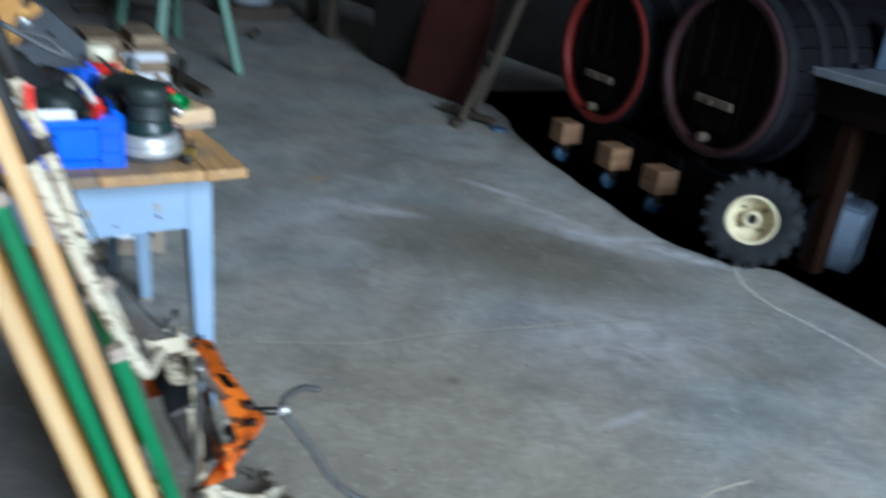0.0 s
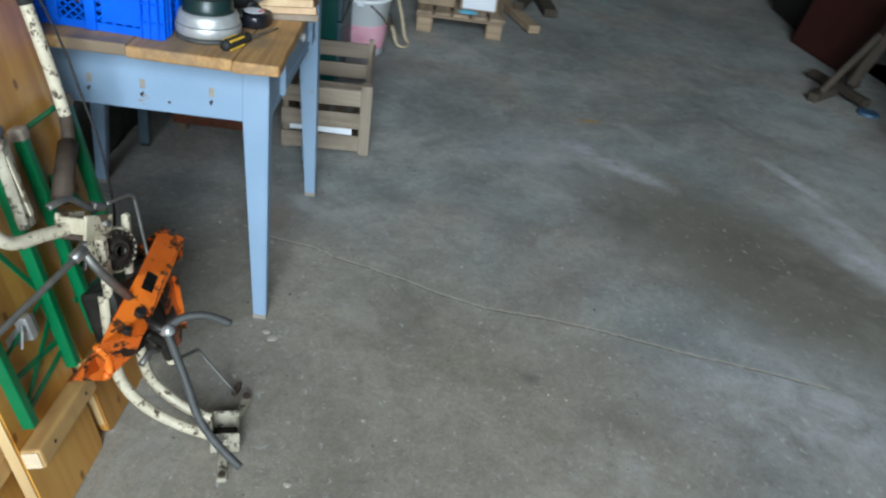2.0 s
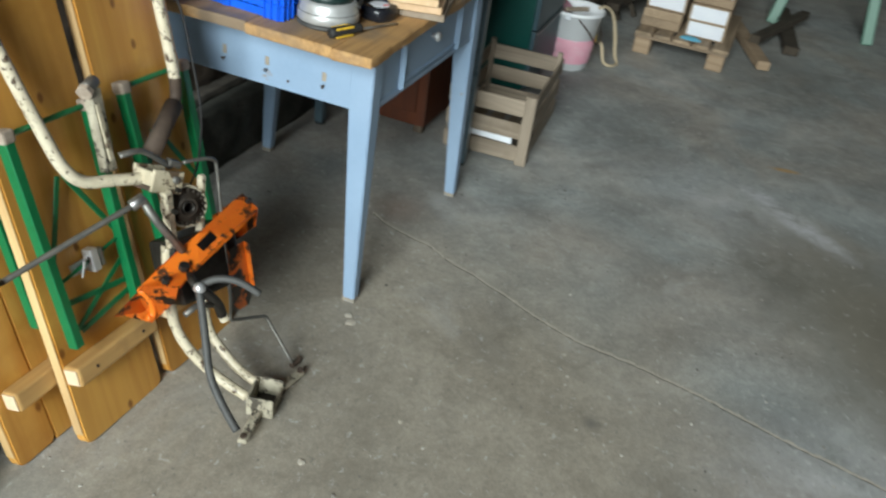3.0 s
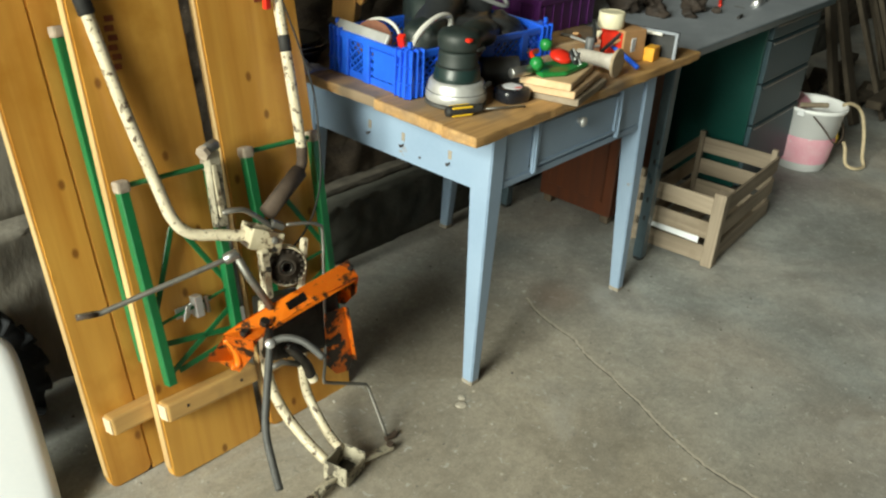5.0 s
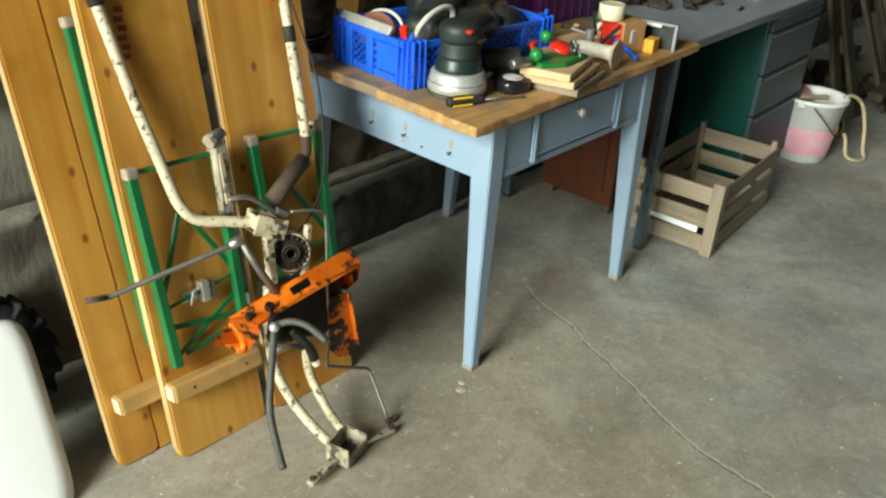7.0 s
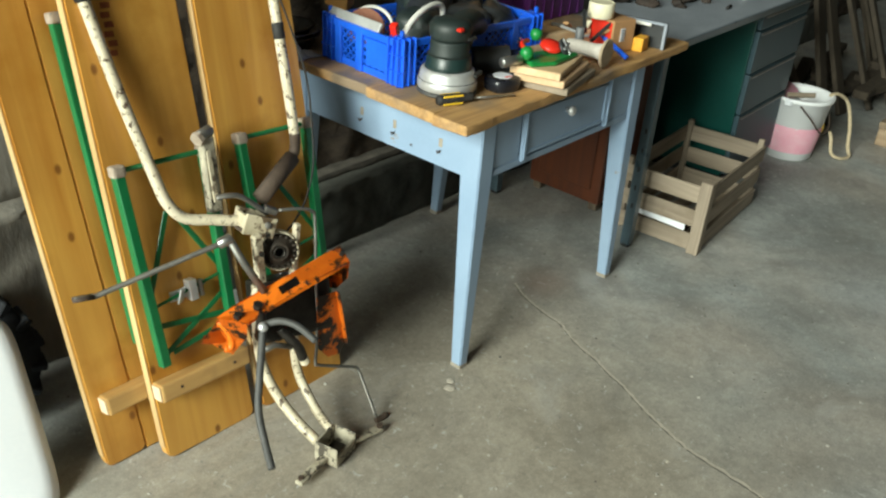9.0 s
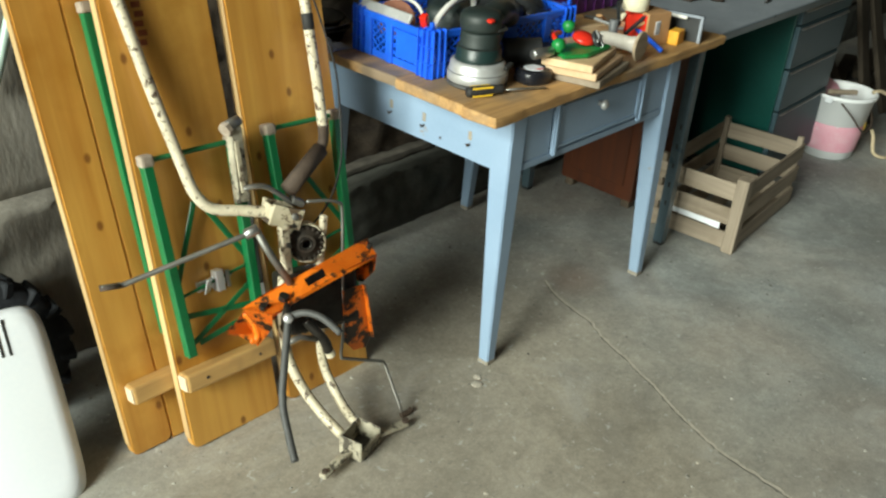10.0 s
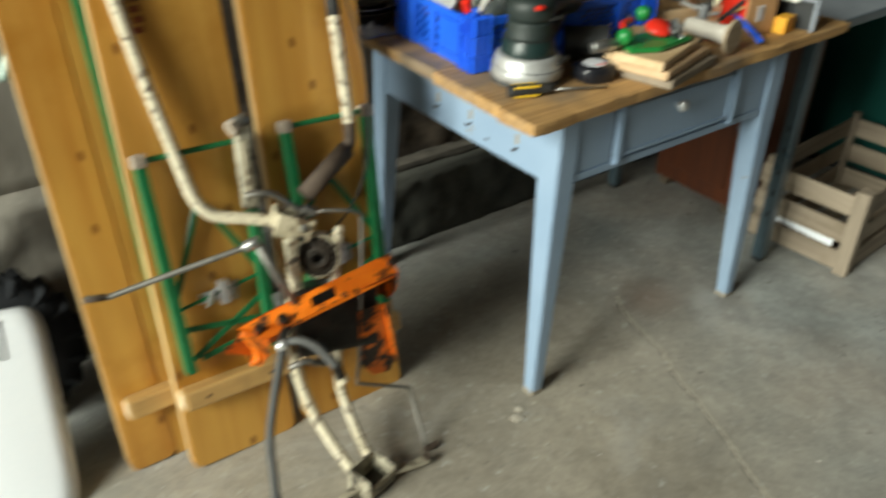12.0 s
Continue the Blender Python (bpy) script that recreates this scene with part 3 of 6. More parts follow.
    return root


FOOTCAP = surface("dirty_foot_cap", (0.22, 0.17, 0.13), (0.42, 0.35, 0.28), 40, 0.8, bump=0.3)
REDINK = surface("faded_red_ink", (0.20, 0.040, 0.014), (0.33, 0.095, 0.028), 60, 0.6)


def folded_table(m):
    root = thing("folding_table", m, "varnished pine folding table with green legs, leaning on the wall", "table")
    length = 2.2
    for i in range(3):
        part("board", plank_board(0.0994, length, 0.028, 0.018 if i == 0 else 0.003), PINE, root).location = (0.1 * i, 0, 0)
    part("edge_strip", block(-0.003, 0.003, 0.03, 0.0, 0.025, length - 0.03, 0.001), PINE_EDGE, root, "light unvarnished pine edge")
    for z in (0.162, 2.03):
        cleat = part("cleat", block(0.022, -0.042, z - 0.022, 0.29, -0.001, z + 0.022, 0.006), CLEAT, root, "rounded pine crossbar")
        part("end_grain", block(0.018, -0.038, z - 0.018, 0.022, -0.005, z + 0.018, 0.002), ENDGRAIN, cleat)
    for x in (0.138, 0.27):
        part("leg", block(x - 0.011, -0.032, 0.27, x + 0.011, -0.010, 0.985, 0.002), GREEN, root)
        part("foot", block(x - 0.014, -0.036, 0.985, x + 0.014, -0.007, 1.008, 0.005), FOOTCAP, root)
    part("cross_rail", tube([(0.138, -0.022, 0.97), (0.27, -0.022, 0.97)], 0.007, 8, False), GREEN, root)
    part("brace", beam((0.15, -0.012, 0.4), (0.26, -0.012, 0.8), 0.016, 0.004), GREEN, root)
    return root


LEAN = (-14.0, 2.0, 0)
beer_bench(pose(-0.797, 0.217, 0.005, *LEAN), "varnished pine folding bench with folded green steel legs",
           [(0.068 + 0.004 * (k % 2), 0.925 + 0.019 * k, 0.012, 0.020) for k in range(6)], (0.017, 0.226), 0.246)
beer_bench(pose(-0.526, 0.212, 0.005, -14.0, 2.6, 0), "varnished pine folding bench standing behind a tiller handlebar",
           [(0.150, 1.02 + 0.03 * k, 0.020, 0.022) for k in range(3)], (0.043, 0.240), 0.268)
folded_table(pose(-0.910, 0.290, 0.003, -14.0, 0.3, 0))


# ---- tiller frame leaning on the benches ----
def tiller():
    root = thing("garden_tiller", pose(-0.505, -0.022, 0), "stripped garden tiller frame with chipped cream tubes and an orange crossbar", "tiller")

    def add(name, bm, mat, label="", smooth=False, under=None):
        ob = part(name, bm, mat, under or root, label, smooth)
        if not under:
            ob.matrix_parent_inverse = root.matrix_world.inverted()
        return ob

    # handlebars
    left = add("handlebar", tube([(-0.728, 0.461, 1.025), (-0.710, 0.405, 0.852), (-0.687, 0.341, 0.673), (-0.677, 0.310, 0.604), (-0.649, 0.290, 0.567), (-0.598, 0.265, 0.556), (-0.530, 0.231, 0.543)], 0.0128, 14), CREAM, "bent cream tube with chipped paint", True)
    add("grip", cylinder((-0.726, 0.457, 1.011), (-0.742, 0.503, 1.145), 0.0170, 18, 0.004), BLACK, "black rubber grip", True, left)
    right = add("handlebar", tube([(-0.293, 0.434, 1.056), (-0.305, 0.387, 0.909), (-0.310, 0.347, 0.756), (-0.311, 0.329, 0.665)], 0.0128, 14), CREAM, "straight cream tube with chipped paint", True)
    add("band", cylinder((-0.304, 0.391, 0.923), (-0.306, 0.381, 0.887), 0.0140, 16, 0.001), BLACK, "black tape band", True, right)
    add("grip", cylinder((-0.296, 0.423, 1.032), (-0.282, 0.468, 1.171), 0.0170, 18, 0.004), BLACK, "black rubber grip", True, right)
    add("hand_lever_clip", block(-0.341, 0.402, 0.981, -0.325, 0.416, 1.031, 0.004), SIGNALRED, "red plastic clip", False, right)
    add("elbow_pipe", tube([(-0.311, 0.329, 0.670), (-0.313, 0.327, 0.628), (-0.335, 0.321, 0.604)], 0.0135, 14), RUST, "rust-brown elbow pipe", True)
    add("thick_pipe", tube([(-0.324, 0.324, 0.610), (-0.380, 0.310, 0.583), (-0.447, 0.292, 0.550)], 0.0205, 16, False), RUST, "rust-brown thick pipe stub", True)
    # pivot block
    up = add("upright_bracket", beam((-0.565, 0.304, 0.550), (-0.550, 0.343, 0.718), 0.034, 0.022, 0.004), DIRTYCREAM, "worn cream channel bracket")
    add("slot", beam((-0.567, 0.291, 0.580), (-0.556, 0.326, 0.691), 0.012, 0.004, 0.001), WORNCREAM, "", False, up)
    add("bolt", cylinder((-0.567, 0.341, 0.722), (-0.531, 0.351, 0.726), 0.013, 14, 0.002), DULLSTEEL, "dull steel pivot bolt", True, up)
    add("bolt_nut", cylinder((-0.578, 0.336, 0.716), (-0.566, 0.340, 0.720), 0.017, 6, 0.001), FOOTCAP, "worn pale nut", False, up)
    pm = pose(-0.512, 0.216, 0.537, -10, 22, -18)
    head = add("pivot_block", block(-0.046, -0.034, -0.024, 0.030, -0.026, 0.024, 0.003, 2, pm), WORNCREAM, "open cream pivot channel, greasy inside")
    add("channel_side", block(-0.046, 0.030, -0.024, 0.030, 0.038, 0.024, 0.003, 2, pm), WORNCREAM, "", False, head)
    add("channel_floor", block(-0.046, -0.026, -0.024, 0.030, 0.030, -0.014, 0.002, 1, pm), RUST, "greasy channel floor", False, head)
    add("channel_end", block(-0.046, -0.026, -0.013, -0.038, 0.030, 0.018, 0.002, 1, pm), WORNCREAM, "", False, head)
    add("cross_pin", cylinder(pm @ Vector((0.008, -0.042, 0.006)), pm @ Vector((0.008, 0.045, 0.006)), 0.008, 14, 0.001), DULLSTEEL, "steel cross pin", True, head)
    add("chain_link", block(-0.022, -0.018, -0.012, 0.002, 0.020, 0.010, 0.004, 2, pm), GREASE, "", False, head)
    gm = between((-0.492, 0.167, 0.475), (-0.601, -0.031, 0.538)) @ Matrix.Scale(1.14, 4)
    add("gear_housing", lathe([(0.0365, -0.036), (0.040, -0.036), (0.041, -0.030), (0.041, -0.007), (0.040, -0.005), (0.0365, -0.006)], 32, gm, closed=True), CREAM, "cream round gear housing", True)
    gear = add("gear_plate", lathe([(0.013, -0.020), (0.013, 0.004), (0.019, 0.004), (0.021, -0.003), (0.033, -0.002), (0.0355, -0.006), (0.0355, -0.020)], 32, gm, closed=True), BROWNGREASE, "greasy brown toothed plate", True)
    for k in range(18):
        a = 2 * math.pi * k / 18
        add("tooth", block(-0.004, -0.0025, -0.004, 0.003, 0.0025, 0.003, 0.0008, 1, gm @ pose(0.033 * math.cos(a), 0.033 * math.sin(a), -0.001, 0, 0, math.degrees(a))), BROWNGREASE, "", False, gear)
    add("hub_bush", lathe([(0.009, -0.016), (0.0125, -0.016), (0.0125, 0.006), (0.009, 0.006)], 20, gm, closed=True), GREASE, "", True, gear)
    add("hub_back", cylinder(gm @ Vector((0, 0, -0.026)), gm @ Vector((0, 0, -0.021)), 0.0355, 24), BLACK, "", False, gear)
    add("yoke_arm", beam((-0.545, 0.180, 0.534), (-0.542, 0.172, 0.376), 0.024, 0.018, 0.004), CREAM, "flat cream yoke arm")
    add("yoke_arm", beam((-0.436, 0.172, 0.528), (-0.459, 0.165, 0.387), 0.018, 0.016, 0.004), CREAM, "flat cream yoke arm")
    for q in ((-0.522, 0.170, 0.531), (-0.546, 0.163, 0.493)):
        add("bolt_hole", cylinder(q, (q[0] - 0.004, q[1] - 0.010, q[2] + 0.003), 0.0055, 12), GREASE)
    add("top_strap", tube([(-0.596, 0.245, 0.617), (-0.575, 0.233, 0.620), (-0.545, 0.225, 0.610), (-0.492, 0.209, 0.559)], 0.0085, 10, True, 4, None, 0.7), DULLSTEEL, "bent flat steel strap", True)
    add("strap_eye", block(-0.016, -0.010, -0.008, 0.016, 0.010, 0.008, 0.004, 2, pose(-0.484, 0.206, 0.565, 0, 30, -20)), DULLSTEEL)
    # lower fork
    add("fork_tube", tube([(-0.549, 0.182, 0.401), (-0.560, 0.174, 0.302), (-0.562, 0.161, 0.202), (-0.557, 0.116, 0.130), (-0.548, 0.052, 0.081), (-0.539, -0.012, 0.050)], 0.0122, 14), CREAM, "cream fork tube with chipped paint", True)
    add("fork_tube", tube([(-0.456, 0.165, 0.387), (-0.468, 0.155, 0.241), (-0.474, 0.137, 0.145), (-0.478, 0.091, 0.092), (-0.484, 0.042, 0.063), (-0.489, -0.007, 0.051)], 0.0116, 14), CREAM, "cream fork tube with chipped paint", True)
    foot = add("foot_bracket", block(-0.040, -0.030, 0.0, -0.034, 0.034, 0.055, 0.002, 1, pose(-0.506, -0.041, 0.007, 0, 0, 14)), DIRTYCREAM, "cream foot bracket, dirty inside")
    for name, q in (("bracket_side", (0.036, -0.030, 0.0, 0.042, 0.034, 0.052)), ("bracket_side", (-0.034, 0.028, 0.0, 0.036, 0.034, 0.055)),
                    ("bracket_side", (-0.034, -0.030, 0.0, 0.036, -0.024, 0.034)), ("bracket_floor", (-0.034, -0.024, 0.0, 0.036, 0.028, 0.006))):
        add(name, block(*q, 0.002, 1, pose(-0.506, -0.041, 0.007, 0, 0, 14)), DIRTYCREAM if name == "bracket_side" else GREASE, "", False, foot)
    add("foot_arm", beam((-0.643, -0.067, 0.023), (-0.522, -0.041, 0.026), 0.022, 0.012, 0.003, (0, 0, 1)), DIRTYCREAM, "flat grimy cream arm")
    add("foot_arm", beam((-0.468, -0.046, 0.026), (-0.366, -0.055, 0.012), 0.022, 0.012, 0.003, (0, 0, 1)), DIRTYCREAM, "flat grimy cream arm")
    add("bolt", cylinder((-0.371, -0.055, 0.015), (-0.372, -0.055, 0.027), 0.009, 6), RUST)
    add("bolt", cylinder((-0.631, -0.064, 0.027), (-0.631, -0.064, 0.034), 0.008, 6), RUST)
    # orange crossbar
    def sheet(name, pts, mat, thick, label="", under=None):
        b = bmesh.new()
        f = b.faces.new([b.verts.new(q) for q in pts])
        bmesh.ops.solidify(b, geom=[f], thickness=thick)
        return add(name, b, mat, label, False, under)

    bar = sheet("crossbar", ((-0.335, 0.137, 0.447), (-0.353, 0.082, 0.433), (-0.471, 0.084, 0.424), (-0.590, 0.072, 0.416), (-0.661, 0.065, 0.408), (-0.693, 0.133, 0.403), (-0.646, 0.132, 0.415), (-0.510, 0.129, 0.433)), ORANGE, 0.005, "chipped orange steel crossbar")
    sheet("front_lip", ((-0.354, 0.082, 0.434), (-0.471, 0.083, 0.425), (-0.590, 0.071, 0.417), (-0.659, 0.064, 0.409), (-0.657, 0.068, 0.398), (-0.590, 0.076, 0.405), (-0.471, 0.087, 0.413), (-0.355, 0.086, 0.421)), ORANGE, 0.003, "", bar)
    sheet("name_plate", ((-0.488, 0.115, 0.432), (-0.495, 0.092, 0.426), (-0.550, 0.087, 0.423), (-0.544, 0.110, 0.428)), GREASE, -0.003, "small dark plate", bar)
    for q, rad in (((-0.617, 0.088, 0.417), 0.011), ((-0.665, 0.096, 0.409), 0.008), ((-0.355, 0.108, 0.440), 0.006)):
        add("bolt", cylinder(q, (q[0] + 0.001, q[1] - 0.003, q[2] + 0.011), rad, 8), GREASE, "", False, bar)
    sheet("end_plate", ((-0.661, 0.067, 0.406), (-0.685, 0.133, 0.399), (-0.686, 0.216, 0.286), (-0.656, 0.216, 0.269), (-0.646, 0.152, 0.271), (-0.649, 0.086, 0.356)), GREASYORANGE, 0.005, "bent orange end plate", bar)
    sheet("end_plate", ((-0.349, 0.086, 0.428), (-0.336, 0.137, 0.442), (-0.321, 0.231, 0.345), (-0.325, 0.219, 0.289), (-0.340, 0.145, 0.321), (-0.351, 0.090, 0.383)), GREASYORANGE, 0.005, "bent orange end plate", bar)
    sheet("end_tab", ((-0.711, 0.161, 0.349), (-0.655, 0.155, 0.350), (-0.593, 0.145, 0.348), (-0.594, 0.153, 0.323), (-0.663, 0.161, 0.305), (-0.712, 0.165, 0.329)), ORANGE, 0.005, "bent orange end tab", bar)
    add("hook", tube([(-0.676, 0.149, 0.378), (-0.660, 0.143, 0.348), (-0.653, 0.141, 0.316), (-0.659, 0.141, 0.300), (-0.669, 0.145, 0.302)], 0.0085, 10), ORANGE, "orange hook", True, bar)
    wing = sheet("wing_plate", ((-0.435, 0.108, 0.353), (-0.376, 0.106, 0.348), (-0.363, 0.100, 0.256), (-0.354, 0.097, 0.190), (-0.370, 0.094, 0.166), (-0.413, 0.093, 0.177), (-0.443, 0.096, 0.217)), GREASYORANGE, 0.006, "bent orange side plate", bar)
    add("wing_lip", beam((-0.374, 0.100, 0.348), (-0.354, 0.092, 0.190), 0.005, 0.014, 0.002), GREASYORANGE, "", False, bar)
    add("sump", block(-0.094, -0.035, -0.085, 0.096, 0.045, 0.062, 0.012, 2, pose(-0.469, 0.163, 0.337, -20, 8, -8)), GREASE, "black greasy housing")
    add("bracket_rod", tube([(-0.609, 0.096, 0.290), (-0.575, 0.091, 0.295), (-0.534, 0.081, 0.275)], 0.007, 8, False), DULLSTEEL, "", True)
    add("nozzle", tube([(-0.545, 0.106, 0.319), (-0.530, 0.086, 0.290), (-0.512, 0.081, 0.259), (-0.505, 0.076, 0.229)], 0.012, 10), GREASE, "", True)
    add("nozzle_tip", cylinder((-0.504, 0.076, 0.230), (-0.500, 0.072, 0.216), 0.012, 12), CREAM, "white worn tip")
    # levers, rods, hose, cable
    lever = add("shift_lever", tube([(-0.920, 0.286, 0.475), (-0.883, 0.275, 0.472), (-0.859, 0.268, 0.477), (-0.743, 0.228, 0.509), (-0.618, 0.187, 0.541)], 0.0062, 10, True, 4), DULLSTEEL, "bent dull steel lever", True)
    add("lever_tip", tube([(-0.923, 0.287, 0.475), (-0.883, 0.275, 0.473)], 0.010, 10, False, 1, None, 0.5), RUST, "rusty flattened tip", True, lever)
    add("knuckle", cylinder((-0.634, 0.194, 0.536), (-0.607, 0.182, 0.548), 0.012, 12, 0.002), STEEL, "", True, lever)
    add("lever_rod", tube([(-0.611, 0.184, 0.543), (-0.594, 0.165, 0.490), (-0.571, 0.123, 0.421)], 0.009, 10, False), DULLSTEEL, "dull steel rod", True)
    add("side_rod", tube([(-0.468, 0.194, 0.564), (-0.426, 0.175, 0.561), (-0.393, 0.172, 0.546), (-0.384, 0.170, 0.523), (-0.404, 0.145, 0.412), (-0.445, 0.096, 0.242), (-0.459, 0.086, 0.188), (-0.444, 0.084, 0.172), (-0.353, 0.070, 0.127), (-0.336, 0.066, 0.113), (-0.337, 0.047, 0.088), (-0.350, -0.020, 0.014)], 0.0042, 8, True, 5), DULLSTEEL, "thin bent steel rod", True)
    add("rod_hook", tube([(-0.353, -0.020, 0.008), (-0.330, -0.024, 0.005), (-0.318, -0.022, 0.007)], 0.008, 8, False), RUST)
    hose = add("hose", tube([(-0.649, 0.027, 0.413), (-0.668, 0.008, 0.384), (-0.699, -0.022, 0.337), (-0.727, -0.051, 0.280), (-0.744, -0.090, 0.233), (-0.763, -0.137, 0.200)], 0.0082, 12), HOSE, "stiff grey rubber hose", True)
    add("branch", tube([(-0.643, 0.027, 0.416), (-0.623, 0.003, 0.428), (-0.608, -0.036, 0.428), (-0.594, -0.078, 0.405)], 0.0078, 12), HOSE, "", True, hose)
    add("clamp", lathe([(0.0, -0.012), (0.0095, -0.011), (0.0105, -0.004), (0.0105, 0.004), (0.0095, 0.011), (0.0, 0.012)], 16, between((-0.651, 0.025, 0.415), (-0.686, -0.051, 0.461))), ZINC, "bright hose clamp", True, hose)
    add("fitting", cylinder((-0.651, 0.029, 0.414), (-0.593, 0.108, 0.399), 0.009, 12), GREASE, "", True, hose)
    add("cable", tube([(-0.298, 0.410, 1.017), (-0.278, 0.375, 0.912), (-0.262, 0.340, 0.797), (-0.276, 0.306, 0.699), (-0.306, 0.266, 0.610), (-0.352, 0.235, 0.550), (-0.411, 0.204, 0.520), (-0.471, 0.184, 0.500)], 0.0026, 6), BLACK, "thin black cable", True)
    return root


BROWNGREASE = surface("brown_grease", (0.020, 0.015, 0.011), (0.048, 0.036, 0.026), 40, 0.6, 0.2, 0.3)
GREASYORANGE = surface("greasy_orange_paint", (0.72, 0.145, 0.012), (0.85, 0.20, 0.018), 10, 0.45, bump=0.15, wear=(0.026, 0.015, 0.010), wear_amount=0.66, wear_scale=17)
SIGNALRED = surface("red_plastic", (0.62, 0.02, 0.012), (0.72, 0.035, 0.02), 10, 0.32, bump=0.02)
tiller()


# ---- blue kitchen table used as a work table ----
def hexa(low, high, bevel=0.003, bm=None):
    """A solid between two four-cornered faces."""
    b = bmesh.new()
    a, c = [b.verts.new(p) for p in low], [b.verts.new(p) for p in high]
    b.faces.new(a)
    b.faces.new(c)
    for k in range(4):
        b.faces.new((a[k], a[(k + 1) % 4], c[(k + 1) % 4], c[k]))
    bmesh.ops.recalc_face_normals(b, faces=b.faces)
    if bevel:
        bmesh.ops.bevel(b, geom=b.edges[:], offset=bevel, segments=2, affect="EDGES")
    return joined(bm, b)


def blue_table():
    """An old kitchen table with tapered legs, a drawer and a four-board top."""
    root = thing("kitchen_table", pose(0, 0, 0), "old kitchen table with pale blue painted legs and worn wooden top", "table")
    H, AB = 0.742, 0.573
    fl, fr, br, bl = Vector((-0.022, -0.026)), Vector((0.742, -0.026)), Vector((0.700, 0.690)), Vector((-0.022, 0.690))

    def at(u, v, z):
        q = (fl.lerp(fr, u)).lerp(bl.lerp(br, u), v)
        return Vector((q.x, q.y, z))

    def leg(top, foot, sx, sy):
        def quad(p, w, d, z):
            return [(p[0] + sx * i * w, p[1] + sy * j * d, z) for i, j in ((0, 0), (1, 0), (1, 1), (0, 1))]
        mid = (foot[0] + (top[0] - foot[0]) * AB / H, foot[1] + (top[1] - foot[1]) * AB / H)
        b = bmesh.new()
        rings = [[b.verts.new(q) for q in quad(*k)] for k in ((foot, 0.031, 0.034, 0.0), (mid, 0.054, 0.062, AB), (top, 0.054, 0.062, H))]
        for p, q in zip(rings, rings[1:]):
            for k in range(4):
                b.faces.new((p[k], p[(k + 1) % 4], q[(k + 1) % 4], q[k]))
        b.faces.new(rings[0])
        b.faces.new(rings[-1])
        bmesh.ops.recalc_face_normals(b, faces=b.faces)
        uprights = [e for e in b.edges if abs(e.verts[0].co.z - e.verts[1].co.z) > 0.1]
        bmesh.ops.bevel(b, geom=uprights, offset=0.003, segments=2, affect="EDGES")
        low = part("leg", b, BLUE, root)
        f = (foot[0] - sx * 0.0006, foot[1] - sy * 0.0006)
        part("scuffed_foot", hexa(quad(f, 0.0325, 0.0355, 0.0), quad(f, 0.0332, 0.0362, 0.013), 0.001), BARE, low, "paint worn off to bare wood")

    leg(fl, (-0.031, -0.026), 1, 1)
    leg(fr, (0.740, -0.036), -1, 1)
    leg(br, (0.655, 0.695), -1, -1)
    leg(bl, (-0.028, 0.695), 1, -1)

    def rail(u0, v0, u1, v1, z0, z1, off, thick, name="apron", parent=root, label="", bevel=0.002):
        """A board from one plan point to another, set back by off and thick along its inward side."""
        a, c = at(u0, v0, 0), at(u1, v1, 0)
        n = Vector((-(c - a).y, (c - a).x, 0)).normalized()
        p, q, r_, s_ = a + n * off, c + n * off, c + n * (off + thick), a + n * (off + thick)
        return part(name, hexa([(k.x, k.y, z0) for k in (p, q, r_, s_)], [(k.x, k.y, z1) for k in (p, q, r_, s_)], bevel), BLUE, parent, label)

    side = rail(0, 0.92, 0, 0.085, AB, H, 0.003, 0.02)
    rail(1, 0.085, 1, 0.92, AB, H, 0.003, 0.02)
    rail(0.92, 1, 0.08, 1, AB, H, 0.003, 0.02)
    for y in (0.110, 0.274, 0.400):
        x = at(0, (y + 0.026) / 0.716, 0).x + 0.0025
        part("hook", tube([(x + 0.004, y, 0.618), (x - 0.010, y, 0.613), (x - 0.013, y, 0.620)], 0.0024, 8, False), RUST, side, "small iron hook")
        part("paint_chip", block(x - 0.0012, y - 0.006, 0.627, x + 0.003, y + 0.006, 0.650, 0.001, 1), BARE, side, "chipped paint")
    for y, z in ((0.030, 0.605), (0.016, 0.655), (0.212, 0.600)):
        x = at(0, (y + 0.026) / 0.716, 0).x + 0.003
        part("nail", cylinder((x + 0.003, y, z), (x - 0.002, y, z), 0.0035, 8), RUST, side)
    # front with a drawer
    rail(0.077, 0, 0.924, 0, AB, AB + 0.020, 0.004, 0.018, "front_rail")
    rail(0.077, 0, 0.924, 0, H - 0.016, H, 0.004, 0.018, "front_rail")
    rail(0.077, 0, 0.215, 0, AB + 0.0205, H - 0.0165, 0.006, 0.016, "front_panel")
    rail(0.760, 0, 0.924, 0, AB + 0.0205, H - 0.0165, 0.006, 0.016, "front_panel")
    drawer = rail(0.242, 0, 0.735, 0, AB + 0.024, H - 0.020, 0.002, 0.022, "drawer")
    for u in (0.218, 0.738):
        rail(u, 0, u + 0.020, 0, AB + 0.012, H - 0.010, -0.007, 0.016, "bead", root, "lighter raised bead", 0.004)
    for u0, u1, z0, z1 in ((0.255, 0.722, AB + 0.028, AB + 0.038), (0.255, 0.722, H - 0.034, H - 0.024), (0.244, 0.256, AB + 0.028, H - 0.024), (0.721, 0.733, AB + 0.028, H - 0.024)):
        rail(u0, 0, u1, 0, z0, z1, -0.003, 0.007, "moulding", drawer)
    k = at(0.469, 0, 0.686)
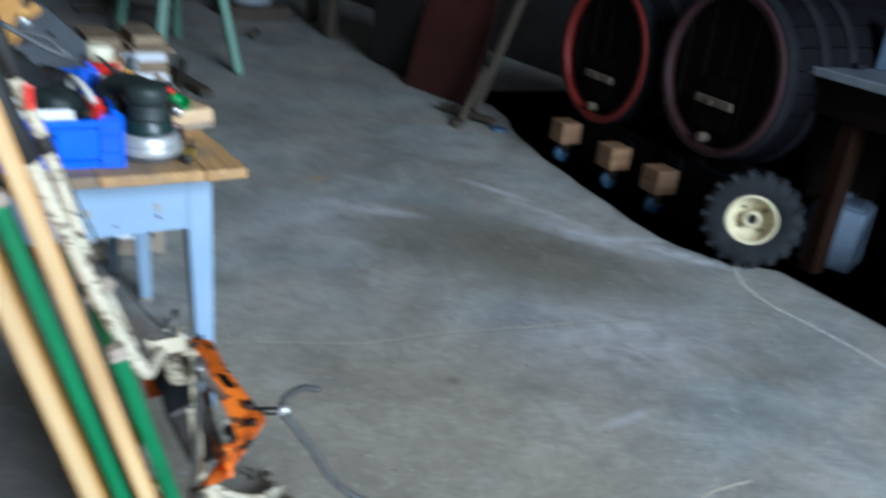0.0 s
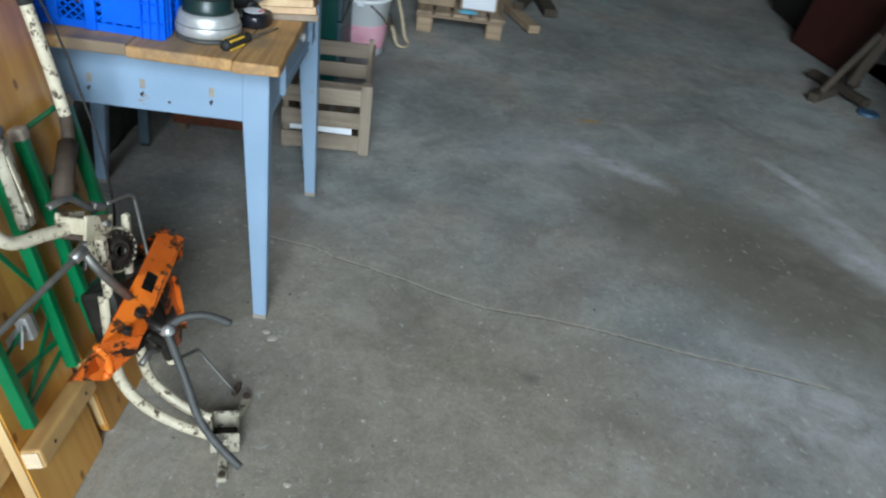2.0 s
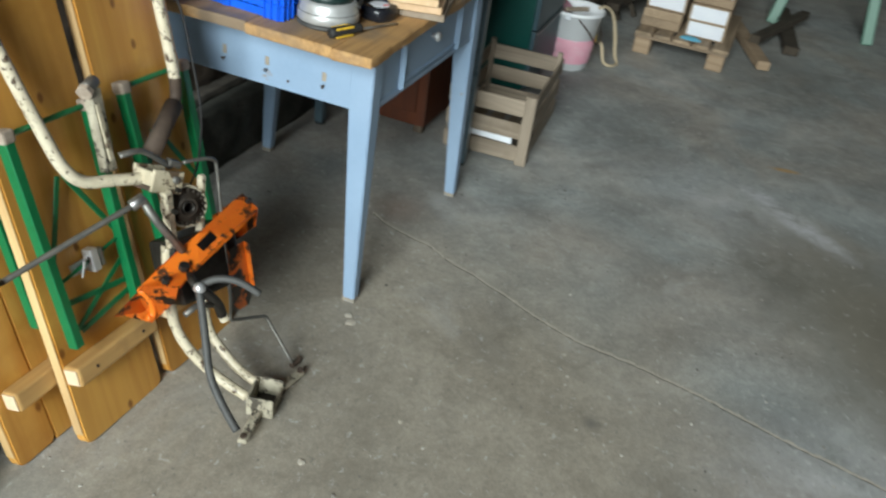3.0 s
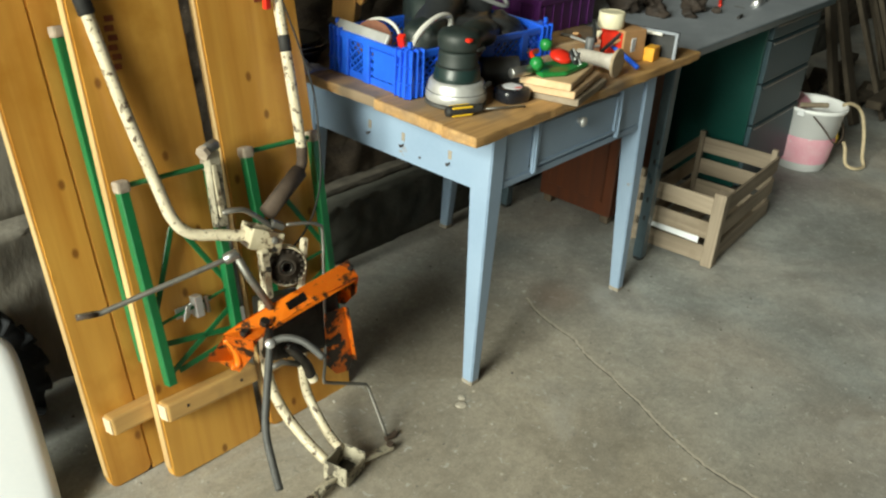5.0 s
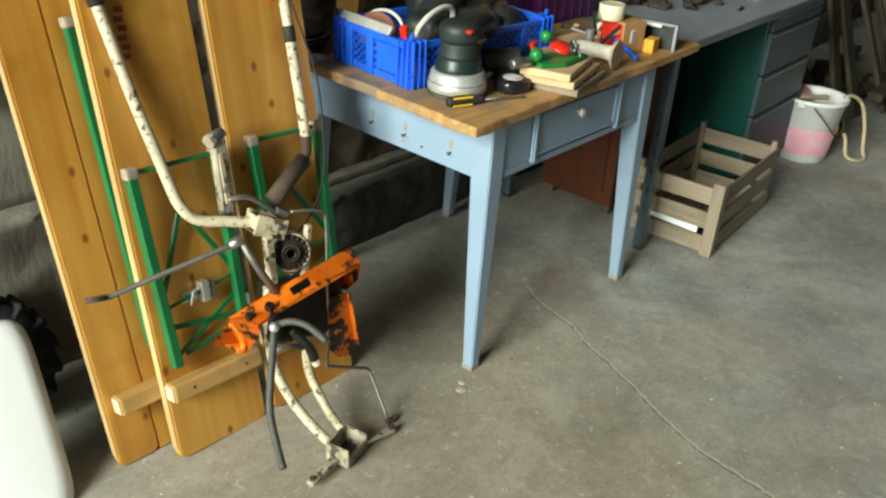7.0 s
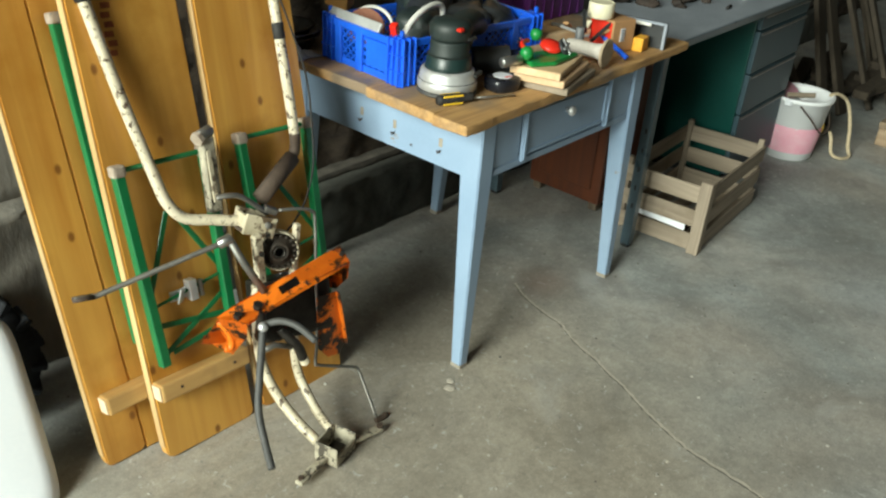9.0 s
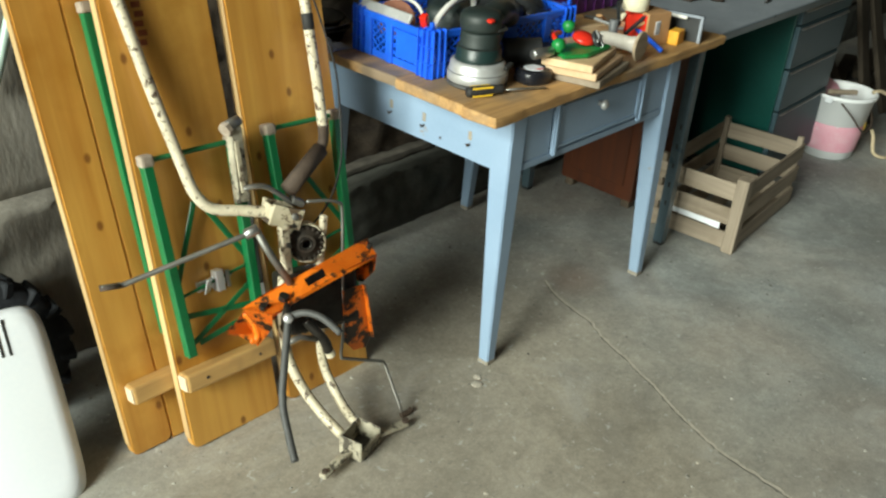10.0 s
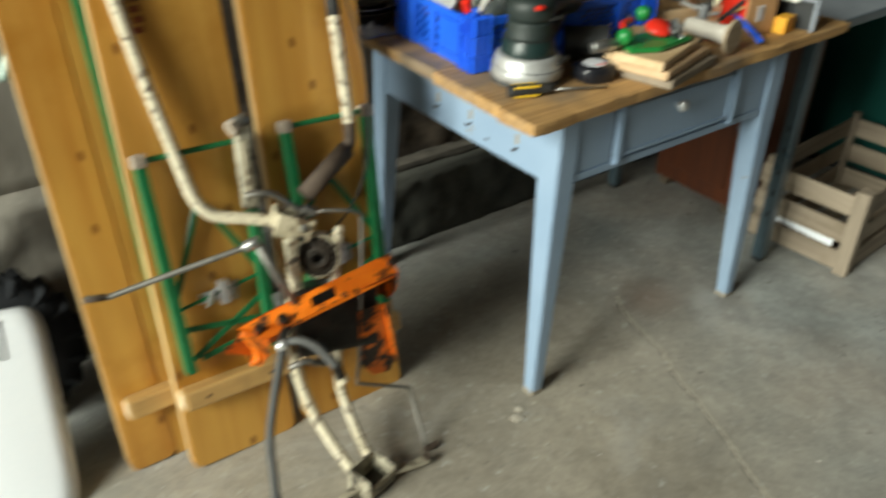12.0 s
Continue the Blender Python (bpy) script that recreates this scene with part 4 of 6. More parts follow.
    part("knob", lathe([(0.0, 0.0), (0.007, 0.0), (0.006, 0.008), (0.013, 0.014), (0.014, 0.020), (0.009, 0.025), (0.0, 0.026)], 16, between((k.x, k.y + 0.001, 0.686), (k.x, k.y - 0.04, 0.686))), ALU, drawer, "dull aluminium knob", True)
    # top boards, running along x
    for y0, y1, x0, x1 in ((-0.074, 0.027, -0.152, 0.965), (0.0285, 0.262, -0.145, 0.960), (0.2635, 0.490, -0.136, 0.955), (0.4915, 0.715, -0.131, 0.95)):
        b = block(x0, y0, H + 0.001, x1, y1, H + 0.028, 0.006, 3)
        bmesh.ops.subdivide_edges(b, edges=[e for e in b.edges if e.calc_length() > 0.3], cuts=60, use_grid_fill=True)
        for v in b.verts:
            if v.co.x < x0 + 0.02:
                v.co.x += 0.006 * noise.noise(v.co * 14) + 0.002 * noise.noise(v.co * 45)
                v.co.z += 0.0012 * noise.noise(v.co * 30)
            if y0 < 0 and v.co.y < y0 + 0.02:
                v.co.y += 0.026 * (v.co.x - x0)
                v.co.y += 0.006 * noise.noise(v.co * 9) + 0.0022 * noise.noise(v.co * 45)
                v.co.z += 0.0018 * noise.noise(v.co * 22)
        part("top_board", b, TABLETOP, root)
    return root


blue_table()
TOP = 0.770


# ---- grey desk with teal drawer pedestal ----
def grey_desk():
    root = thing("office_desk", pose(0.937, 0.02, 0, 0, 0, 1.5), "grey-topped office desk with a teal drawer pedestal", "desk")
    part("desktop", block(-0.02, -0.030, 0.735, 1.40, 0.66, 0.763, 0.004, 2), DESKGREY, root, "dusty grey laminate top")
    part("edge_band", block(-0.021, -0.035, 0.737, 1.401, -0.0305, 0.761, 0.001, 1), DESKSTEEL, root)
    for x, y in ((0.030, 0.0), (0.030, 0.60)):
        leg = part("leg", block(x - 0.014, y, 0.012, x + 0.022, y + 0.036, 0.734, 0.004, 2), DESKSTEEL, root)
        for z in (0.16, 0.23, 0.30, 0.37, 0.44):
            part("slot", block(x - 0.0146, y + 0.012, z, x - 0.013, y + 0.020, z + 0.018, 0.0005, 1), BLACK, leg)
        part("foot", block(x - 0.012, y + 0.002, 0.0, x + 0.020, y + 0.034, 0.013, 0.003, 1), BLACK, leg)
    part("side_rail", block(0.020, 0.037, 0.68, 0.040, 0.599, 0.734, 0.003, 1), DESKSTEEL, root)
    part("pedestal", block(0.803, 0.010, 0.045, 1.335, 0.62, 0.7345, 0.004, 2), TEAL, root, "teal enamelled steel pedestal")
    part("plinth", block(0.825, 0.04, 0.0, 1.315, 0.60, 0.045, 0.003, 1), BLACK, root)
    for z0, z1 in ((0.668, 0.730), (0.494, 0.662), (0.322, 0.488), (0.055, 0.316)):
        d = part("drawer", block(0.809, -0.010, z0, 1.330, 0.011, z1, 0.005, 2), DRAWERSTEEL, root, "grey-blue steel drawer front")
        part("grip_strip", block(0.825, -0.018, z1 - 0.016, 1.315, -0.009, z1 - 0.006, 0.003, 1), STEEL, d, "bright drawer grip")
    return root


grey_desk()


def red_cabinet():
    root = thing("low_cabinet", pose(1.105, 0.255, 0), "red-brown varnished low cabinet under the desk", "cabinet")
    part("body", block(0.0, 0.0, 0.035, 0.34, 0.33, 0.66, 0.005, 2), REDWOOD, root)
    for x, y in ((0.012, 0.012), (0.29, 0.012), (0.012, 0.28), (0.29, 0.28)):
        part("foot", block(x, y, 0.0, x + 0.038, y + 0.038, 0.036, 0.004, 1), TIMBER, root)
    part("side_panel", block(-0.006, 0.04, 0.09, 0.001, 0.29, 0.60, 0.003, 1), REDWOOD, root)
    return root


red_cabinet()


def fruit_crate():
    root = thing("fruit_crate", pose(1.098, -0.172, 0, 0, 0, 4.0), "weathered slatted wooden fruit crate on the floor", "crate")
    W, D, H = 0.575, 0.330, 0.280
    for x in (0.0, W - 0.03):
        for y in (0.0, D - 0.034):
            part("corner_post", block(x - 0.006, y - 0.008, 0.0, x + 0.042, y + 0.034, H + 0.002, 0.003, 1) if x == 0 and y == 0 else block(x + 0.009, y + 0.008, 0.0, x + 0.03, y + 0.030, H + 0.006, 0.003, 1), CRATEV, root)
    for z in (0.012, 0.104, 0.197):
        h = 0.064
        for y in (-0.001, D - 0.009):
            part("slat", block(0.0, y, z, W, y + 0.009, z + h, 0.002, 1), CRATE, root)
        for x in (-0.001, W - 0.009):
            part("slat", block(x, 0.009, z, x + 0.010, D - 0.009, z + h, 0.002, 1), CRATEY, root)
    for y in (0.02, 0.10, 0.18, 0.258):
        part("bottom_slat", block(0.010, y, 0.006, W - 0.010, y + 0.055, 0.014, 0.002, 1), CRATE, root)
    tagged(part("packing_sheet", block(1.100, -0.11, 0.075, 1.106, 0.13, 0.104, 0.002, 1), WHITE), "white plastic strip lying in the crate", "packing sheet")
    return root


CRATEY = wood("grey_crate_end", (0.33, 0.270, 0.205), (0.20, 0.158, 0.115), "Y", 0.8, 1.3, 0.3, stain=(0.16, 0.12, 0.08), stain_amount=0.3)
fruit_crate()


def bucket():
    root = thing("paint_bucket", pose(2.365, 0.005, 0) @ Matrix.Diagonal((1.22, 1.22, 1.13, 1)), "white plastic bucket with a pink printed band and wire handle", "bucket")
    part("body", lathe([(0.0, 0.004), (0.086, 0.0), (0.092, 0.004), (0.113, 0.245), (0.120, 0.247), (0.121, 0.262), (0.115, 0.264), (0.110, 0.250), (0.089, 0.012), (0.0, 0.010)], 40), BUCKETWHITE, root, "", True)
    band = [(0.0935 + 0.0215 * z / 0.245, z) for z in (0.035, 0.075, 0.115, 0.145)]
    b = bmesh.new()
    steps = 40
    grid = [[b.verts.new((r * math.cos(a), r * math.sin(a), z)) for a in [radians(150 + 200 * i / steps) for i in range(steps + 1)]] for r, z in band]
    for p, q in zip(grid, grid[1:]):
        for i in range(steps):
            b.faces.new((p[i], p[i + 1], q[i + 1], q[i]))
    part("printed_band", b, PINKPRINT, root, "faded pink printed band", True)
    part("yellow_print", lathe([(0.0, 0.0), (0.020, 0.0), (0.018, 0.002), (0.0, 0.002)], 10, between((0.030, -0.1015, 0.135), (0.05, -0.2, 0.135))), YELLOW, root, "yellow printed flower")
    part("ear", block(-0.128, -0.014, 0.235, -0.112, 0.014, 0.258, 0.004, 1), WHITE, root)
    part("wire_handle", tube([(-0.118, -0.045, 0.245), (-0.105, -0.090, 0.20), (-0.04, -0.120, 0.135), (0.04, -0.118, 0.155), (0.10, -0.062, 0.24)], 0.003, 8), RUST, root, "thin rusty wire handle")
    part("handle_roll", cylinder((-0.09, 0.02, 0.268), (-0.02, -0.055, 0.270), 0.010, 12, 0.002), CRATE, root, "wooden stick lying over the rim")
    rope = tube([(0.06, -0.085, 0.262), (0.10, -0.105, 0.262), (0.155, -0.130, 0.22), (0.175, -0.155, 0.13), (0.165, -0.175, 0.04), (0.14, -0.195, 0.011), (0.085, -0.180, 0.012), (0.062, -0.150, 0.03), (0.075, -0.130, 0.085), (0.070, -0.118, 0.115)], 0.0068, 10)
    part("rope", rope, ROPE, root, "beige rope hanging over the rim", True)
    part("pink_lid", lathe([(0.0, 0.0), (0.085, 0.002), (0.088, 0.010), (0.0, 0.012)], 28, pose(0.0, 0.10, 0.262, 20, 0, 0)), PINKPRINT, root, "pink lid behind the rim")
    return root


PINKPRINT = surface("pink_print", (0.85, 0.52, 0.60), (0.80, 0.34, 0.46), 14, 0.4, bump=0.02, wear=(0.82, 0.72, 0.74), wear_amount=0.3, wear_scale=30)
YELLOW = surface("yellow_plastic", (0.80, 0.50, 0.03), (0.88, 0.58, 0.05), 10, 0.4, bump=0.02)
ROPE = surface("beige_rope", (0.46, 0.37, 0.24), (0.60, 0.50, 0.34), 60, 0.85, bump=0.5)
bucket()

PALLETWOOD = wood("pallet_board", (0.36, 0.27, 0.18), (0.22, 0.16, 0.10), "X", 0.85, 1.3, 0.35, stain=(0.1, 0.08, 0.06), stain_amount=0.3)
PALLETY = wood("pallet_cross_board", (0.30, 0.225, 0.155), (0.18, 0.13, 0.085), "Y", 0.85, 1.3, 0.35, stain=(0.1, 0.08, 0.06), stain_amount=0.4)
BLOCKWOOD = wood("pallet_block", (0.38, 0.28, 0.185), (0.26, 0.18, 0.11), "Y", 0.85, 1.5, 0.3)
PAPER = surface("white_label_paper", (0.66, 0.68, 0.74), (0.74, 0.76, 0.80), 8, 0.7, bump=0.05)
CARTON = wood("brown_carton", (0.33, 0.245, 0.16), (0.25, 0.18, 0.115), "X", 0.8, 2.0, 0.15)


def pallet():
    root = thing("wooden_pallet", pose(2.840, -0.75, 0), "small weathered wooden pallet carrying stacked cartons", "pallet")
    for x in (0.0, 0.34, 0.68):
        for y in (0.0, 0.40):
            part("block", block(x, y + 0.005, 0.0, x + 0.11, y + 0.095, 0.085, 0.005, 1), BLOCKWOOD, root)
        part("stringer", block(x, 0.0, 0.086, x + 0.11, 0.50, 0.104, 0.003, 1), PALLETY, root)
    for y in (0.0, 0.104, 0.208, 0.312, 0.416):
        part("deck_board", block(-0.012, y - 0.005, 0.105, 0.80, y + 0.082, 0.122, 0.003, 1), PALLETWOOD, root)


pallet()


def carton(x, y, z, w, d, h, turn, paper):
    root = thing("carton", pose(x, y, z, 0, 0, turn), "flat brown carton with a white paper label" if paper else "flat bare brown carton in a stack", "carton", "cartons on the pallet")
    part("box", block(0.0, 0.0, 0.0, d, w, h, 0.003, 1), CARTON, root)
    if paper:
        part("paper_label", block(-0.0025, 0.012, 0.008, 0.0005, w - 0.012, h - 0.006, 0.0005, 1), PAPER, root, "white paper label")
    return root


for y0, heights in ((-0.470, ((0.050, 0), (0.048, 0), (0.092, 1), (0.090, 1))), (-0.715, ((0.088, 1), (0.088, 1), (0.046, 0), (0.072, 1)))):
    z = 0.123
    for k, (h, paper) in enumerate(heights):
        carton(2.955 + 0.012 * random.random() + 0.025 * (k > 1), y0 + 0.012 * random.random(), z, 0.212, 0.55, h - 0.001, 2 * random.uniform(-1, 1), paper)
        z += h
    lid = tagged(part("loose_board", block(2.93, y0 - 0.012, z, 3.52, y0 + 0.222, z + 0.018, 0.003, 1), PALLETWOOD), "rough board lying on the cartons", "board", "boards on the cartons")
    tagged(part("brown_tile", block(3.02, y0 + 0.02, z + 0.019, 3.42, y0 + 0.19, z + 0.075, 0.004, 1), CARTON), "small stack of brown tiles on a board", "tiles", "tiles on the boards")
tagged(part("blue_rag", lathe([(0.0, 0.014), (0.03, 0.012), (0.05, 0.004), (0.055, 0.0)], 14, Matrix.Translation((2.90, -0.54, 0.123)) @ Matrix.Diagonal((0.6, 1.1, 1, 1))), surface("light_blue_cloth", (0.10, 0.35, 0.50), (0.16, 0.45, 0.60), 20, 0.8), None), "crumpled light blue rag on the pallet", "rag")


def lay(start, place):
    """Carry all top-level things built since start from their own plan into the room."""
    for ob in list(scene.objects)[start:]:
        if ob.parent is None:
            ob.matrix_basis = place(ob) @ ob.matrix_basis


# ---- wheels ----
def tiller_wheel(m, label, rim_mat):
    """A small field tyre with slanted lugs; axis along z, radius 0.205."""
    root = thing("spare_wheel", m, label, "wheel", "tiller wheels")
    R, h = 0.195, 0.052
    part("tyre", lathe([(0.100, -0.040), (0.116, -0.050), (0.160, -0.054), (0.184, -0.048), (0.194, -0.030), (0.196, 0.0), (0.194, 0.030), (0.184, 0.048), (0.160, 0.054), (0.113, 0.050), (0.100, 0.040)], 48, closed=True), TYRE, root, "dusty black field tyre", True)
    for k in range(18):
        for s in (-1, 1):
            a = 360 * k / 18 + (10 if s > 0 else 0)
            lug = block(-0.034, -0.012, 0.004, 0.009, 0.012, 0.058, 0.004, 1, pose(0, 0, 0, 0, 0, a) @ pose(0.194, 0, 0, 0, 0, 0) @ pose(0, 0, 0, 22 * s if s > 0 else 180 + 22, 0, 0) @ pose(0, 0, 0.0))
            part("lug", lug, TYRE, root)
    rim = part("rim", lathe([(0.030, -0.02), (0.060, -0.012), (0.080, 0.0), (0.085, 0.012), (0.088, 0.036), (0.093, 0.046), (0.101, 0.049), (0.105, 0.044), (0.102, 0.036), (0.100, -0.036), (0.112, -0.043), (0.112, -0.050), (0.098, -0.046), (0.092, -0.03), (0.060, -0.024), (0.030, -0.03)], 40, closed=True), rim_mat, root, "cream pressed steel rim", True)
    part("hub", lathe([(0.022, -0.06), (0.036, -0.06), (0.036, 0.024), (0.032, 0.030), (0.022, 0.030)], 24, closed=True), rim_mat, rim, "", True)
    part("axle_hole", cylinder((0, 0, -0.02), (0, 0, 0.010), 0.0218, 16), BLACK, rim)
    for k in range(4):
        a = radians(45 + 90 * k)
        part("bolt", cylinder((0.058 * math.cos(a), 0.058 * math.sin(a), -0.014), (0.058 * math.cos(a), 0.058 * math.sin(a), 0.0), 0.008, 6), RUST, rim)
    return root


CREAMRIM = surface("cream_rim", (0.58, 0.51, 0.32), (0.68, 0.61, 0.41), 14, 0.5, bump=0.1, wear=(0.2, 0.14, 0.08), wear_amount=0.2, wear_scale=20)
CASK_PLAN = pose(0.269, 0.115, 0, 0, 0, -6.3) @ Matrix.Scale(1.174, 4)
first = len(scene.objects)
tiller_wheel(between((0.170, -2.255, 0.190), (-0.56, -1.36, 0.344)) @ Matrix.Scale(0.92, 4), "small field tyre on a cream rim, leaning on the rack", CREAMRIM)
lay(first, lambda ob: CASK_PLAN)
tiller_wheel(between((-1.070, 0.640, 0.180), (-1.160, -0.04, 0.335)) @ Matrix.Scale(0.925, 4), "small field tyre leaning on the wall end behind a white cover", CREAMRIM)


def white_cover():
    """A moulded engine cover that leans back on the tyre."""
    root = thing("machine_hood", pose(-1.152, 0.263, 0.004, -39, 0, -7) @ pose(0, 0, 0, 0, 3, 0) @ Matrix.Scale(0.95, 4), "white moulded plastic engine cover with vent slots, leaning on a tyre", "engine cover")
    W, H, D = 0.136, 0.480, 0.07
    b = bmesh.new()
    rings = []
    for inset, y in ((0.0, D), (0.0, 0.030), (0.006, 0.014), (0.020, 0.003), (0.040, 0.0)):
        ring = []
        for k in range(48):
            a = 2 * math.pi * k / 48
            ca, sa = math.cos(a), math.sin(a)
            e = 0.28
            px = math.copysign(abs(ca) ** e, ca)
            pz = math.copysign(abs(sa) ** e, sa)
            z = H / 2 + pz * (H / 2 - inset)
            w = W - inset
            low = max(0.0, 1 - z / 0.22)
            x = px * w * (1 - (0.15 if px < 0 else 0.02) * low ** 1.15)
            ring.append(b.verts.new((x, y, z)))
        rings.append(ring)
    for p, q in zip(rings, rings[1:]):
        for k in range(48):
            b.faces.new((p[k], p[(k + 1) % 48], q[(k + 1) % 48], q[k]))
    b.faces.new(rings[-1])
    b.faces.new(list(reversed(rings[0])))
    bmesh.ops.recalc_face_normals(b, faces=b.faces)
    shell = part("shell", b, WHITE, root, "", True)
    for k in range(5):
        part("vent_slot", block(-0.022 + 0.0165 * k, -0.0015, 0.366, -0.0155 + 0.0165 * k, 0.004, 0.452, 0.001, 1), BLACK, shell)
    part("seam", block(-0.064, -0.0006, 0.03, -0.0632, 0.003, 0.415, 0), PAPER, shell)
    return root


white_cover()

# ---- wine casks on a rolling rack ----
# near-black tones: dark oak and iron with the shade around the casks put in
STAVE = wood("shade_dark_cask_wood", (0.0045, 0.0045, 0.006), (0.0025, 0.0025, 0.0035), "Y", 0.75, 0.8, 0.2)
HEAD = wood("shade_dark_cask_head", (0.009, 0.006, 0.005), (0.005, 0.003, 0.003), "Z", 0.8, 0.8, 0.2)
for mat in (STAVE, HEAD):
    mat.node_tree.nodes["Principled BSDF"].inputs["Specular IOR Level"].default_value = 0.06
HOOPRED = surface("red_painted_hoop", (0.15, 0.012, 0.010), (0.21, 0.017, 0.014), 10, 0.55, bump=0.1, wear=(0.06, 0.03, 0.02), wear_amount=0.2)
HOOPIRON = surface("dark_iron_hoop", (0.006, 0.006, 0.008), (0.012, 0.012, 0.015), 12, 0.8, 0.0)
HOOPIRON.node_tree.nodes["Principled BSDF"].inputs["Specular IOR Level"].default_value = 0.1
OAKBLOCK = wood("oak_block", (0.24, 0.135, 0.07), (0.15, 0.08, 0.038), "Y", 0.7, 1.6, 0.2)
HATCHWOOD = surface("grey_hatch_oak", (0.11, 0.085, 0.06), (0.19, 0.15, 0.105), 18, 0.75, bump=0.2)
JERRYBLUE = surface("clouded_blue_grey_plastic", (0.20, 0.26, 0.36), (0.27, 0.34, 0.45), 6, 0.45, bump=0.05, wear=(0.14, 0.16, 0.19), wear_amount=0.25)
CASTERBLUE = surface("blue_caster_wheel", (0.035, 0.085, 0.16), (0.05, 0.12, 0.21), 12, 0.5, bump=0.2, wear=(0.05, 0.05, 0.05), wear_amount=0.4)


def cask(x, z, r, length, label, front_hoop):
    root = thing("wine_cask", pose(x, -2.30, z, 90, 0, 0), label, "cask", "wine casks")
    n = 26
    # staves
    for k in range(n):
        b = bmesh.new()
        a0, a1 = 2 * math.pi * k / n + 0.006, 2 * math.pi * (k + 1) / n - 0.006
        outer, inner = [], []
        for i in range(7):
            t = i / 6
            rr = r * (1.0 + 0.13 * (1 - (2 * t - 1) ** 2))
            outer.append([b.verts.new((rr * math.cos(a), rr * math.sin(a), t * length)) for a in (a0, (a0 + a1) / 2, a1)])
            inner.append([b.verts.new(((rr - 0.03) * math.cos(a), (rr - 0.03) * math.sin(a), t * length)) for a in (a0, (a0 + a1) / 2, a1)])
        for g in (outer, inner):
            for p, q in zip(g, g[1:]):
                for j in range(2):
                    b.faces.new((p[j], p[j + 1], q[j + 1], q[j]))
        for j in (0, 2):
            for i in range(6):
                b.faces.new((outer[i][j], outer[i + 1][j], inner[i + 1][j], inner[i][j]))
        for i in (0, 6):
            for j in range(2):
                b.faces.new((outer[i][j], outer[i][j + 1], inner[i][j + 1], inner[i][j]))
        bmesh.ops.recalc_face_normals(b, faces=b.faces)
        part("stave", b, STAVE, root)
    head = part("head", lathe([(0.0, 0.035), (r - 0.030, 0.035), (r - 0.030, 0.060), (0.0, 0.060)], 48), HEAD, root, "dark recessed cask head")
    part("chime", lathe([(r - 0.034, -0.005), (r + 0.003, -0.005), (r + 0.003, -0.001), (r - 0.0295, -0.001), (r - 0.0295, 0.034), (r - 0.034, 0.034)], 56, closed=True), front_hoop, root, "red painted chime", True)
    for k in range(-2, 3):
        xx = k * r * 0.36
        hh = math.sqrt(max(0.0, (r - 0.04) ** 2 - xx ** 2))
        part("joint", block(xx - 0.0015, -hh, 0.0335, xx + 0.0015, hh, 0.0352, 0), BLACK, head)
    door = part("hatch", block(-0.085, -0.24, 0.018, 0.085, -0.02, 0.036, 0.012, 2), HEAD, root, "small cask hatch")
    part("hatch_bar", block(-0.105, -0.135, -0.002, 0.105, -0.100, 0.018, 0.005, 1), HATCHWOOD, door, "wooden hatch bar")
    part("hatch_screw", cylinder((0, -0.117, -0.03), (0, -0.117, 0.0), 0.013, 12, 0.002), RUST, door)
    part("tap_bung", cylinder((0.02, -0.27, -0.012), (0.02, -0.27, 0.035), 0.020, 14, 0.003), HATCHWOOD, root, "pale wooden bung")
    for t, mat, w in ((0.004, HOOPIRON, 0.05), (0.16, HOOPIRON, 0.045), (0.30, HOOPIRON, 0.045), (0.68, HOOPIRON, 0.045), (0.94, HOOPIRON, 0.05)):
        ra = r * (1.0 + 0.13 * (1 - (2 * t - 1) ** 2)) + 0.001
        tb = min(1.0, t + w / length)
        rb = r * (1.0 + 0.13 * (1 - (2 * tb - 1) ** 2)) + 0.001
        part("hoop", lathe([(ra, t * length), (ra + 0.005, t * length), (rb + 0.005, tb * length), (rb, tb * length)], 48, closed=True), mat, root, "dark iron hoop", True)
    return root


first = len(scene.objects)
cask(1.345, 0.585, 0.335, 0.95, "dark oak wine cask with a bright red front hoop", HOOPRED)
cask(0.560, 0.660, 0.335, 0.95, "dark oak wine cask with a pale bung and dull red rim", surface("dull_red_rim", (0.028, 0.008, 0.010), (0.045, 0.012, 0.015), 14, 0.7, bump=0.1, wear=(0.03, 0.025, 0.03), wear_amount=0.4))


# flat black sheet in the outline of the shade below racks and bench
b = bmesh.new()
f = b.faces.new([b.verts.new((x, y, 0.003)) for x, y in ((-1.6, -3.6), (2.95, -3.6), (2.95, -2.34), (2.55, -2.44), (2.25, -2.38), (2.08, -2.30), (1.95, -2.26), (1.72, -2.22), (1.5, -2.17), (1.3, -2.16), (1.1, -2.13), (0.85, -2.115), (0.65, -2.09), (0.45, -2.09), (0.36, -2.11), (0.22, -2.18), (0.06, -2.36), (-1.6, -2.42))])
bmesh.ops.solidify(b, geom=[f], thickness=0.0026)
SHADESHEET = surface("black_shade_sheet", (0.006, 0.006, 0.006), (0.012, 0.012, 0.011), 12, 0.9, bump=0.3)
tagged(part("rubber_mat", b, SHADESHEET), "thin black sheet standing in for the shade under the racks", "mat")


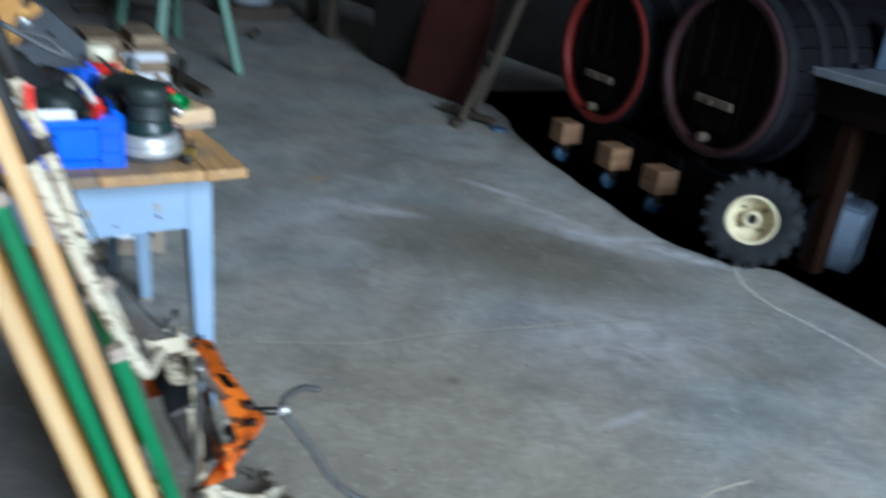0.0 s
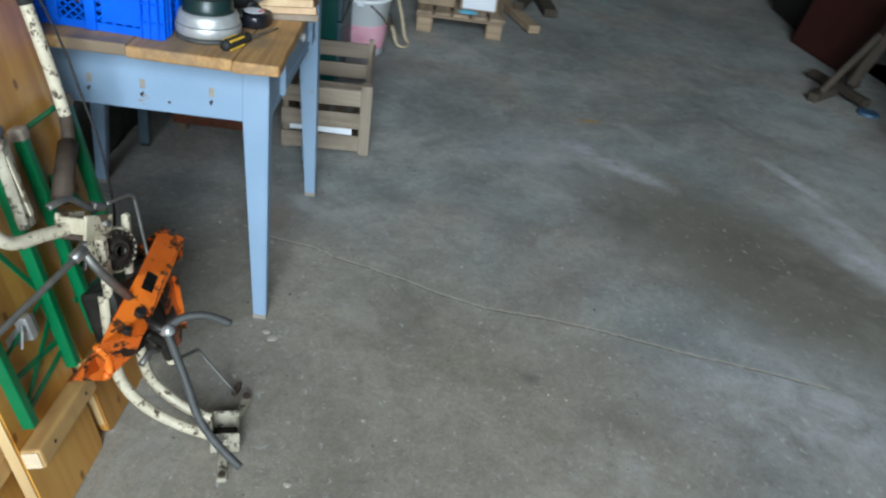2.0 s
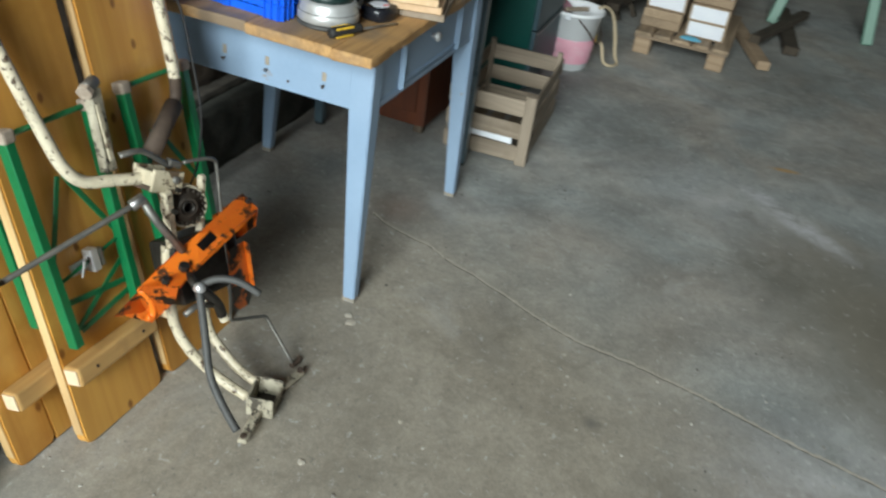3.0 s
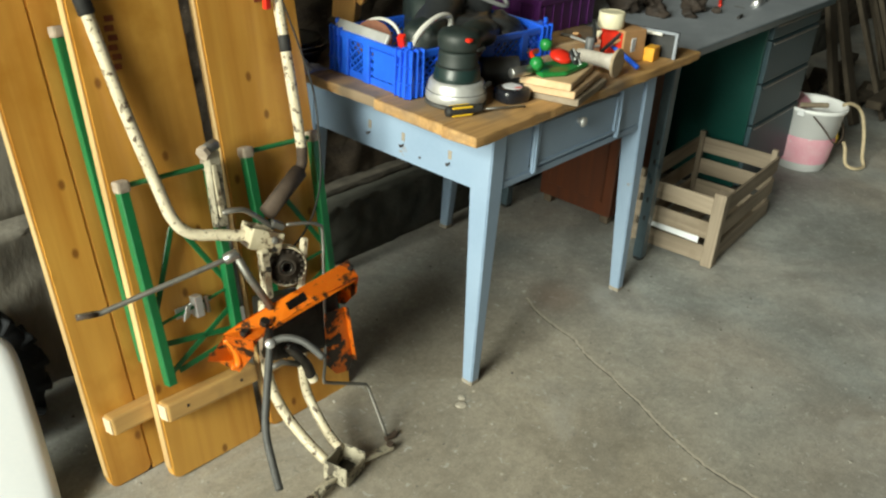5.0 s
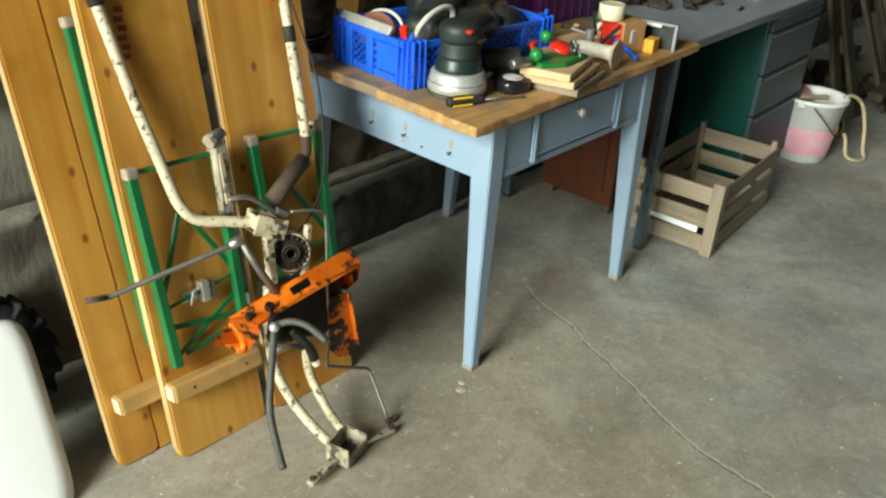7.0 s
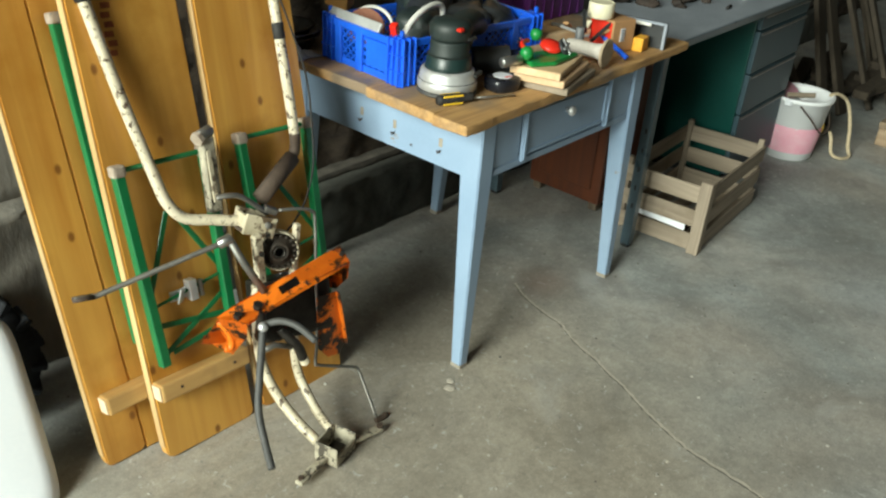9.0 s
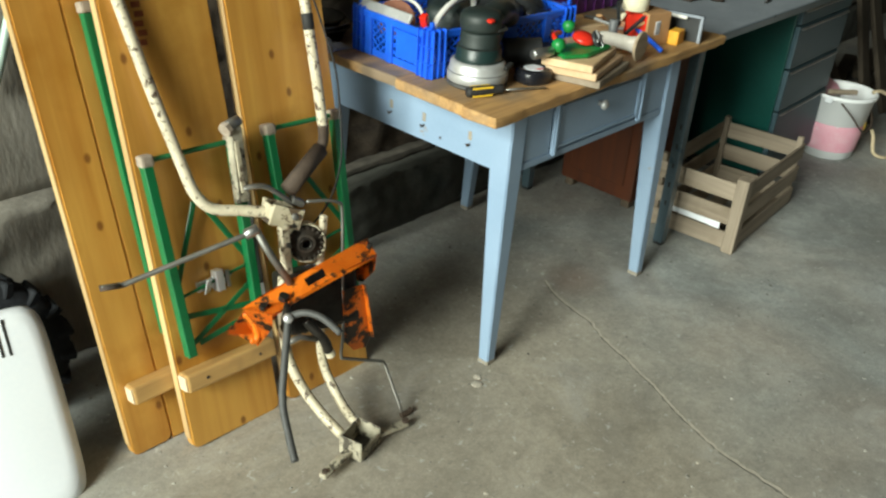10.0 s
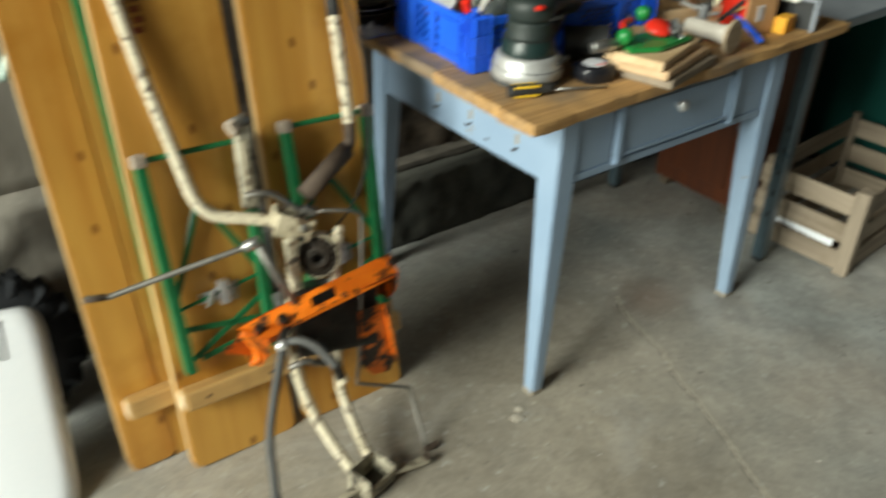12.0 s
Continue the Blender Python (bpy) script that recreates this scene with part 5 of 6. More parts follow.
def rack(x0, x1, label, high):
    root = thing("cask_rack", pose(x0, -2.25, 0), label, "rack", "rolling cask racks")
    for x in (0.0, x1 - x0):
        # near-black cask tone puts the shade under the rack into the beams
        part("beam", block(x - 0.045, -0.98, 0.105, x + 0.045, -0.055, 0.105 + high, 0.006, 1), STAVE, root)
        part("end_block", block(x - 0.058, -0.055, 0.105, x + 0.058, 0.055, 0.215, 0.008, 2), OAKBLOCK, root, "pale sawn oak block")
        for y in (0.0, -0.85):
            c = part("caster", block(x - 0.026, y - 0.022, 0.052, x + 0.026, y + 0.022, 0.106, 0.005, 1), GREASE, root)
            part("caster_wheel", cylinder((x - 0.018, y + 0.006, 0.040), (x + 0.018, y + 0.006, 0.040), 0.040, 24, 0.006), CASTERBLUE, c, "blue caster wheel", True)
    # added board: its near-black face stands for the shade between the blocks
    part("skirt_board", block(-0.18, -0.10, 0.004, x1 - x0 + 0.10, -0.075, 0.27, 0.003, 1), STAVE, root, "dark board added for the shade under the rack")
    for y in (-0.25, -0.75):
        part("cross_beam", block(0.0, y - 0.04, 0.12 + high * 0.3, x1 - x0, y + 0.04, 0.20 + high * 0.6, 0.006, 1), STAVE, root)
    return root


rack(1.05, 1.465, "rolling oak rack under a wine cask", 0.13)
rack(0.30, 0.715, "rolling oak rack with blue casters under a cask", 0.16)

# ---- workbench, cans ----
BENCHTOP = surface("pale_blue_bench_top", (0.07, 0.08, 0.095), (0.13, 0.145, 0.17), 6, 0.6, bump=0.05)
BENCHEDGE = surface("pale_bench_edge", (0.22, 0.25, 0.29), (0.30, 0.34, 0.38), 12, 0.6)


def workbench():
    root = thing("workbench", pose(-1.69, -3.13, 0), "dark wooden workbench with a pale blue-grey top", "workbench")
    part("top", block(0.0, 0.0, 0.735, 1.98, 0.70, 0.762, 0.004, 2), BENCHTOP, root, "pale blue-grey bench top")
    part("edge_band", block(0.0, 0.7005, 0.733, 1.98, 0.706, 0.764, 0.002, 1), BENCHEDGE, root, "pale edge band")
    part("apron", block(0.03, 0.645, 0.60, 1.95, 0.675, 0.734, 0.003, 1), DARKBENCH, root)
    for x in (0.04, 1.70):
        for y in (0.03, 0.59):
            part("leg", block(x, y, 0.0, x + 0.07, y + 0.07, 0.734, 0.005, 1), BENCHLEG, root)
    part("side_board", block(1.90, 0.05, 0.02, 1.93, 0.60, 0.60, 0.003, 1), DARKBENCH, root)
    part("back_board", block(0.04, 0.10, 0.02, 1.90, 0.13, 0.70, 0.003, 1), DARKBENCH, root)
    return root


# near-black tones: dark wood with the shade under the bench put in
DARKBENCH = wood("shade_dark_bench_board", (0.008, 0.004, 0.0025), (0.004, 0.002, 0.0015), "X", 0.6)
BENCHLEG = wood("shaded_brown_bench_leg", (0.022, 0.009, 0.0035), (0.012, 0.005, 0.002), "Z", 0.8, 1.0, 0.15)
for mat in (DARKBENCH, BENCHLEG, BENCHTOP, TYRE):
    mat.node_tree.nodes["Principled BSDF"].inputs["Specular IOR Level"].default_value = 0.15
workbench()
BENCHBLUE = surface("dull_blue_tin", (0.09, 0.13, 0.19), (0.12, 0.17, 0.24), 8, 0.5)
for i, (x, y, w, d, h, mat) in enumerate(((0.22, -2.62, 0.10, 0.05, 0.02, HOOPIRON), (0.16, -2.75, 0.075, 0.06, 0.20, BENCHBLUE), (-0.18, -2.76, 0.16, 0.10, 0.06, HOOPIRON), (0.06, -2.95, 0.16, 0.10, 0.10, HOOPRED), (-0.25, -2.98, 0.22, 0.14, 0.16, DARKBENCH))):
    tagged(part("bench_box", block(-w / 2, -d / 2, 0, w / 2, d / 2, h, 0.006, 2, pose(x, y, 0.7625, 0, 0, 17 * i)), mat), "small dark tin box lying on the workbench", "box", "boxes on the workbench")


def jerrycan(m, mat, label, w, d, h, cap):
    root = thing("jerrycan", m, label, "jerrycan", "canisters under the workbench")
    b = block(-w / 2, -d / 2, 0, w / 2, d / 2, h * 0.86, 0.022, 3)
    part("body", b, mat, root, "", True)
    part("shoulder", block(-w / 2 + 0.02, -d / 2 + 0.02, h * 0.84, w / 2 - 0.02, d / 2 - 0.02, h * 0.90, 0.012, 2), mat, root, "", True)
    part("handle", tube([(-w * 0.30, 0, h * 0.87), (-w * 0.26, 0, h * 0.97), (w * 0.10, 0, h * 0.97), (w * 0.16, 0, h * 0.88)], 0.012, 10), mat, root, "", True)
    part("cap", cylinder((w * 0.32, 0, h * 0.88), (w * 0.32, 0, h * 0.96), 0.028, 18, 0.003), cap, root, "", True)
    return root


MILKY = surface("milky_plastic", (0.25, 0.28, 0.33), (0.32, 0.35, 0.40), 5, 0.4, bump=0.02)
ORANGEPL = surface("orange_plastic", (0.85, 0.16, 0.01), (0.92, 0.21, 0.015), 6, 0.35, bump=0.02)
jerrycan(pose(0.105, -2.665, 0, 0, 0, -63), JERRYBLUE, "milky grey-blue plastic jerrycan under the workbench", 0.215, 0.205, 0.295, BLACK)
jerrycan(pose(-0.42, -2.50, 0, 0, 0, -20), ORANGEPL, "bright orange plastic fuel can beside a jerrycan", 0.155, 0.12, 0.235, BLACK)
jerrycan(pose(-0.29, -2.645, 0, 0, 0, 5), BLACK, "black canister with a yellow cap behind the orange can", 0.17, 0.12, 0.30, YELLOW)
lay(first, lambda ob: CASK_PLAN)

# ---- green machine stand and far clutter ----
MINT = surface("mint_green_paint", (0.10, 0.21, 0.155), (0.135, 0.26, 0.195), 6, 0.5, bump=0.1, wear=(0.1, 0.07, 0.05), wear_amount=0.15)


def machine_stand():
    root = thing("machine_stand", pose(4.15, -1.53, 0) @ Matrix.Scale(1.25, 4), "mint green machine stand with splayed legs", "stand")
    tops = ((0.14, 0.10), (0.14, 0.38), (1.0, 0.10), (1.0, 0.38))
    feet = ((0.0, 0.0), (0.0, 0.48), (1.2, 0.04), (1.2, 0.44))
    for (a, b_), (c, d) in zip(tops, feet):
        part("leg", beam((c, d, 0.0), (a, b_, 0.62), 0.052, 0.052, 0.005), MINT, root)
    part("tray", block(0.08, 0.05, 0.45, 1.06, 0.43, 0.62, 0.006, 2), MINT, root)
    part("bed", block(0.0, 0.0, 0.62, 1.14, 0.48, 0.72, 0.01, 2), MINT, root)
    return root


machine_stand()
first = len(scene.objects)
REDPANEL = surface("dark_red_panel", (0.040, 0.010, 0.007), (0.062, 0.014, 0.010), 4, 0.6, bump=0.08)
DARKBOX = wood("near_black_box_wood", (0.020, 0.016, 0.012), (0.010, 0.008, 0.006), "Z", 0.8, 1.0, 0.2)


def wooden_jack():
    root = thing("post_stand", pose(2.23, -2.05, 0), "old wooden post on a splayed cross foot", "stand")
    part("post", beam((0.08, -0.12, 0.05), (-0.02, -0.42, 1.1), 0.05, 0.05, 0.005), OLDPOST, root)
    part("foot", beam((-0.14, 0.10, 0.02), (0.22, -0.20, 0.02), 0.045, 0.04, 0.006, (0, 0, 1)), OLDPOST, root)
    part("foot", beam((-0.16, -0.14, 0.04), (0.24, 0.02, 0.035), 0.045, 0.035, 0.006, (0, 0, 1)), OLDPOST, root)
    part("brace", beam((-0.10, 0.06, 0.04), (0.06, -0.16, 0.30), 0.035, 0.03, 0.005), OLDPOST, root)
    return root


OLDPOST = wood("grey_old_post", (0.062, 0.048, 0.032), (0.033, 0.025, 0.017), "Z", 0.85, 1.2, 0.3)
wooden_jack()
tagged(part("blue_dish", lathe([(0.0, 0.012), (0.045, 0.012), (0.05, 0.0)], 20, pose(2.043, -2.195, 0.001)), CASTERBLUE), "small blue plastic lid on the floor", "lid")
lay(first, lambda ob: CASK_PLAN)


def red_board():
    """A broad panel that leans back beside a plain dark box."""
    root = thing("red_board", pose(3.66, -2.71, 0, 0, 0, 190) @ pose(0, 0, 0, -13, 0, 0), "dark red painted panel leaning in the shade", "panel")
    part("sheet", block(0.0, 0.0, 0.004, 0.74, 0.022, 1.75, 0.004, 1), REDPANEL, root)
    for z in (0.02, 1.62):
        part("edge_batten", block(0.01, 0.023, z, 0.73, 0.045, z + 0.09, 0.004, 1), REDPANEL, root)


red_board()
# plain near-black box added to fill the dark place next to the panel
tagged(part("dark_chest", block(3.74, -3.55, 0, 4.55, -2.86, 0.85, 0.012, 2), DARKBOX), "plain near-black box added beside the red panel", "chest")

rng = random.Random(4)
for i in range(9):
    x, y = 2.50 + 0.20 * i + rng.uniform(-0.06, 0.06), 0.57 + rng.uniform(-0.12, 0.1)
    tagged(part("leaning_board", beam((x, y - 0.42 - 0.2 * rng.random(), 0.01), (x + rng.uniform(-0.25, 0.45), y + 0.22, 0.9 + rng.random()), rng.uniform(0.05, 0.13), 0.025, 0.003), OLDPOST),
           "old grey board leaning on the rubble wall", "board", "old boards on the wall")
for i in range(14):
    x, y = 2.95 + rng.uniform(0, 1.5), -0.06 + rng.uniform(0.0, 0.45)
    a = rng.uniform(-0.6, 0.6)
    l = rng.uniform(0.35, 0.8)
    z = 0.03 + 0.045 * (i // 4)
    tagged(part("firewood_piece", beam((x, y, z), (x + l * math.cos(a), y + l * math.sin(a) * 0.5, z + 0.02), rng.uniform(0.04, 0.08), 0.045, 0.006, (0, 0, 1)), OLDPOST),
           "rough scrap of firewood in a heap", "firewood", "heap of scrap wood")
for a, c, w in (((3.04, -0.95, 0.034), (3.86, -0.70, 0.036), 0.07), ((3.46, -1.08, 0.034), (4.40, -0.98, 0.036), 0.085), ((3.35, -0.86, 0.082), (4.2, -1.12, 0.087), 0.06)):
    q = tagged(part("squared_timber", beam(a, c, w, 0.05, 0.005, (0, 0, 1)), BLOCKWOOD if 0.065 < w < 0.075 else OLDPOST), "squared timber offcut lying on the floor", "timber", "timber offcuts")
for x, y, s in ((5.60, -3.03, 0.11), (4.67, -3.14, 0.09), (6.4, -3.2, 0.12)):
    tagged(part("timber_post", block(x, y, 0, x + s, y + s, 2.0, 0.008, 1), OLDPOST), "old upright timber post in the shade", "post", "timber posts")
tagged(part("plastic_tub", lathe([(0.0, 0.0), (0.16, 0.0), (0.17, 0.01), (0.20, 0.24), (0.21, 0.25), (0.19, 0.25), (0.155, 0.02), (0.0, 0.02)], 32, pose(6.83, -2.58, 0.14) @ Matrix.Scale(1.3, 4)), MILKY, None, "", True), "pale blue plastic tub on a low box", "tub")
tagged(part("low_box", block(6.5, -2.9, 0, 7.15, -2.25, 0.139, 0.006, 1), OLDPOST), "low dark wooden box", "box")
for i in range(16):
    x, y = 4.95 + rng.uniform(0, 3.5), -1.80 + rng.uniform(-1.1, 1.9)
    l, a = rng.uniform(0.25, 0.7), rng.uniform(0, 3.1)
    tagged(part("scrap_board", beam((x, y, 0.03), (x + l * math.cos(a), y + l * math.sin(a), 0.035 + 0.1 * rng.random()), rng.uniform(0.05, 0.12), 0.04, 0.005, (0, 0, 1)), OLDPOST),
           "dark scrap board lying at the far end", "board", "scrap at the far end")

# behind the wall end
tagged(part("yellow_tool_handle", beam((-1.02, 1.48, 0.27), (-1.17, 1.87, 0.012), 0.03, 0.022, 0.004), YELLOW), "yellow handle leaning behind the wall end", "tool handle")
GLASSY = surface("pale_green_plastic", (0.34, 0.46, 0.40), (0.44, 0.56, 0.50), 20, 0.25)
tagged(part("conduit_tube", tube([(-0.885, 0.797, 0.735), (-0.83, 0.80, 0.86), (-0.72, 0.80, 1.15)], 0.011, 12), GLASSY, None, "", True), "pale green plastic tube hanging on the wall", "tube")


# ---- things on the blue table ----
def on_table(ob):
    """From the plan of the table things to the table top: spread along the table, a little enlarged."""
    lo, hi = Vector((9, 9, 9)), Vector((-9, -9, -9))
    for o in (ob, *ob.children_recursive):
        if o.type == "MESH":
            m = ob.matrix_basis if o is not ob else o.matrix_basis
            for v in o.data.vertices:
                q = m @ v.co
                lo, hi = Vector(map(min, lo, q)), Vector(map(max, hi, q))
    x, y = (lo.x + hi.x) / 2, (lo.y + hi.y) / 2
    to = Vector((1.191 * x + 0.024 * y - 0.057, 0.059 * x + 1.005 * y + 0.003, 0))
    return Matrix.Translation(to + Vector((0, 0, TOP))) @ Matrix.Scale(1.05, 4) @ Matrix.Translation((-x, -y, -TOP))


first = len(scene.objects)
def blue_crate():
    root = thing("stacking_crate", pose(-0.056, 0.193, TOP + 0.001, 0, 0, -4.5), "bright blue plastic stacking crate full of sanding gear", "crate")
    W, D, H, t = 0.49, 0.290, 0.114, 0.006
    part("base", block(0.01, 0.01, 0.0, W - 0.01, D - 0.01, 0.006, 0.002, 1), BLUEPL, root)

    def lattice_wall(length, place, solid):
        """A side with a rim, a foot, ribs and a crossed lattice."""
        w = part("side", block(0.02, 0, 0.0, length - 0.02, t, 0.018, 0.001, 1, place), BLUEPL, root)
        part("rim", block(0.02, -0.005, H - 0.022, length - 0.02, t, H - 0.006, 0.002, 1, place), BLUEPL, w)
        for u in ((0.058, 0.140) if length < 0.4 else (0.10, length / 2, length - 0.10)):
            part("rib", block(u - 0.012, -0.006, 0.0, u + 0.012, t, H - 0.008, 0.002, 1, place), BLUEPL, w)
        b = None
        u = -0.10
        while u < length:
            for s in (1, -1):
                u0, u1 = (u, u + 0.095) if s > 0 else (u + 0.095, u)
                p, q = Vector((u0, t / 2, 0.016)), Vector((u1, t / 2, H - 0.018))
                lo = max(min(p.x, q.x), 0.02)
                hi = min(max(p.x, q.x), length - 0.02)
                if hi - lo > 0.01:
                    f0, f1 = (lo - p.x) / (q.x - p.x), (hi - p.x) / (q.x - p.x)
                    a, c = p.lerp(q, min(f0, f1)), p.lerp(q, max(f0, f1))
                    b = beam(place @ a, place @ c, 0.0036, 0.004, 0, (place.to_3x3() @ Vector((0, -1, 0))), b)
            u += 0.022
        part("lattice", b, BLUEPL, w)
        if solid:
            part("label_panel", block(solid[0], -0.002, 0.022, solid[1], t - 0.001, H - 0.026, 0.001, 1, place), BLUEPL, w)

    lattice_wall(W, pose(0, 0, 0), (0.14, 0.28))
    lattice_wall(W, pose(W, D, 0, 0, 0, 180), None)
    lattice_wall(D, pose(0, D, 0, 0, 0, -90), (0.165, 0.250))
    lattice_wall(D, pose(W, 0, 0, 0, 0, 90), None)
    for x in (0.0, W):
        for y in (0.0, D):
            sx, sy = (1 if x == 0 else -1), (1 if y == 0 else -1)
            low = [(x + sx * u, y + sy * v, 0.0) for u, v in ((-0.006, -0.006), (0.044, -0.006), (0.044, 0.042), (-0.006, 0.042))]
            high = [(x + sx * u, y + sy * v, H) for u, v in ((0.002, 0.002), (0.036, 0.002), (0.036, 0.034), (0.002, 0.034))]
            c = part("corner", hexa(low, high, 0.003), BLUEPL, root)
            for z in (0.034, 0.072, 0.106):
                g = 0.010 - 0.05 * z
                part("corner_web", block(x - sx * g, y - sy * g, z, x + sx * (0.038 + g), y + sy * (0.036 + g), z + 0.003, 0.001, 1), BLUEPL, c)
            for k in (0.000, 0.018, 0.036):
                part("corner_fin", block(x + sx * k, y - sy * 0.010, 0.0, x + sx * (k + 0.003), y + sy * 0.004, H, 0.001, 1), BLUEPL, c)
                part("corner_fin", block(x - sx * 0.010, y + sy * k, 0.0, x + sx * 0.004, y + sy * (k + 0.003), H, 0.001, 1), BLUEPL, c)
            part("stacking_pin", block(x + sx * 0.004, y + sy * 0.004, H, x + sx * 0.016, y + sy * 0.014, H + 0.016, 0.003, 1), BLUEPL, c)
    return root


blue_crate()
DGREEN = surface("dark_green_casing", (0.009, 0.024, 0.023), (0.015, 0.034, 0.032), 10, 0.35, bump=0.03)
SANDPAPER = surface("brown_sandpaper", (0.24, 0.10, 0.065), (0.32, 0.14, 0.09), 60, 0.9, bump=0.4)
CABLEWHITE = surface("white_cable", (0.70, 0.69, 0.65), (0.78, 0.77, 0.73), 10, 0.45)
CABLEGREY = surface("grey_cable", (0.11, 0.115, 0.12), (0.17, 0.175, 0.18), 10, 0.5)
HONEY = wood("honey_beech", (0.56, 0.31, 0.10), (0.44, 0.22, 0.06), "Z", 0.45, 1.5, 0.06)
LIGHTBLOCK = wood("light_pine_offcut", (0.66, 0.47, 0.29), (0.54, 0.36, 0.20), "X", 0.6, 1.4, 0.08)
TOYGREEN = surface("bright_green_paint", (0.012, 0.20, 0.045), (0.02, 0.26, 0.06), 8, 0.35, bump=0.03)
NAVY = surface("blue_cloth", (0.012, 0.06, 0.36), (0.02, 0.085, 0.45), 14, 0.6)
DARKLUMP = surface("dark_tool_plastic", (0.018, 0.020, 0.022), (0.035, 0.038, 0.040), 10, 0.4, bump=0.1)
CREAMTAPE = surface("cream_tape", (0.72, 0.67, 0.48), (0.78, 0.73, 0.55), 10, 0.55)
CARDBOX = surface("brown_cardboard", (0.40, 0.22, 0.10), (0.46, 0.26, 0.12), 6, 0.75, bump=0.05)


GLOSSBLACK = surface("glossy_black_plastic", (0.010, 0.011, 0.015), (0.016, 0.017, 0.022), 10, 0.28, bump=0.02)
GRIPGREEN = surface("blackish_green_rubber", (0.012, 0.020, 0.019), (0.020, 0.030, 0.028), 14, 0.55, bump=0.05)


def sander():
    root = thing("orbital_sander", pose(0.038, 0.109, TOP) @ Matrix.Diagonal((1.03, 1.03, 0.84, 1.0)), "dark green orbital sander with an aluminium skirt, standing", "sander")
    part("pad", lathe([(0.0, 0.0), (0.064, 0.0), (0.069, 0.003), (0.069, 0.008), (0.062, 0.013), (0.0, 0.013)], 40), HOSE, root, "grey sanding pad", True)
    skirt = part("skirt", lathe([(0.0, 0.014), (0.067, 0.014), (0.0685, 0.017), (0.0685, 0.036), (0.0665, 0.040), (0.0655, 0.041), (0.063, 0.058), (0.060, 0.066), (0.055, 0.069), (0.0, 0.069)], 40), ALU, root, "cast aluminium skirt", True)
    part("skirt_groove", lathe([(0.0672, 0.0385), (0.0682, 0.0395), (0.0668, 0.0405), (0.0655, 0.0395)], 40, closed=True), HOSE, skirt)
    part("speed_lever", block(0.012, -0.070, 0.048, 0.046, -0.058, 0.058, 0.003, 2, pose(0, 0, 0, 0, -8, 14)), BLACK, skirt, "black lever in the skirt")
    part("motor_housing", lathe([(0.0, 0.069), (0.054, 0.069), (0.0525, 0.078), (0.0495, 0.104), (0.0480, 0.106), (0.0, 0.106)], 36), DGREEN, root, "dark green lower housing", True)
    part("upper_housing", lathe([(0.0, 0.106), (0.0475, 0.106), (0.0455, 0.112), (0.0435, 0.140), (0.0430, 0.146), (0.0, 0.146)], 36), GRIPGREEN, root, "blackish upper housing", True)
    part("grip_head", lathe([(0.0, 0.146), (0.0435, 0.147), (0.0465, 0.156), (0.0485, 0.172), (0.0475, 0.186), (0.041, 0.197), (0.026, 0.203), (0.0, 0.205)], 32, pose(0.003, 0.002, 0.0)), GRIPGREEN, root, "blackish green rubber grip head", True)
    part("switch", block(-0.026, -0.050, 0.180, -0.010, -0.036, 0.190, 0.003, 1), SIGNALRED, root, "red switch")
    part("rear_handle", tube([(0.02, 0.0, 0.172), (0.07, 0.018, 0.174), (0.12, 0.040, 0.164), (0.15, 0.055, 0.140)], 0.032, 16), GRIPGREEN, root, "", True)
    part("dust_port", tube([(0.03, 0.02, 0.080), (0.08, 0.035, 0.085), (0.12, 0.050, 0.120), (0.14, 0.055, 0.140)], 0.020, 14), DARKLUMP, root, "", True)
    for k in range(5):
        part("vent_slot", block(0.010 + 0.006 * k, -0.0475, 0.150, 0.0125 + 0.006 * k, -0.036, 0.158, 0.001, 1), BLACK, root)
    part("seam", lathe([(0.0488, 0.1045), (0.0500, 0.1058), (0.0480, 0.1070), (0.0465, 0.1058)], 36, closed=True), BLACK, root)
    return root


sander()
# pans and a cloth behind the crate
for x, y, rad, h, k in ((-0.035, 0.640, 0.085, 0.035, 0), (-0.030, 0.645, 0.080, 0.03, 1), (-0.040, 0.638, 0.075, 0.03, 2)):
    tagged(part("baking_pan", lathe([(0.0, 0.0), (rad * 0.8, 0.0), (rad, h), (rad + 0.008, h + 0.001), (rad + 0.006, h + 0.004), (rad - 0.004, h), (rad * 0.78, 0.004), (0.0, 0.004)], 30, pose(x, y, TOP + 0.001 + 0.014 * k, 0, 0, 0)), STEEL if k % 2 else GREASE, None, "", True), "dark dented metal pan in a stack on the table", "pan", "stacked pans")
b = bmesh.new()
bmesh.ops.create_grid(b, x_segments=22, y_segments=22, size=0.5)
for v in b.verts:
    f = Vector((v.co.x, v.co.y, 0))
    v.co = Vector((-0.055 + 0.085 * f.x, 0.560 + 0.10 * f.y, TOP + 0.003 + 0.022 * max(0.0, 0.6 + noise.noise(f * 6)) * max(0.0, 1 - 1.7 * f.length)))
bmesh.ops.solidify(b, geom=b.faces[:], thickness=0.002)
tagged(part("cleaning_rag", b, surface("grey_rag", (0.22, 0.22, 0.23), (0.34, 0.34, 0.35), 12, 0.9, bump=0.3), None, "", True), "crumpled grey rag on the table behind a crate", "rag")
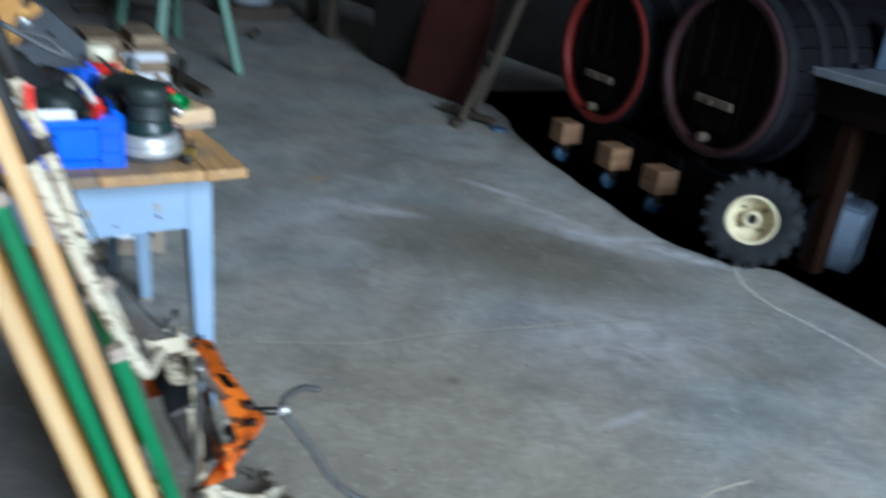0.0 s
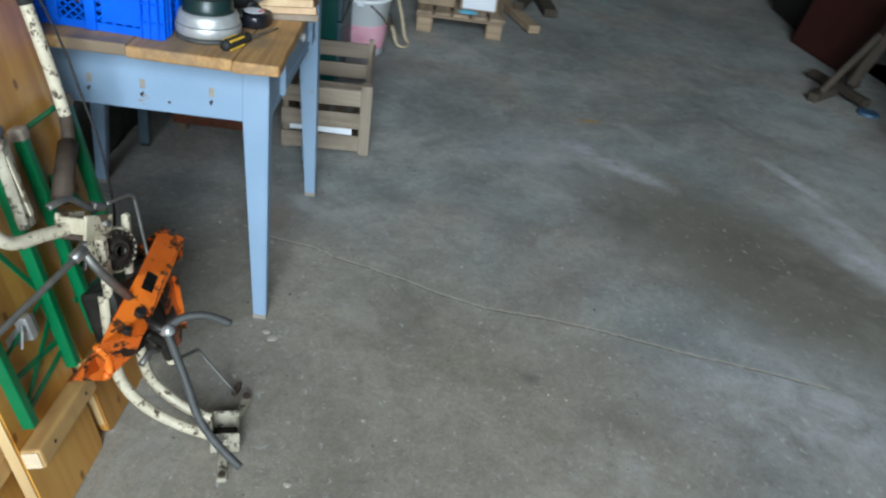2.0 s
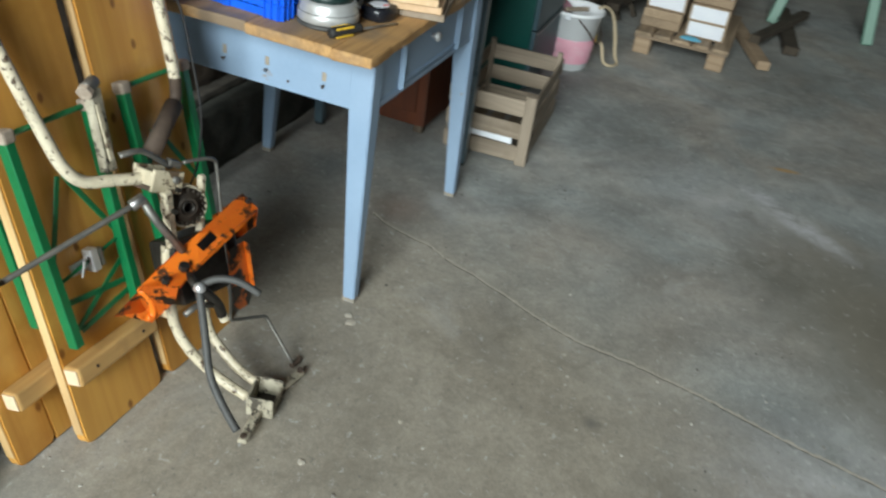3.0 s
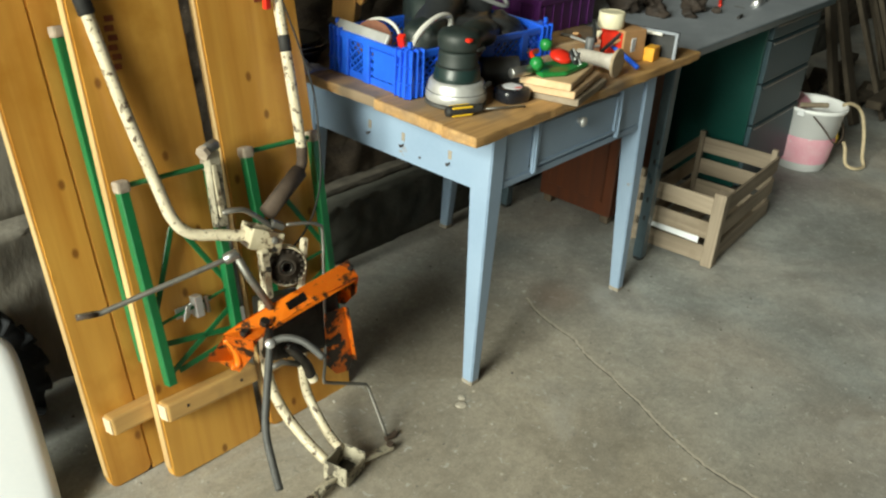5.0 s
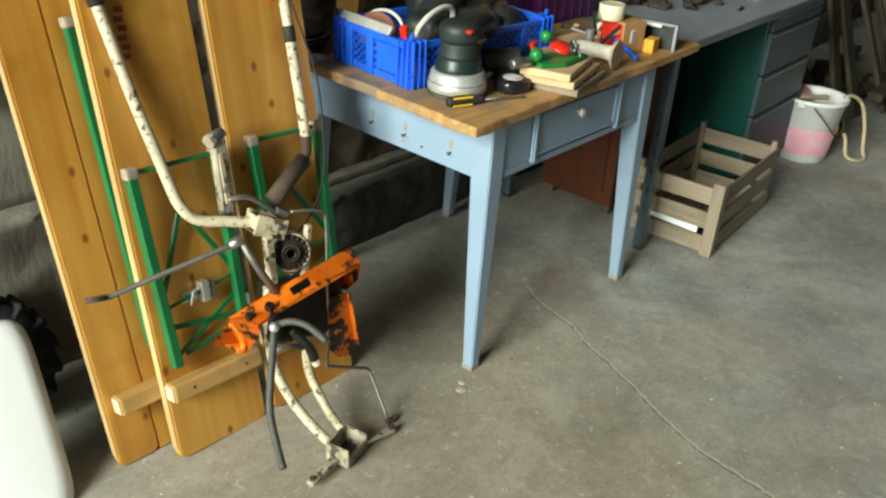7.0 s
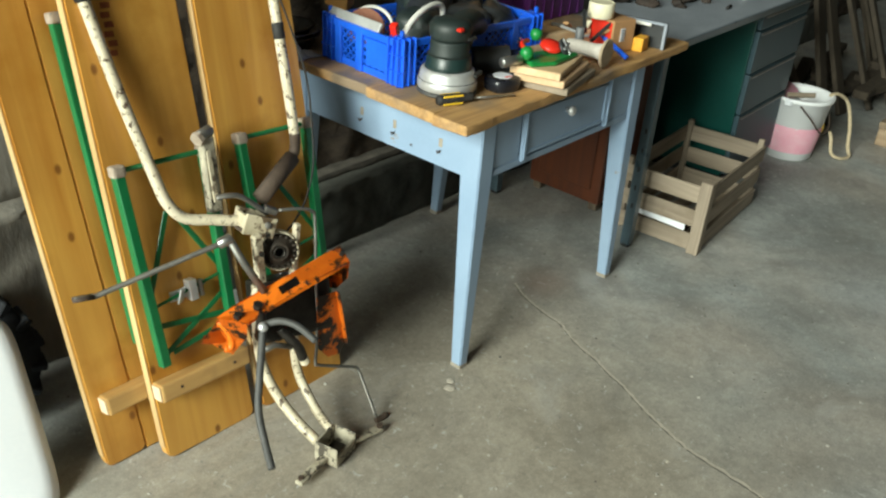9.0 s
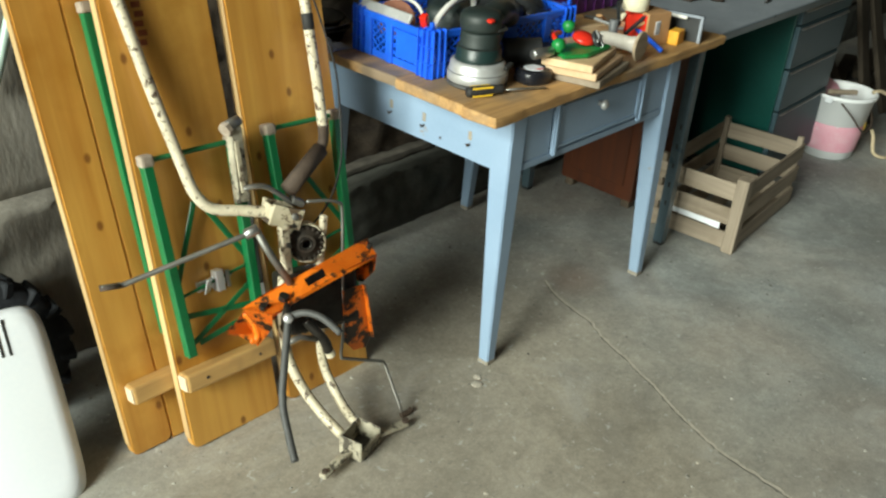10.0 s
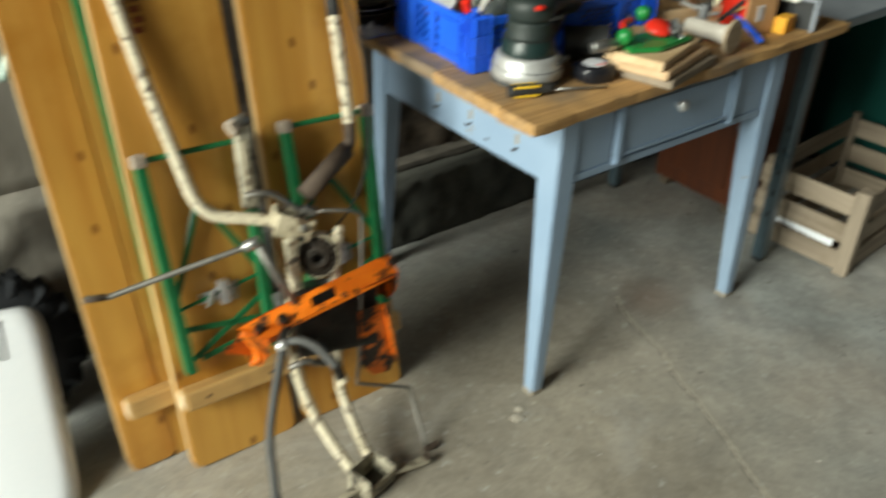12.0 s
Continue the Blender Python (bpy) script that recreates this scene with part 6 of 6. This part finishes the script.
# contents of the blue crate
z0 = TOP + 0.008
disc = tagged(part("sanding_disc", lathe([(0.0, -0.004), (0.047, -0.004), (0.049, 0.0), (0.047, 0.004), (0.0, 0.004)], 32, pose(0.035, 0.40, z0 + 0.080, 62, 0, -40)), SANDPAPER), "round brown sanding disc standing in the crate", "sanding disc")
tagged(part("white_ring", lathe([(0.048, -0.006), (0.055, -0.006), (0.055, 0.006), (0.048, 0.006)], 32, pose(0.052, 0.395, z0 + 0.078, 62, 0, -40), closed=True), CABLEWHITE, None, "", True), "white plastic ring behind the sanding disc", "ring")
tagged(part("aluminium_rail", block(-0.005, -0.045, -0.010, 0.005, 0.15, 0.014, 0.002, 1, pose(-0.010, 0.338, z0 + 0.108, 0, 30, -4.5)), ALU), "aluminium strip lying along the crate rim", "metal strip")
tagged(part("angle_grinder", tube([(0.12, 0.30, z0 + 0.07), (0.20, 0.35, z0 + 0.12), (0.29, 0.40, z0 + 0.16), (0.34, 0.42, z0 + 0.19)], 0.055, 18), DARKLUMP, None, "", True), "dark bulky power tool lying in the blue crate", "power tool")
tagged(part("power_drill", tube([(0.26, 0.26, z0 + 0.06), (0.30, 0.36, z0 + 0.09), (0.32, 0.46, z0 + 0.11)], 0.045, 16), DARKLUMP, None, "", True), "dark power drill lying in the blue crate", "drill")
tagged(part("white_cable", tube([(-0.006, 0.227, z0 + 0.090), (0.018, 0.232, z0 + 0.118), (0.066, 0.241, z0 + 0.142), (0.123, 0.251, z0 + 0.152), (0.161, 0.255, z0 + 0.142), (0.171, 0.260, z0 + 0.100)], 0.0075, 10), CABLEWHITE, None, "", True), "thick white cable looping out of the crate", "cable")
tagged(part("grey_cable", tube([(0.10, 0.42, z0 + 0.30), (0.18, 0.36, z0 + 0.25), (0.28, 0.28, z0 + 0.21), (0.33, 0.24, z0 + 0.17), (0.31, 0.22, z0 + 0.155), (0.24, 0.28, z0 + 0.19), (0.16, 0.38, z0 + 0.26), (0.14, 0.46, z0 + 0.29)], 0.006, 8), CABLEGREY, None, "", True), "looped grey power cable hanging over the tools", "cable")
for q, s in (((-0.010, 0.240, z0 + 0.116), 0.018), ((0.09, 0.215, z0 + 0.105), 0.014), ((0.105, 0.225, z0 + 0.100), 0.012)):
    tagged(part("red_bit_holder", block(-s * 0.5, -s * 0.5, -s, s * 0.5, s * 0.5, s, 0.004, 2, Matrix.Translation(q) @ pose(0, 0, 0, 0, -25, 20)), SIGNALRED), "small red plastic grip in the crate", "grip", "red grips in the crate")


def plane(m, label):
    root = thing("wood_plane", m, label, "wood plane", "wooden planes")
    part("body", block(-0.022, -0.032, -0.09, 0.022, 0.032, 0.11, 0.005, 2), HONEY, root)
    part("horn", tube([(0.0, -0.030, 0.075), (0.0, -0.065, 0.085), (0.0, -0.085, 0.115)], 0.015, 12), HONEY, root, "", True)
    part("wedge", block(-0.016, -0.055, -0.02, 0.016, -0.028, 0.03, 0.003, 1, pose(0, 0, 0, 18, 0, 0)), HONEY, root)
    return root


plane(pose(0.40, 0.36, z0 + 0.205, 38, 18, 35), "honey-coloured wooden block plane on the tools")
plane(pose(0.065, 0.53, z0 + 0.185, 12, -14, 20), "honey-coloured wooden plane at the back of the crate")
tagged(part("blue_bottle", lathe([(0.0, 0.0), (0.030, 0.0), (0.032, 0.006), (0.032, 0.15), (0.022, 0.175), (0.012, 0.185), (0.012, 0.205), (0.0, 0.206)], 24, pose(0.155, 0.505, z0 + 0.155, 10, 12, 0)), NAVY, None, "", True), "blue plastic bottle standing behind the tools", "bottle")


def tape_roll(x, y, z, r, h, mat, label, inner, core):
    root = thing("tape_roll", pose(x, y, z), label, "tape roll", "rolls of tape")
    part("tape", lathe([(inner, 0.0), (r - 0.002, 0.0), (r, 0.002), (r, h - 0.002), (r - 0.002, h), (inner, h)], 36, closed=True), mat, root, "", True)
    part("core", lathe([(0.0, h * 0.5), (inner - 0.0005, h * 0.5), (inner - 0.0005, h * 0.55), (0.0, h * 0.55)] if core is BLACK else [(0.0, h - 0.002), (inner - 0.0005, h - 0.002), (inner - 0.0005, h - 0.001), (0.0, h - 0.001)], 30), core, root)
    return root


tm = thing("tape_measure", pose(0.150, 0.030, TOP, 0, 0, -12), "black tape measure with a white label lying flat", "tape measure")
b = bmesh.new()
rings = [[b.verts.new((math.copysign(abs(math.cos(a)) ** 0.72, math.cos(a)) * u * 0.042, math.copysign(abs(math.sin(a)) ** 0.72, math.sin(a)) * u * 0.037, z)) for a in [2 * math.pi * k / 36 for k in range(36)]]
         for u, z in ((0.92, 0.0), (1.0, 0.004), (1.0, 0.024), (0.93, 0.030), (0.80, 0.032))]
for p, q in zip(rings, rings[1:]):
    for k in range(36):
        b.faces.new((p[k], p[(k + 1) % 36], q[(k + 1) % 36], q[k]))
b.faces.new(rings[-1])
b.faces.new(list(reversed(rings[0])))
part("case", b, GLOSSBLACK, tm, "", True)
part("label_disc", lathe([(0.0, 0.0), (0.024, 0.0), (0.023, 0.001), (0.0, 0.001)], 28, pose(0, 0, 0.0321)), PAPER, tm, "white paper label")
part("label_stripe", block(-0.004, -0.019, 0.0331, 0.014, -0.012, 0.0337, 0, 1), SIGNALRED, tm)
part("tape_hook", block(0.040, -0.008, 0.003, 0.046, 0.008, 0.014, 0.001, 1), STEEL, tm, "bent steel hook")
sd = thing("screwdriver", pose(-0.051, 0.050, TOP + 0.013, 0, 0, -21), "yellow and black screwdriver lying on the table edge", "screwdriver")
part("handle", lathe([(0.0, 0.0), (0.010, 0.001), (0.0125, 0.008), (0.0120, 0.060), (0.009, 0.080), (0.011, 0.088), (0.006, 0.092), (0.0, 0.092)], 12, pose(0, 0, 0, 0, 90, 0)), BLACK, sd, "", True)
for k in range(4):
    a = radians(45 + 90 * k)
    part("handle_stripe", block(0.012, 0.0122 * math.cos(a) - 0.0022, 0.0122 * math.sin(a) - 0.0022, 0.062, 0.0122 * math.cos(a) + 0.0022, 0.0122 * math.sin(a) + 0.0022, 0.001, 1), YELLOW, sd, "yellow handle stripe")
part("shaft", cylinder((0.09, 0, -0.003), (0.205, 0, -0.008), 0.0028, 10), STEEL, sd, "", True)
# offcuts with a green hand drill
for i, (x, y, t, w, d) in enumerate(((0.292, -0.030, 14, 0.205, 0.130), (0.276, -0.024, 16, 0.200, 0.128), (0.262, -0.016, 18, 0.195, 0.125))):
    z = TOP + 0.001 + 0.0195 * i
    tagged(part("board_offcut", block(-w / 2, -d / 2, 0, w / 2, d / 2, 0.0185, 0.002, 1, pose(x, y, z, 0, 0, t)), LIGHTBLOCK if i else CRATE), "light pine board offcut in a small stack", "board", "stacked board offcuts")
zt = TOP + 0.060
hd = thing("hand_drill", pose(0.255, -0.010, zt, 0, 0, 8), "green and red hand drill lying on board offcuts", "hand drill")
b = bmesh.new()
pts = ((-0.085, -0.012), (-0.03, -0.048), (0.085, -0.050), (0.060, 0.015), (-0.01, 0.042), (-0.06, 0.03))
b.faces.new([b.verts.new((x, y, 0.0)) for x, y in pts])
r = bmesh.ops.extrude_face_region(b, geom=b.faces[:])
bmesh.ops.translate(b, vec=(0, 0, 0.010), verts=[v for v in r["geom"] if isinstance(v, bmesh.types.BMVert)])
bmesh.ops.recalc_face_normals(b, faces=b.faces)
bmesh.ops.bevel(b, geom=b.edges[:], offset=0.003, segments=2, affect="EDGES")
part("frame", b, TOYGREEN, hd, "flat green frame")
part("knob", lathe([(0.0, 0.0), (0.010, 0.002), (0.017, 0.014), (0.015, 0.026), (0.008, 0.032), (0.0, 0.033)], 20, pose(-0.072, 0.012, 0.010)), TOYGREEN, hd, "green knob", True)
part("knob", lathe([(0.0, 0.0), (0.010, 0.002), (0.016, 0.014), (0.014, 0.026), (0.0, 0.031)], 20, pose(0.046, 0.052, 0.026)), TOYGREEN, hd, "green knob", True)
part("gear_wheel", lathe([(0.0, 0.0), (0.026, 0.0), (0.029, 0.004), (0.025, 0.011), (0.012, 0.016), (0.0, 0.017)], 28, pose(0.036, 0.004, 0.020, 16, -8, 0)), SIGNALRED, hd, "red gear wheel", True)
pin = part("pinion", lathe([(0.0, 0.0), (0.020, 0.0), (0.022, 0.003), (0.022, 0.007), (0.018, 0.009), (0.0, 0.009)], 20, pose(0.052, -0.022, 0.022, 58, 10, 0)), DARKLUMP, hd, "dark pinion", True)
for turn in (20, 110):
    part("spoke", block(-0.021, -0.003, 0.009, 0.021, 0.003, 0.013, 0.001, 1, pose(0.052, -0.022, 0.022, 58, 10, 0) @ pose(0, 0, 0, 0, 0, turn)), ZINC, pin, "bright steel spoke")
part("crank", tube([(-0.04, 0.03, 0.02), (-0.02, 0.055, 0.032), (0.02, 0.06, 0.03)], 0.006, 8), SIGNALRED, hd, "", True)
part("chuck", cylinder((-0.14, 0.04, 0.012), (-0.085, 0.02, 0.014), 0.012, 14, 0.002), STEEL, hd, "", True)
for q in ((0.245, 0.075, 0.015), (0.27, 0.10, 0.018), (0.225, 0.05, 0.012), (0.285, 0.075, 0.012)):
    tagged(part("drill_chuck", cylinder((q[0], q[1], TOP + q[2]), (q[0] + 0.04, q[1] + 0.03, TOP + q[2] + 0.01), 0.014, 14, 0.003), DARKLUMP), "dark steel drill chuck between the tools", "chuck", "loose chucks on the table")
SPOOLWOOD = wood("grey_spool_wood", (0.42, 0.33, 0.23), (0.32, 0.24, 0.16), "X", 0.7, 2.0, 0.1)
SPOOLPALE = surface("pale_turned_wood", (0.52, 0.48, 0.42), (0.62, 0.58, 0.52), 20, 0.7)
sp = thing("wooden_spool", pose(0.452, -0.018, TOP + 0.042, 0, 0, 0), "pale wooden spool lying on its side", "spool")
ax = Vector((0.12, -0.95, 0.0)).normalized()
part("flange", cylinder(ax * 0.035, ax * 0.043, 0.038, 30, 0.002), SPOOLWOOD, sp, "round wooden flange")
part("core", lathe([(0.0, -0.075), (0.016, -0.075), (0.019, -0.060), (0.019, 0.010), (0.024, 0.030), (0.024, 0.035), (0.0, 0.035)], 26, between((0, 0, 0), tuple(ax))), SPOOLPALE, sp, "", True)
# box with tape roll, card frame, pen
bx = thing("cardboard_box", pose(0.575, 0.005, TOP, 0, 0, -14), "small brown cardboard box with a red side and barcode label", "box")
part("box", block(0.0, 0.0, 0.0, 0.085, 0.095, 0.088, 0.003, 2), CARDBOX, bx)
part("red_panel", block(-0.0015, 0.006, 0.006, 0.0, 0.088, 0.082, 0, 1), SIGNALRED, bx, "printed red side")
part("barcode_label", block(0.030, -0.0015, 0.030, 0.046, 0.0, 0.066, 0, 1), PAPER, bx, "white label with dark bars")
for k in range(5):
    part("label_bar", block(0.032, -0.0025, 0.033 + 0.0065 * k, 0.044, -0.0014, 0.036 + 0.0065 * k, 0), BLACK, bx)
tape_roll(0.590, 0.062, TOP + 0.089, 0.036, 0.042, CREAMTAPE, "roll of cream masking tape on a cardboard box", 0.030, CREAMTAPE)
fr = thing("tool_case", pose(0.700, 0.082, TOP, 0, 0, -80), "thin card-and-plastic packaging standing on edge", "packaging")
part("back_card", block(0.0, 0.0, 0.0, 0.165, 0.004, 0.076, 0.001, 1), DARKLUMP, fr)
for q in ((0.0, -0.010, 0.0, 0.009, 0.0, 0.076), (0.156, -0.010, 0.0, 0.165, 0.0, 0.076), (0.009, -0.010, 0.068, 0.156, 0.0, 0.076)):
    part("rim", block(*q, 0.002, 1), MILKY, fr, "pale plastic rim")
part("bracket", tube([(0.05, -0.008, 0.012), (0.05, -0.012, 0.055), (0.062, -0.012, 0.066), (0.12, -0.012, 0.066)], 0.005, 8), CABLEWHITE, fr, "white plastic bracket", True)
part("pale_print", block(0.02, -0.002, 0.058, 0.055, 0.0, 0.072, 0.0), PAPER, fr)
tagged(part("black_drill_body", tube([(0.165, 0.150, TOP + 0.036), (0.215, 0.105, TOP + 0.040), (0.235, 0.085, TOP + 0.042)], 0.034, 18), DARKLUMP, None, "", True), "black drill body lying between the tools", "drill")
AMBERCARD = surface("amber_card", (0.80, 0.30, 0.03), (0.86, 0.48, 0.05), 25, 0.5)
tagged(part("yellow_carton", block(0.0, 0.0, 0.0, 0.05, 0.03, 0.038, 0.002, 1, pose(0.655, -0.052, TOP, 0, 0, 10)), AMBERCARD), "small amber-yellow carton on the table", "carton")
pen = thing("blue_pen", pose(0.548, -0.066, TOP + 0.012, 0, -12, 66), "blue marker pen leaning on the tools", "pen")
part("barrel", cylinder((0, 0, 0), (0.12, 0, 0), 0.0065, 14, 0.001), BLUEPL, pen, "", True)
part("cap", cylinder((0.10, 0, 0), (0.15, 0, 0), 0.0075, 14, 0.001), BLUEPL, pen, "", True)
for i in range(9):
    q = Vector((0.49 + rng.uniform(0, 0.10), 0.04 + rng.uniform(0, 0.10), TOP + 0.02 + 0.05 * rng.random()))
    d = Vector((rng.uniform(-1, 1), rng.uniform(-1, 1), rng.uniform(0.0, 0.8))).normalized() * rng.uniform(0.04, 0.08)
    tagged(part("hand_tool", beam(q, q + d, rng.uniform(0.008, 0.02), 0.008, 0.002, (0.3, 0.2, 1)), (STEEL, ZINC, CARDBOX, DARKLUMP, CREAMTAPE)[i % 5]), "small loose hand tool in a heap", "hand tool", "heap of small tools")
tagged(part("grey_post", cylinder((0.475, 0.045, TOP), (0.475, 0.045, TOP + 0.085), 0.012, 14, 0.002), CABLEGREY, None, "", True), "short grey plastic tube standing on end", "tube")
tagged(part("pine_strip", block(-0.13, -0.01, 0.0, 0.13, 0.01, 0.05, 0.002, 1, pose(0.48, 0.135, TOP, 0, 0, -14)), LIGHTBLOCK), "light pine strip standing on edge", "board")
tagged(part("pine_strip", block(-0.10, -0.01, 0.0, 0.10, 0.01, 0.035, 0.002, 1, pose(0.40, 0.12, TOP, 0, 0, -32)), LIGHTBLOCK), "short pine strip behind the hand drill", "board")

# ---- things on the desk ----
DT = 0.763
DULLGREASE = surface("dull_oily_iron", (0.022, 0.016, 0.013), (0.050, 0.036, 0.028), 25, 0.8, 0.0, 0.3)
pc = thing("purple_crate", pose(0.600, 0.342, TOP + 0.001), "dark purple plastic crate at the back of the table", "crate")
W, D, H = 0.30, 0.30, 0.105
for q in ((0, 0, 0, W, 0.006, H), (0, D - 0.006, 0, W, D, H), (0, 0.006, 0, 0.006, D - 0.006, H), (W - 0.006, 0.006, 0, W, D - 0.006, H), (0.006, 0.006, 0, W - 0.006, D - 0.006, 0.006)):
    part("side", block(*q, 0.002, 1), PURPLE, pc)
for q in ((-0.006, -0.006, H - 0.018, W + 0.006, 0.0, H), (-0.006, 0.0, H - 0.018, 0.0, D, H)):
    part("rim", block(*q, 0.002, 1), PURPLE, pc)
for k in range(6):
    part("rib", block(-0.004, 0.02 + 0.046 * k, 0.0, 0.0, 0.026 + 0.046 * k, H - 0.018, 0.001, 1), PURPLE, pc)
    part("rib", block(0.02 + 0.048 * k, -0.004, 0.0, 0.026 + 0.048 * k, 0.0, H - 0.018, 0.001, 1), PURPLE, pc)
PALETUB = surface("pale_grey_plastic", (0.50, 0.53, 0.56), (0.58, 0.61, 0.64), 5, 0.4, bump=0.02)
tagged(part("grey_tub", lathe([(0.0, 0.0), (0.12, 0.0), (0.13, 0.01), (0.15, 0.11), (0.158, 0.115), (0.158, 0.125), (0.147, 0.122), (0.122, 0.015), (0.0, 0.012)], 36, pose(0.770, 0.500, TOP + H + 0.002)), PALETUB, None, "", True), "pale grey plastic tub on the purple crate", "tub")
for i, (x, y, z, sx, sy, sz, turn) in enumerate(((0.12, 0.30, 0.075, 0.07, 0.05, 0.055, 30), (0.24, 0.27, 0.07, 0.08, 0.05, 0.05, -20), (0.34, 0.25, 0.065, 0.06, 0.05, 0.05, 15), (0.22, 0.40, 0.10, 0.09, 0.06, 0.075, 60), (0.34, 0.38, 0.10, 0.07, 0.06, 0.07, -35))):
    b = bmesh.new()
    bmesh.ops.create_icosphere(b, subdivisions=3, radius=1.0)
    for v in b.verts:
        q = max(abs(v.co.x), abs(v.co.y), abs(v.co.z))
        v.co = v.co.lerp(v.co / q, 0.55) * (1 + 0.18 * noise.noise(v.co * 2.3 + Vector((i * 3, 0, 0))))
        v.co = Vector((v.co.x * sx, v.co.y * sy, v.co.z * sz))
    b.transform(pose(x, y, TOP + 0.012 + z, 12 * (i % 3), -10 * (i % 2), turn))
    tagged(part("power_tool", b, DARKLUMP if i % 3 else GRIPGREEN, None, "", True), "dark power tool body packed in the blue crate", "power tool", "tools in the blue crate")
lay(first, on_table)
for i, (x, y, s) in enumerate(((1.41, 0.23, 0.026), (1.33, 0.31, 0.034), (1.52, 0.27, 0.042), (1.29, 0.43, 0.060), (1.44, 0.40, 0.034), (1.57, 0.20, 0.016))):
    b = bmesh.new()
    bmesh.ops.create_icosphere(b, subdivisions=3, radius=s)
    for v in b.verts:
        v.co *= 1 + 0.9 * noise.noise(v.co * 38 + Vector((i, 0, 0)))
        v.co.z = max(0.0, v.co.z * 0.75 + s * 0.45)
    b.transform(Matrix.Translation((x, y, DT)))
    tagged(part("engine_part", b, DULLGREASE, None, "", True), "dark greasy engine part lying on the desk", "engine part", "greasy parts on the desk")
for i, (a, c, mat) in enumerate((((1.57, 0.30, 0.006), (1.85, 0.40, 0.008), CREAMTAPE), ((1.68, 0.24, 0.006), (1.94, 0.36, 0.008), SIGNALRED), ((1.82, 0.16, 0.006), (1.96, 0.19, 0.01), ZINC), ((1.54, 0.10, 0.005), (1.59, 0.11, 0.006), BLACK))):
    tagged(part("desk_tool", cylinder((a[0], a[1], DT + a[2]), (c[0], c[1], DT + c[2]), 0.006 if mat is not ZINC else 0.016, 12, 0.001), mat, None, "", True), "small tool lying on the grey desk", "hand tool", "small tools on the desk")

# crumbs of plaster on the floor
for i, (x, y, s) in enumerate(((-0.044, -0.046, 0.006), (-0.112, -0.062, 0.016), (-0.610, -0.202, 0.010), (-0.088, -0.040, 0.011), (0.071, -0.625, 0.006), (-0.386, -0.339, 0.006), (-0.235, -0.299, 0.005), (-0.778, -0.319, 0.007))):
    b = bmesh.new()
    bmesh.ops.create_icosphere(b, subdivisions=1, radius=s)
    for v in b.verts:
        v.co *= 1 + 0.5 * noise.noise(v.co * 70 + Vector((i * 3, 0, 0)))
        v.co.z *= 0.16
    b.transform(Matrix.Translation((x, y, s * 0.16)))
    tagged(part("plaster_crumb", b, DUST), "small pale crumb lying on the concrete", "crumb", "crumbs on the floor")

# grit and flakes strewn over the floor
GRIT = bpy.data.materials.new("pale_and_dark_grit")
GRIT.use_nodes = True
gn, gl = GRIT.node_tree.nodes, GRIT.node_tree.links
geo, gr = gn.new("ShaderNodeNewGeometry"), gn.new("ShaderNodeValToRGB")
gr.color_ramp.elements[0].position, gr.color_ramp.elements[1].position = 0.25, 0.8
gr.color_ramp.elements[0].color, gr.color_ramp.elements[1].color = (0.10, 0.09, 0.08, 1), (0.42, 0.40, 0.355, 1)
gl.new(geo.outputs["Random Per Island"], gr.inputs[0])
gl.new(gr.outputs[0], gn["Principled BSDF"].inputs["Base Color"])
gn["Principled BSDF"].inputs["Roughness"].default_value = 0.9
grit_rng = random.Random(11)
verts, faces = [], []
for i in range(1000):
    near = i % 3
    x = grit_rng.uniform(-1.0, 1.1) if near else grit_rng.uniform(-1.2, 3.0)
    y = grit_rng.uniform(-1.4, 0.75) if near else grit_rng.uniform(-2.2, 0.75)
    size = 0.0012 + 0.0042 * grit_rng.random() ** 3
    n, turn, squash = grit_rng.choice((4, 5, 6)), grit_rng.uniform(0, 6.28), grit_rng.uniform(0.45, 1.0)
    k = len(verts)
    for ring, z in ((1.0, 0.0003), (0.7, 0.0003 + size * 0.45)):
        for j in range(n):
            a = 6.283 * j / n
            px, py = size * ring * math.cos(a), size * ring * squash * math.sin(a)
            verts.append((x + px * math.cos(turn) - py * math.sin(turn), y + px * math.sin(turn) + py * math.cos(turn), z))
    faces.append([k + n + j for j in range(n)])
    faces += [[k + j, k + (j + 1) % n, k + n + (j + 1) % n, k + n + j] for j in range(n)]
me = bpy.data.meshes.new("floor_grit")
me.from_pydata(verts, [], faces)
me.materials.append(GRIT)
tagged(new("floor_grit", me), "fine pale and dark grit strewn over the concrete", "grit", "", "stuff")
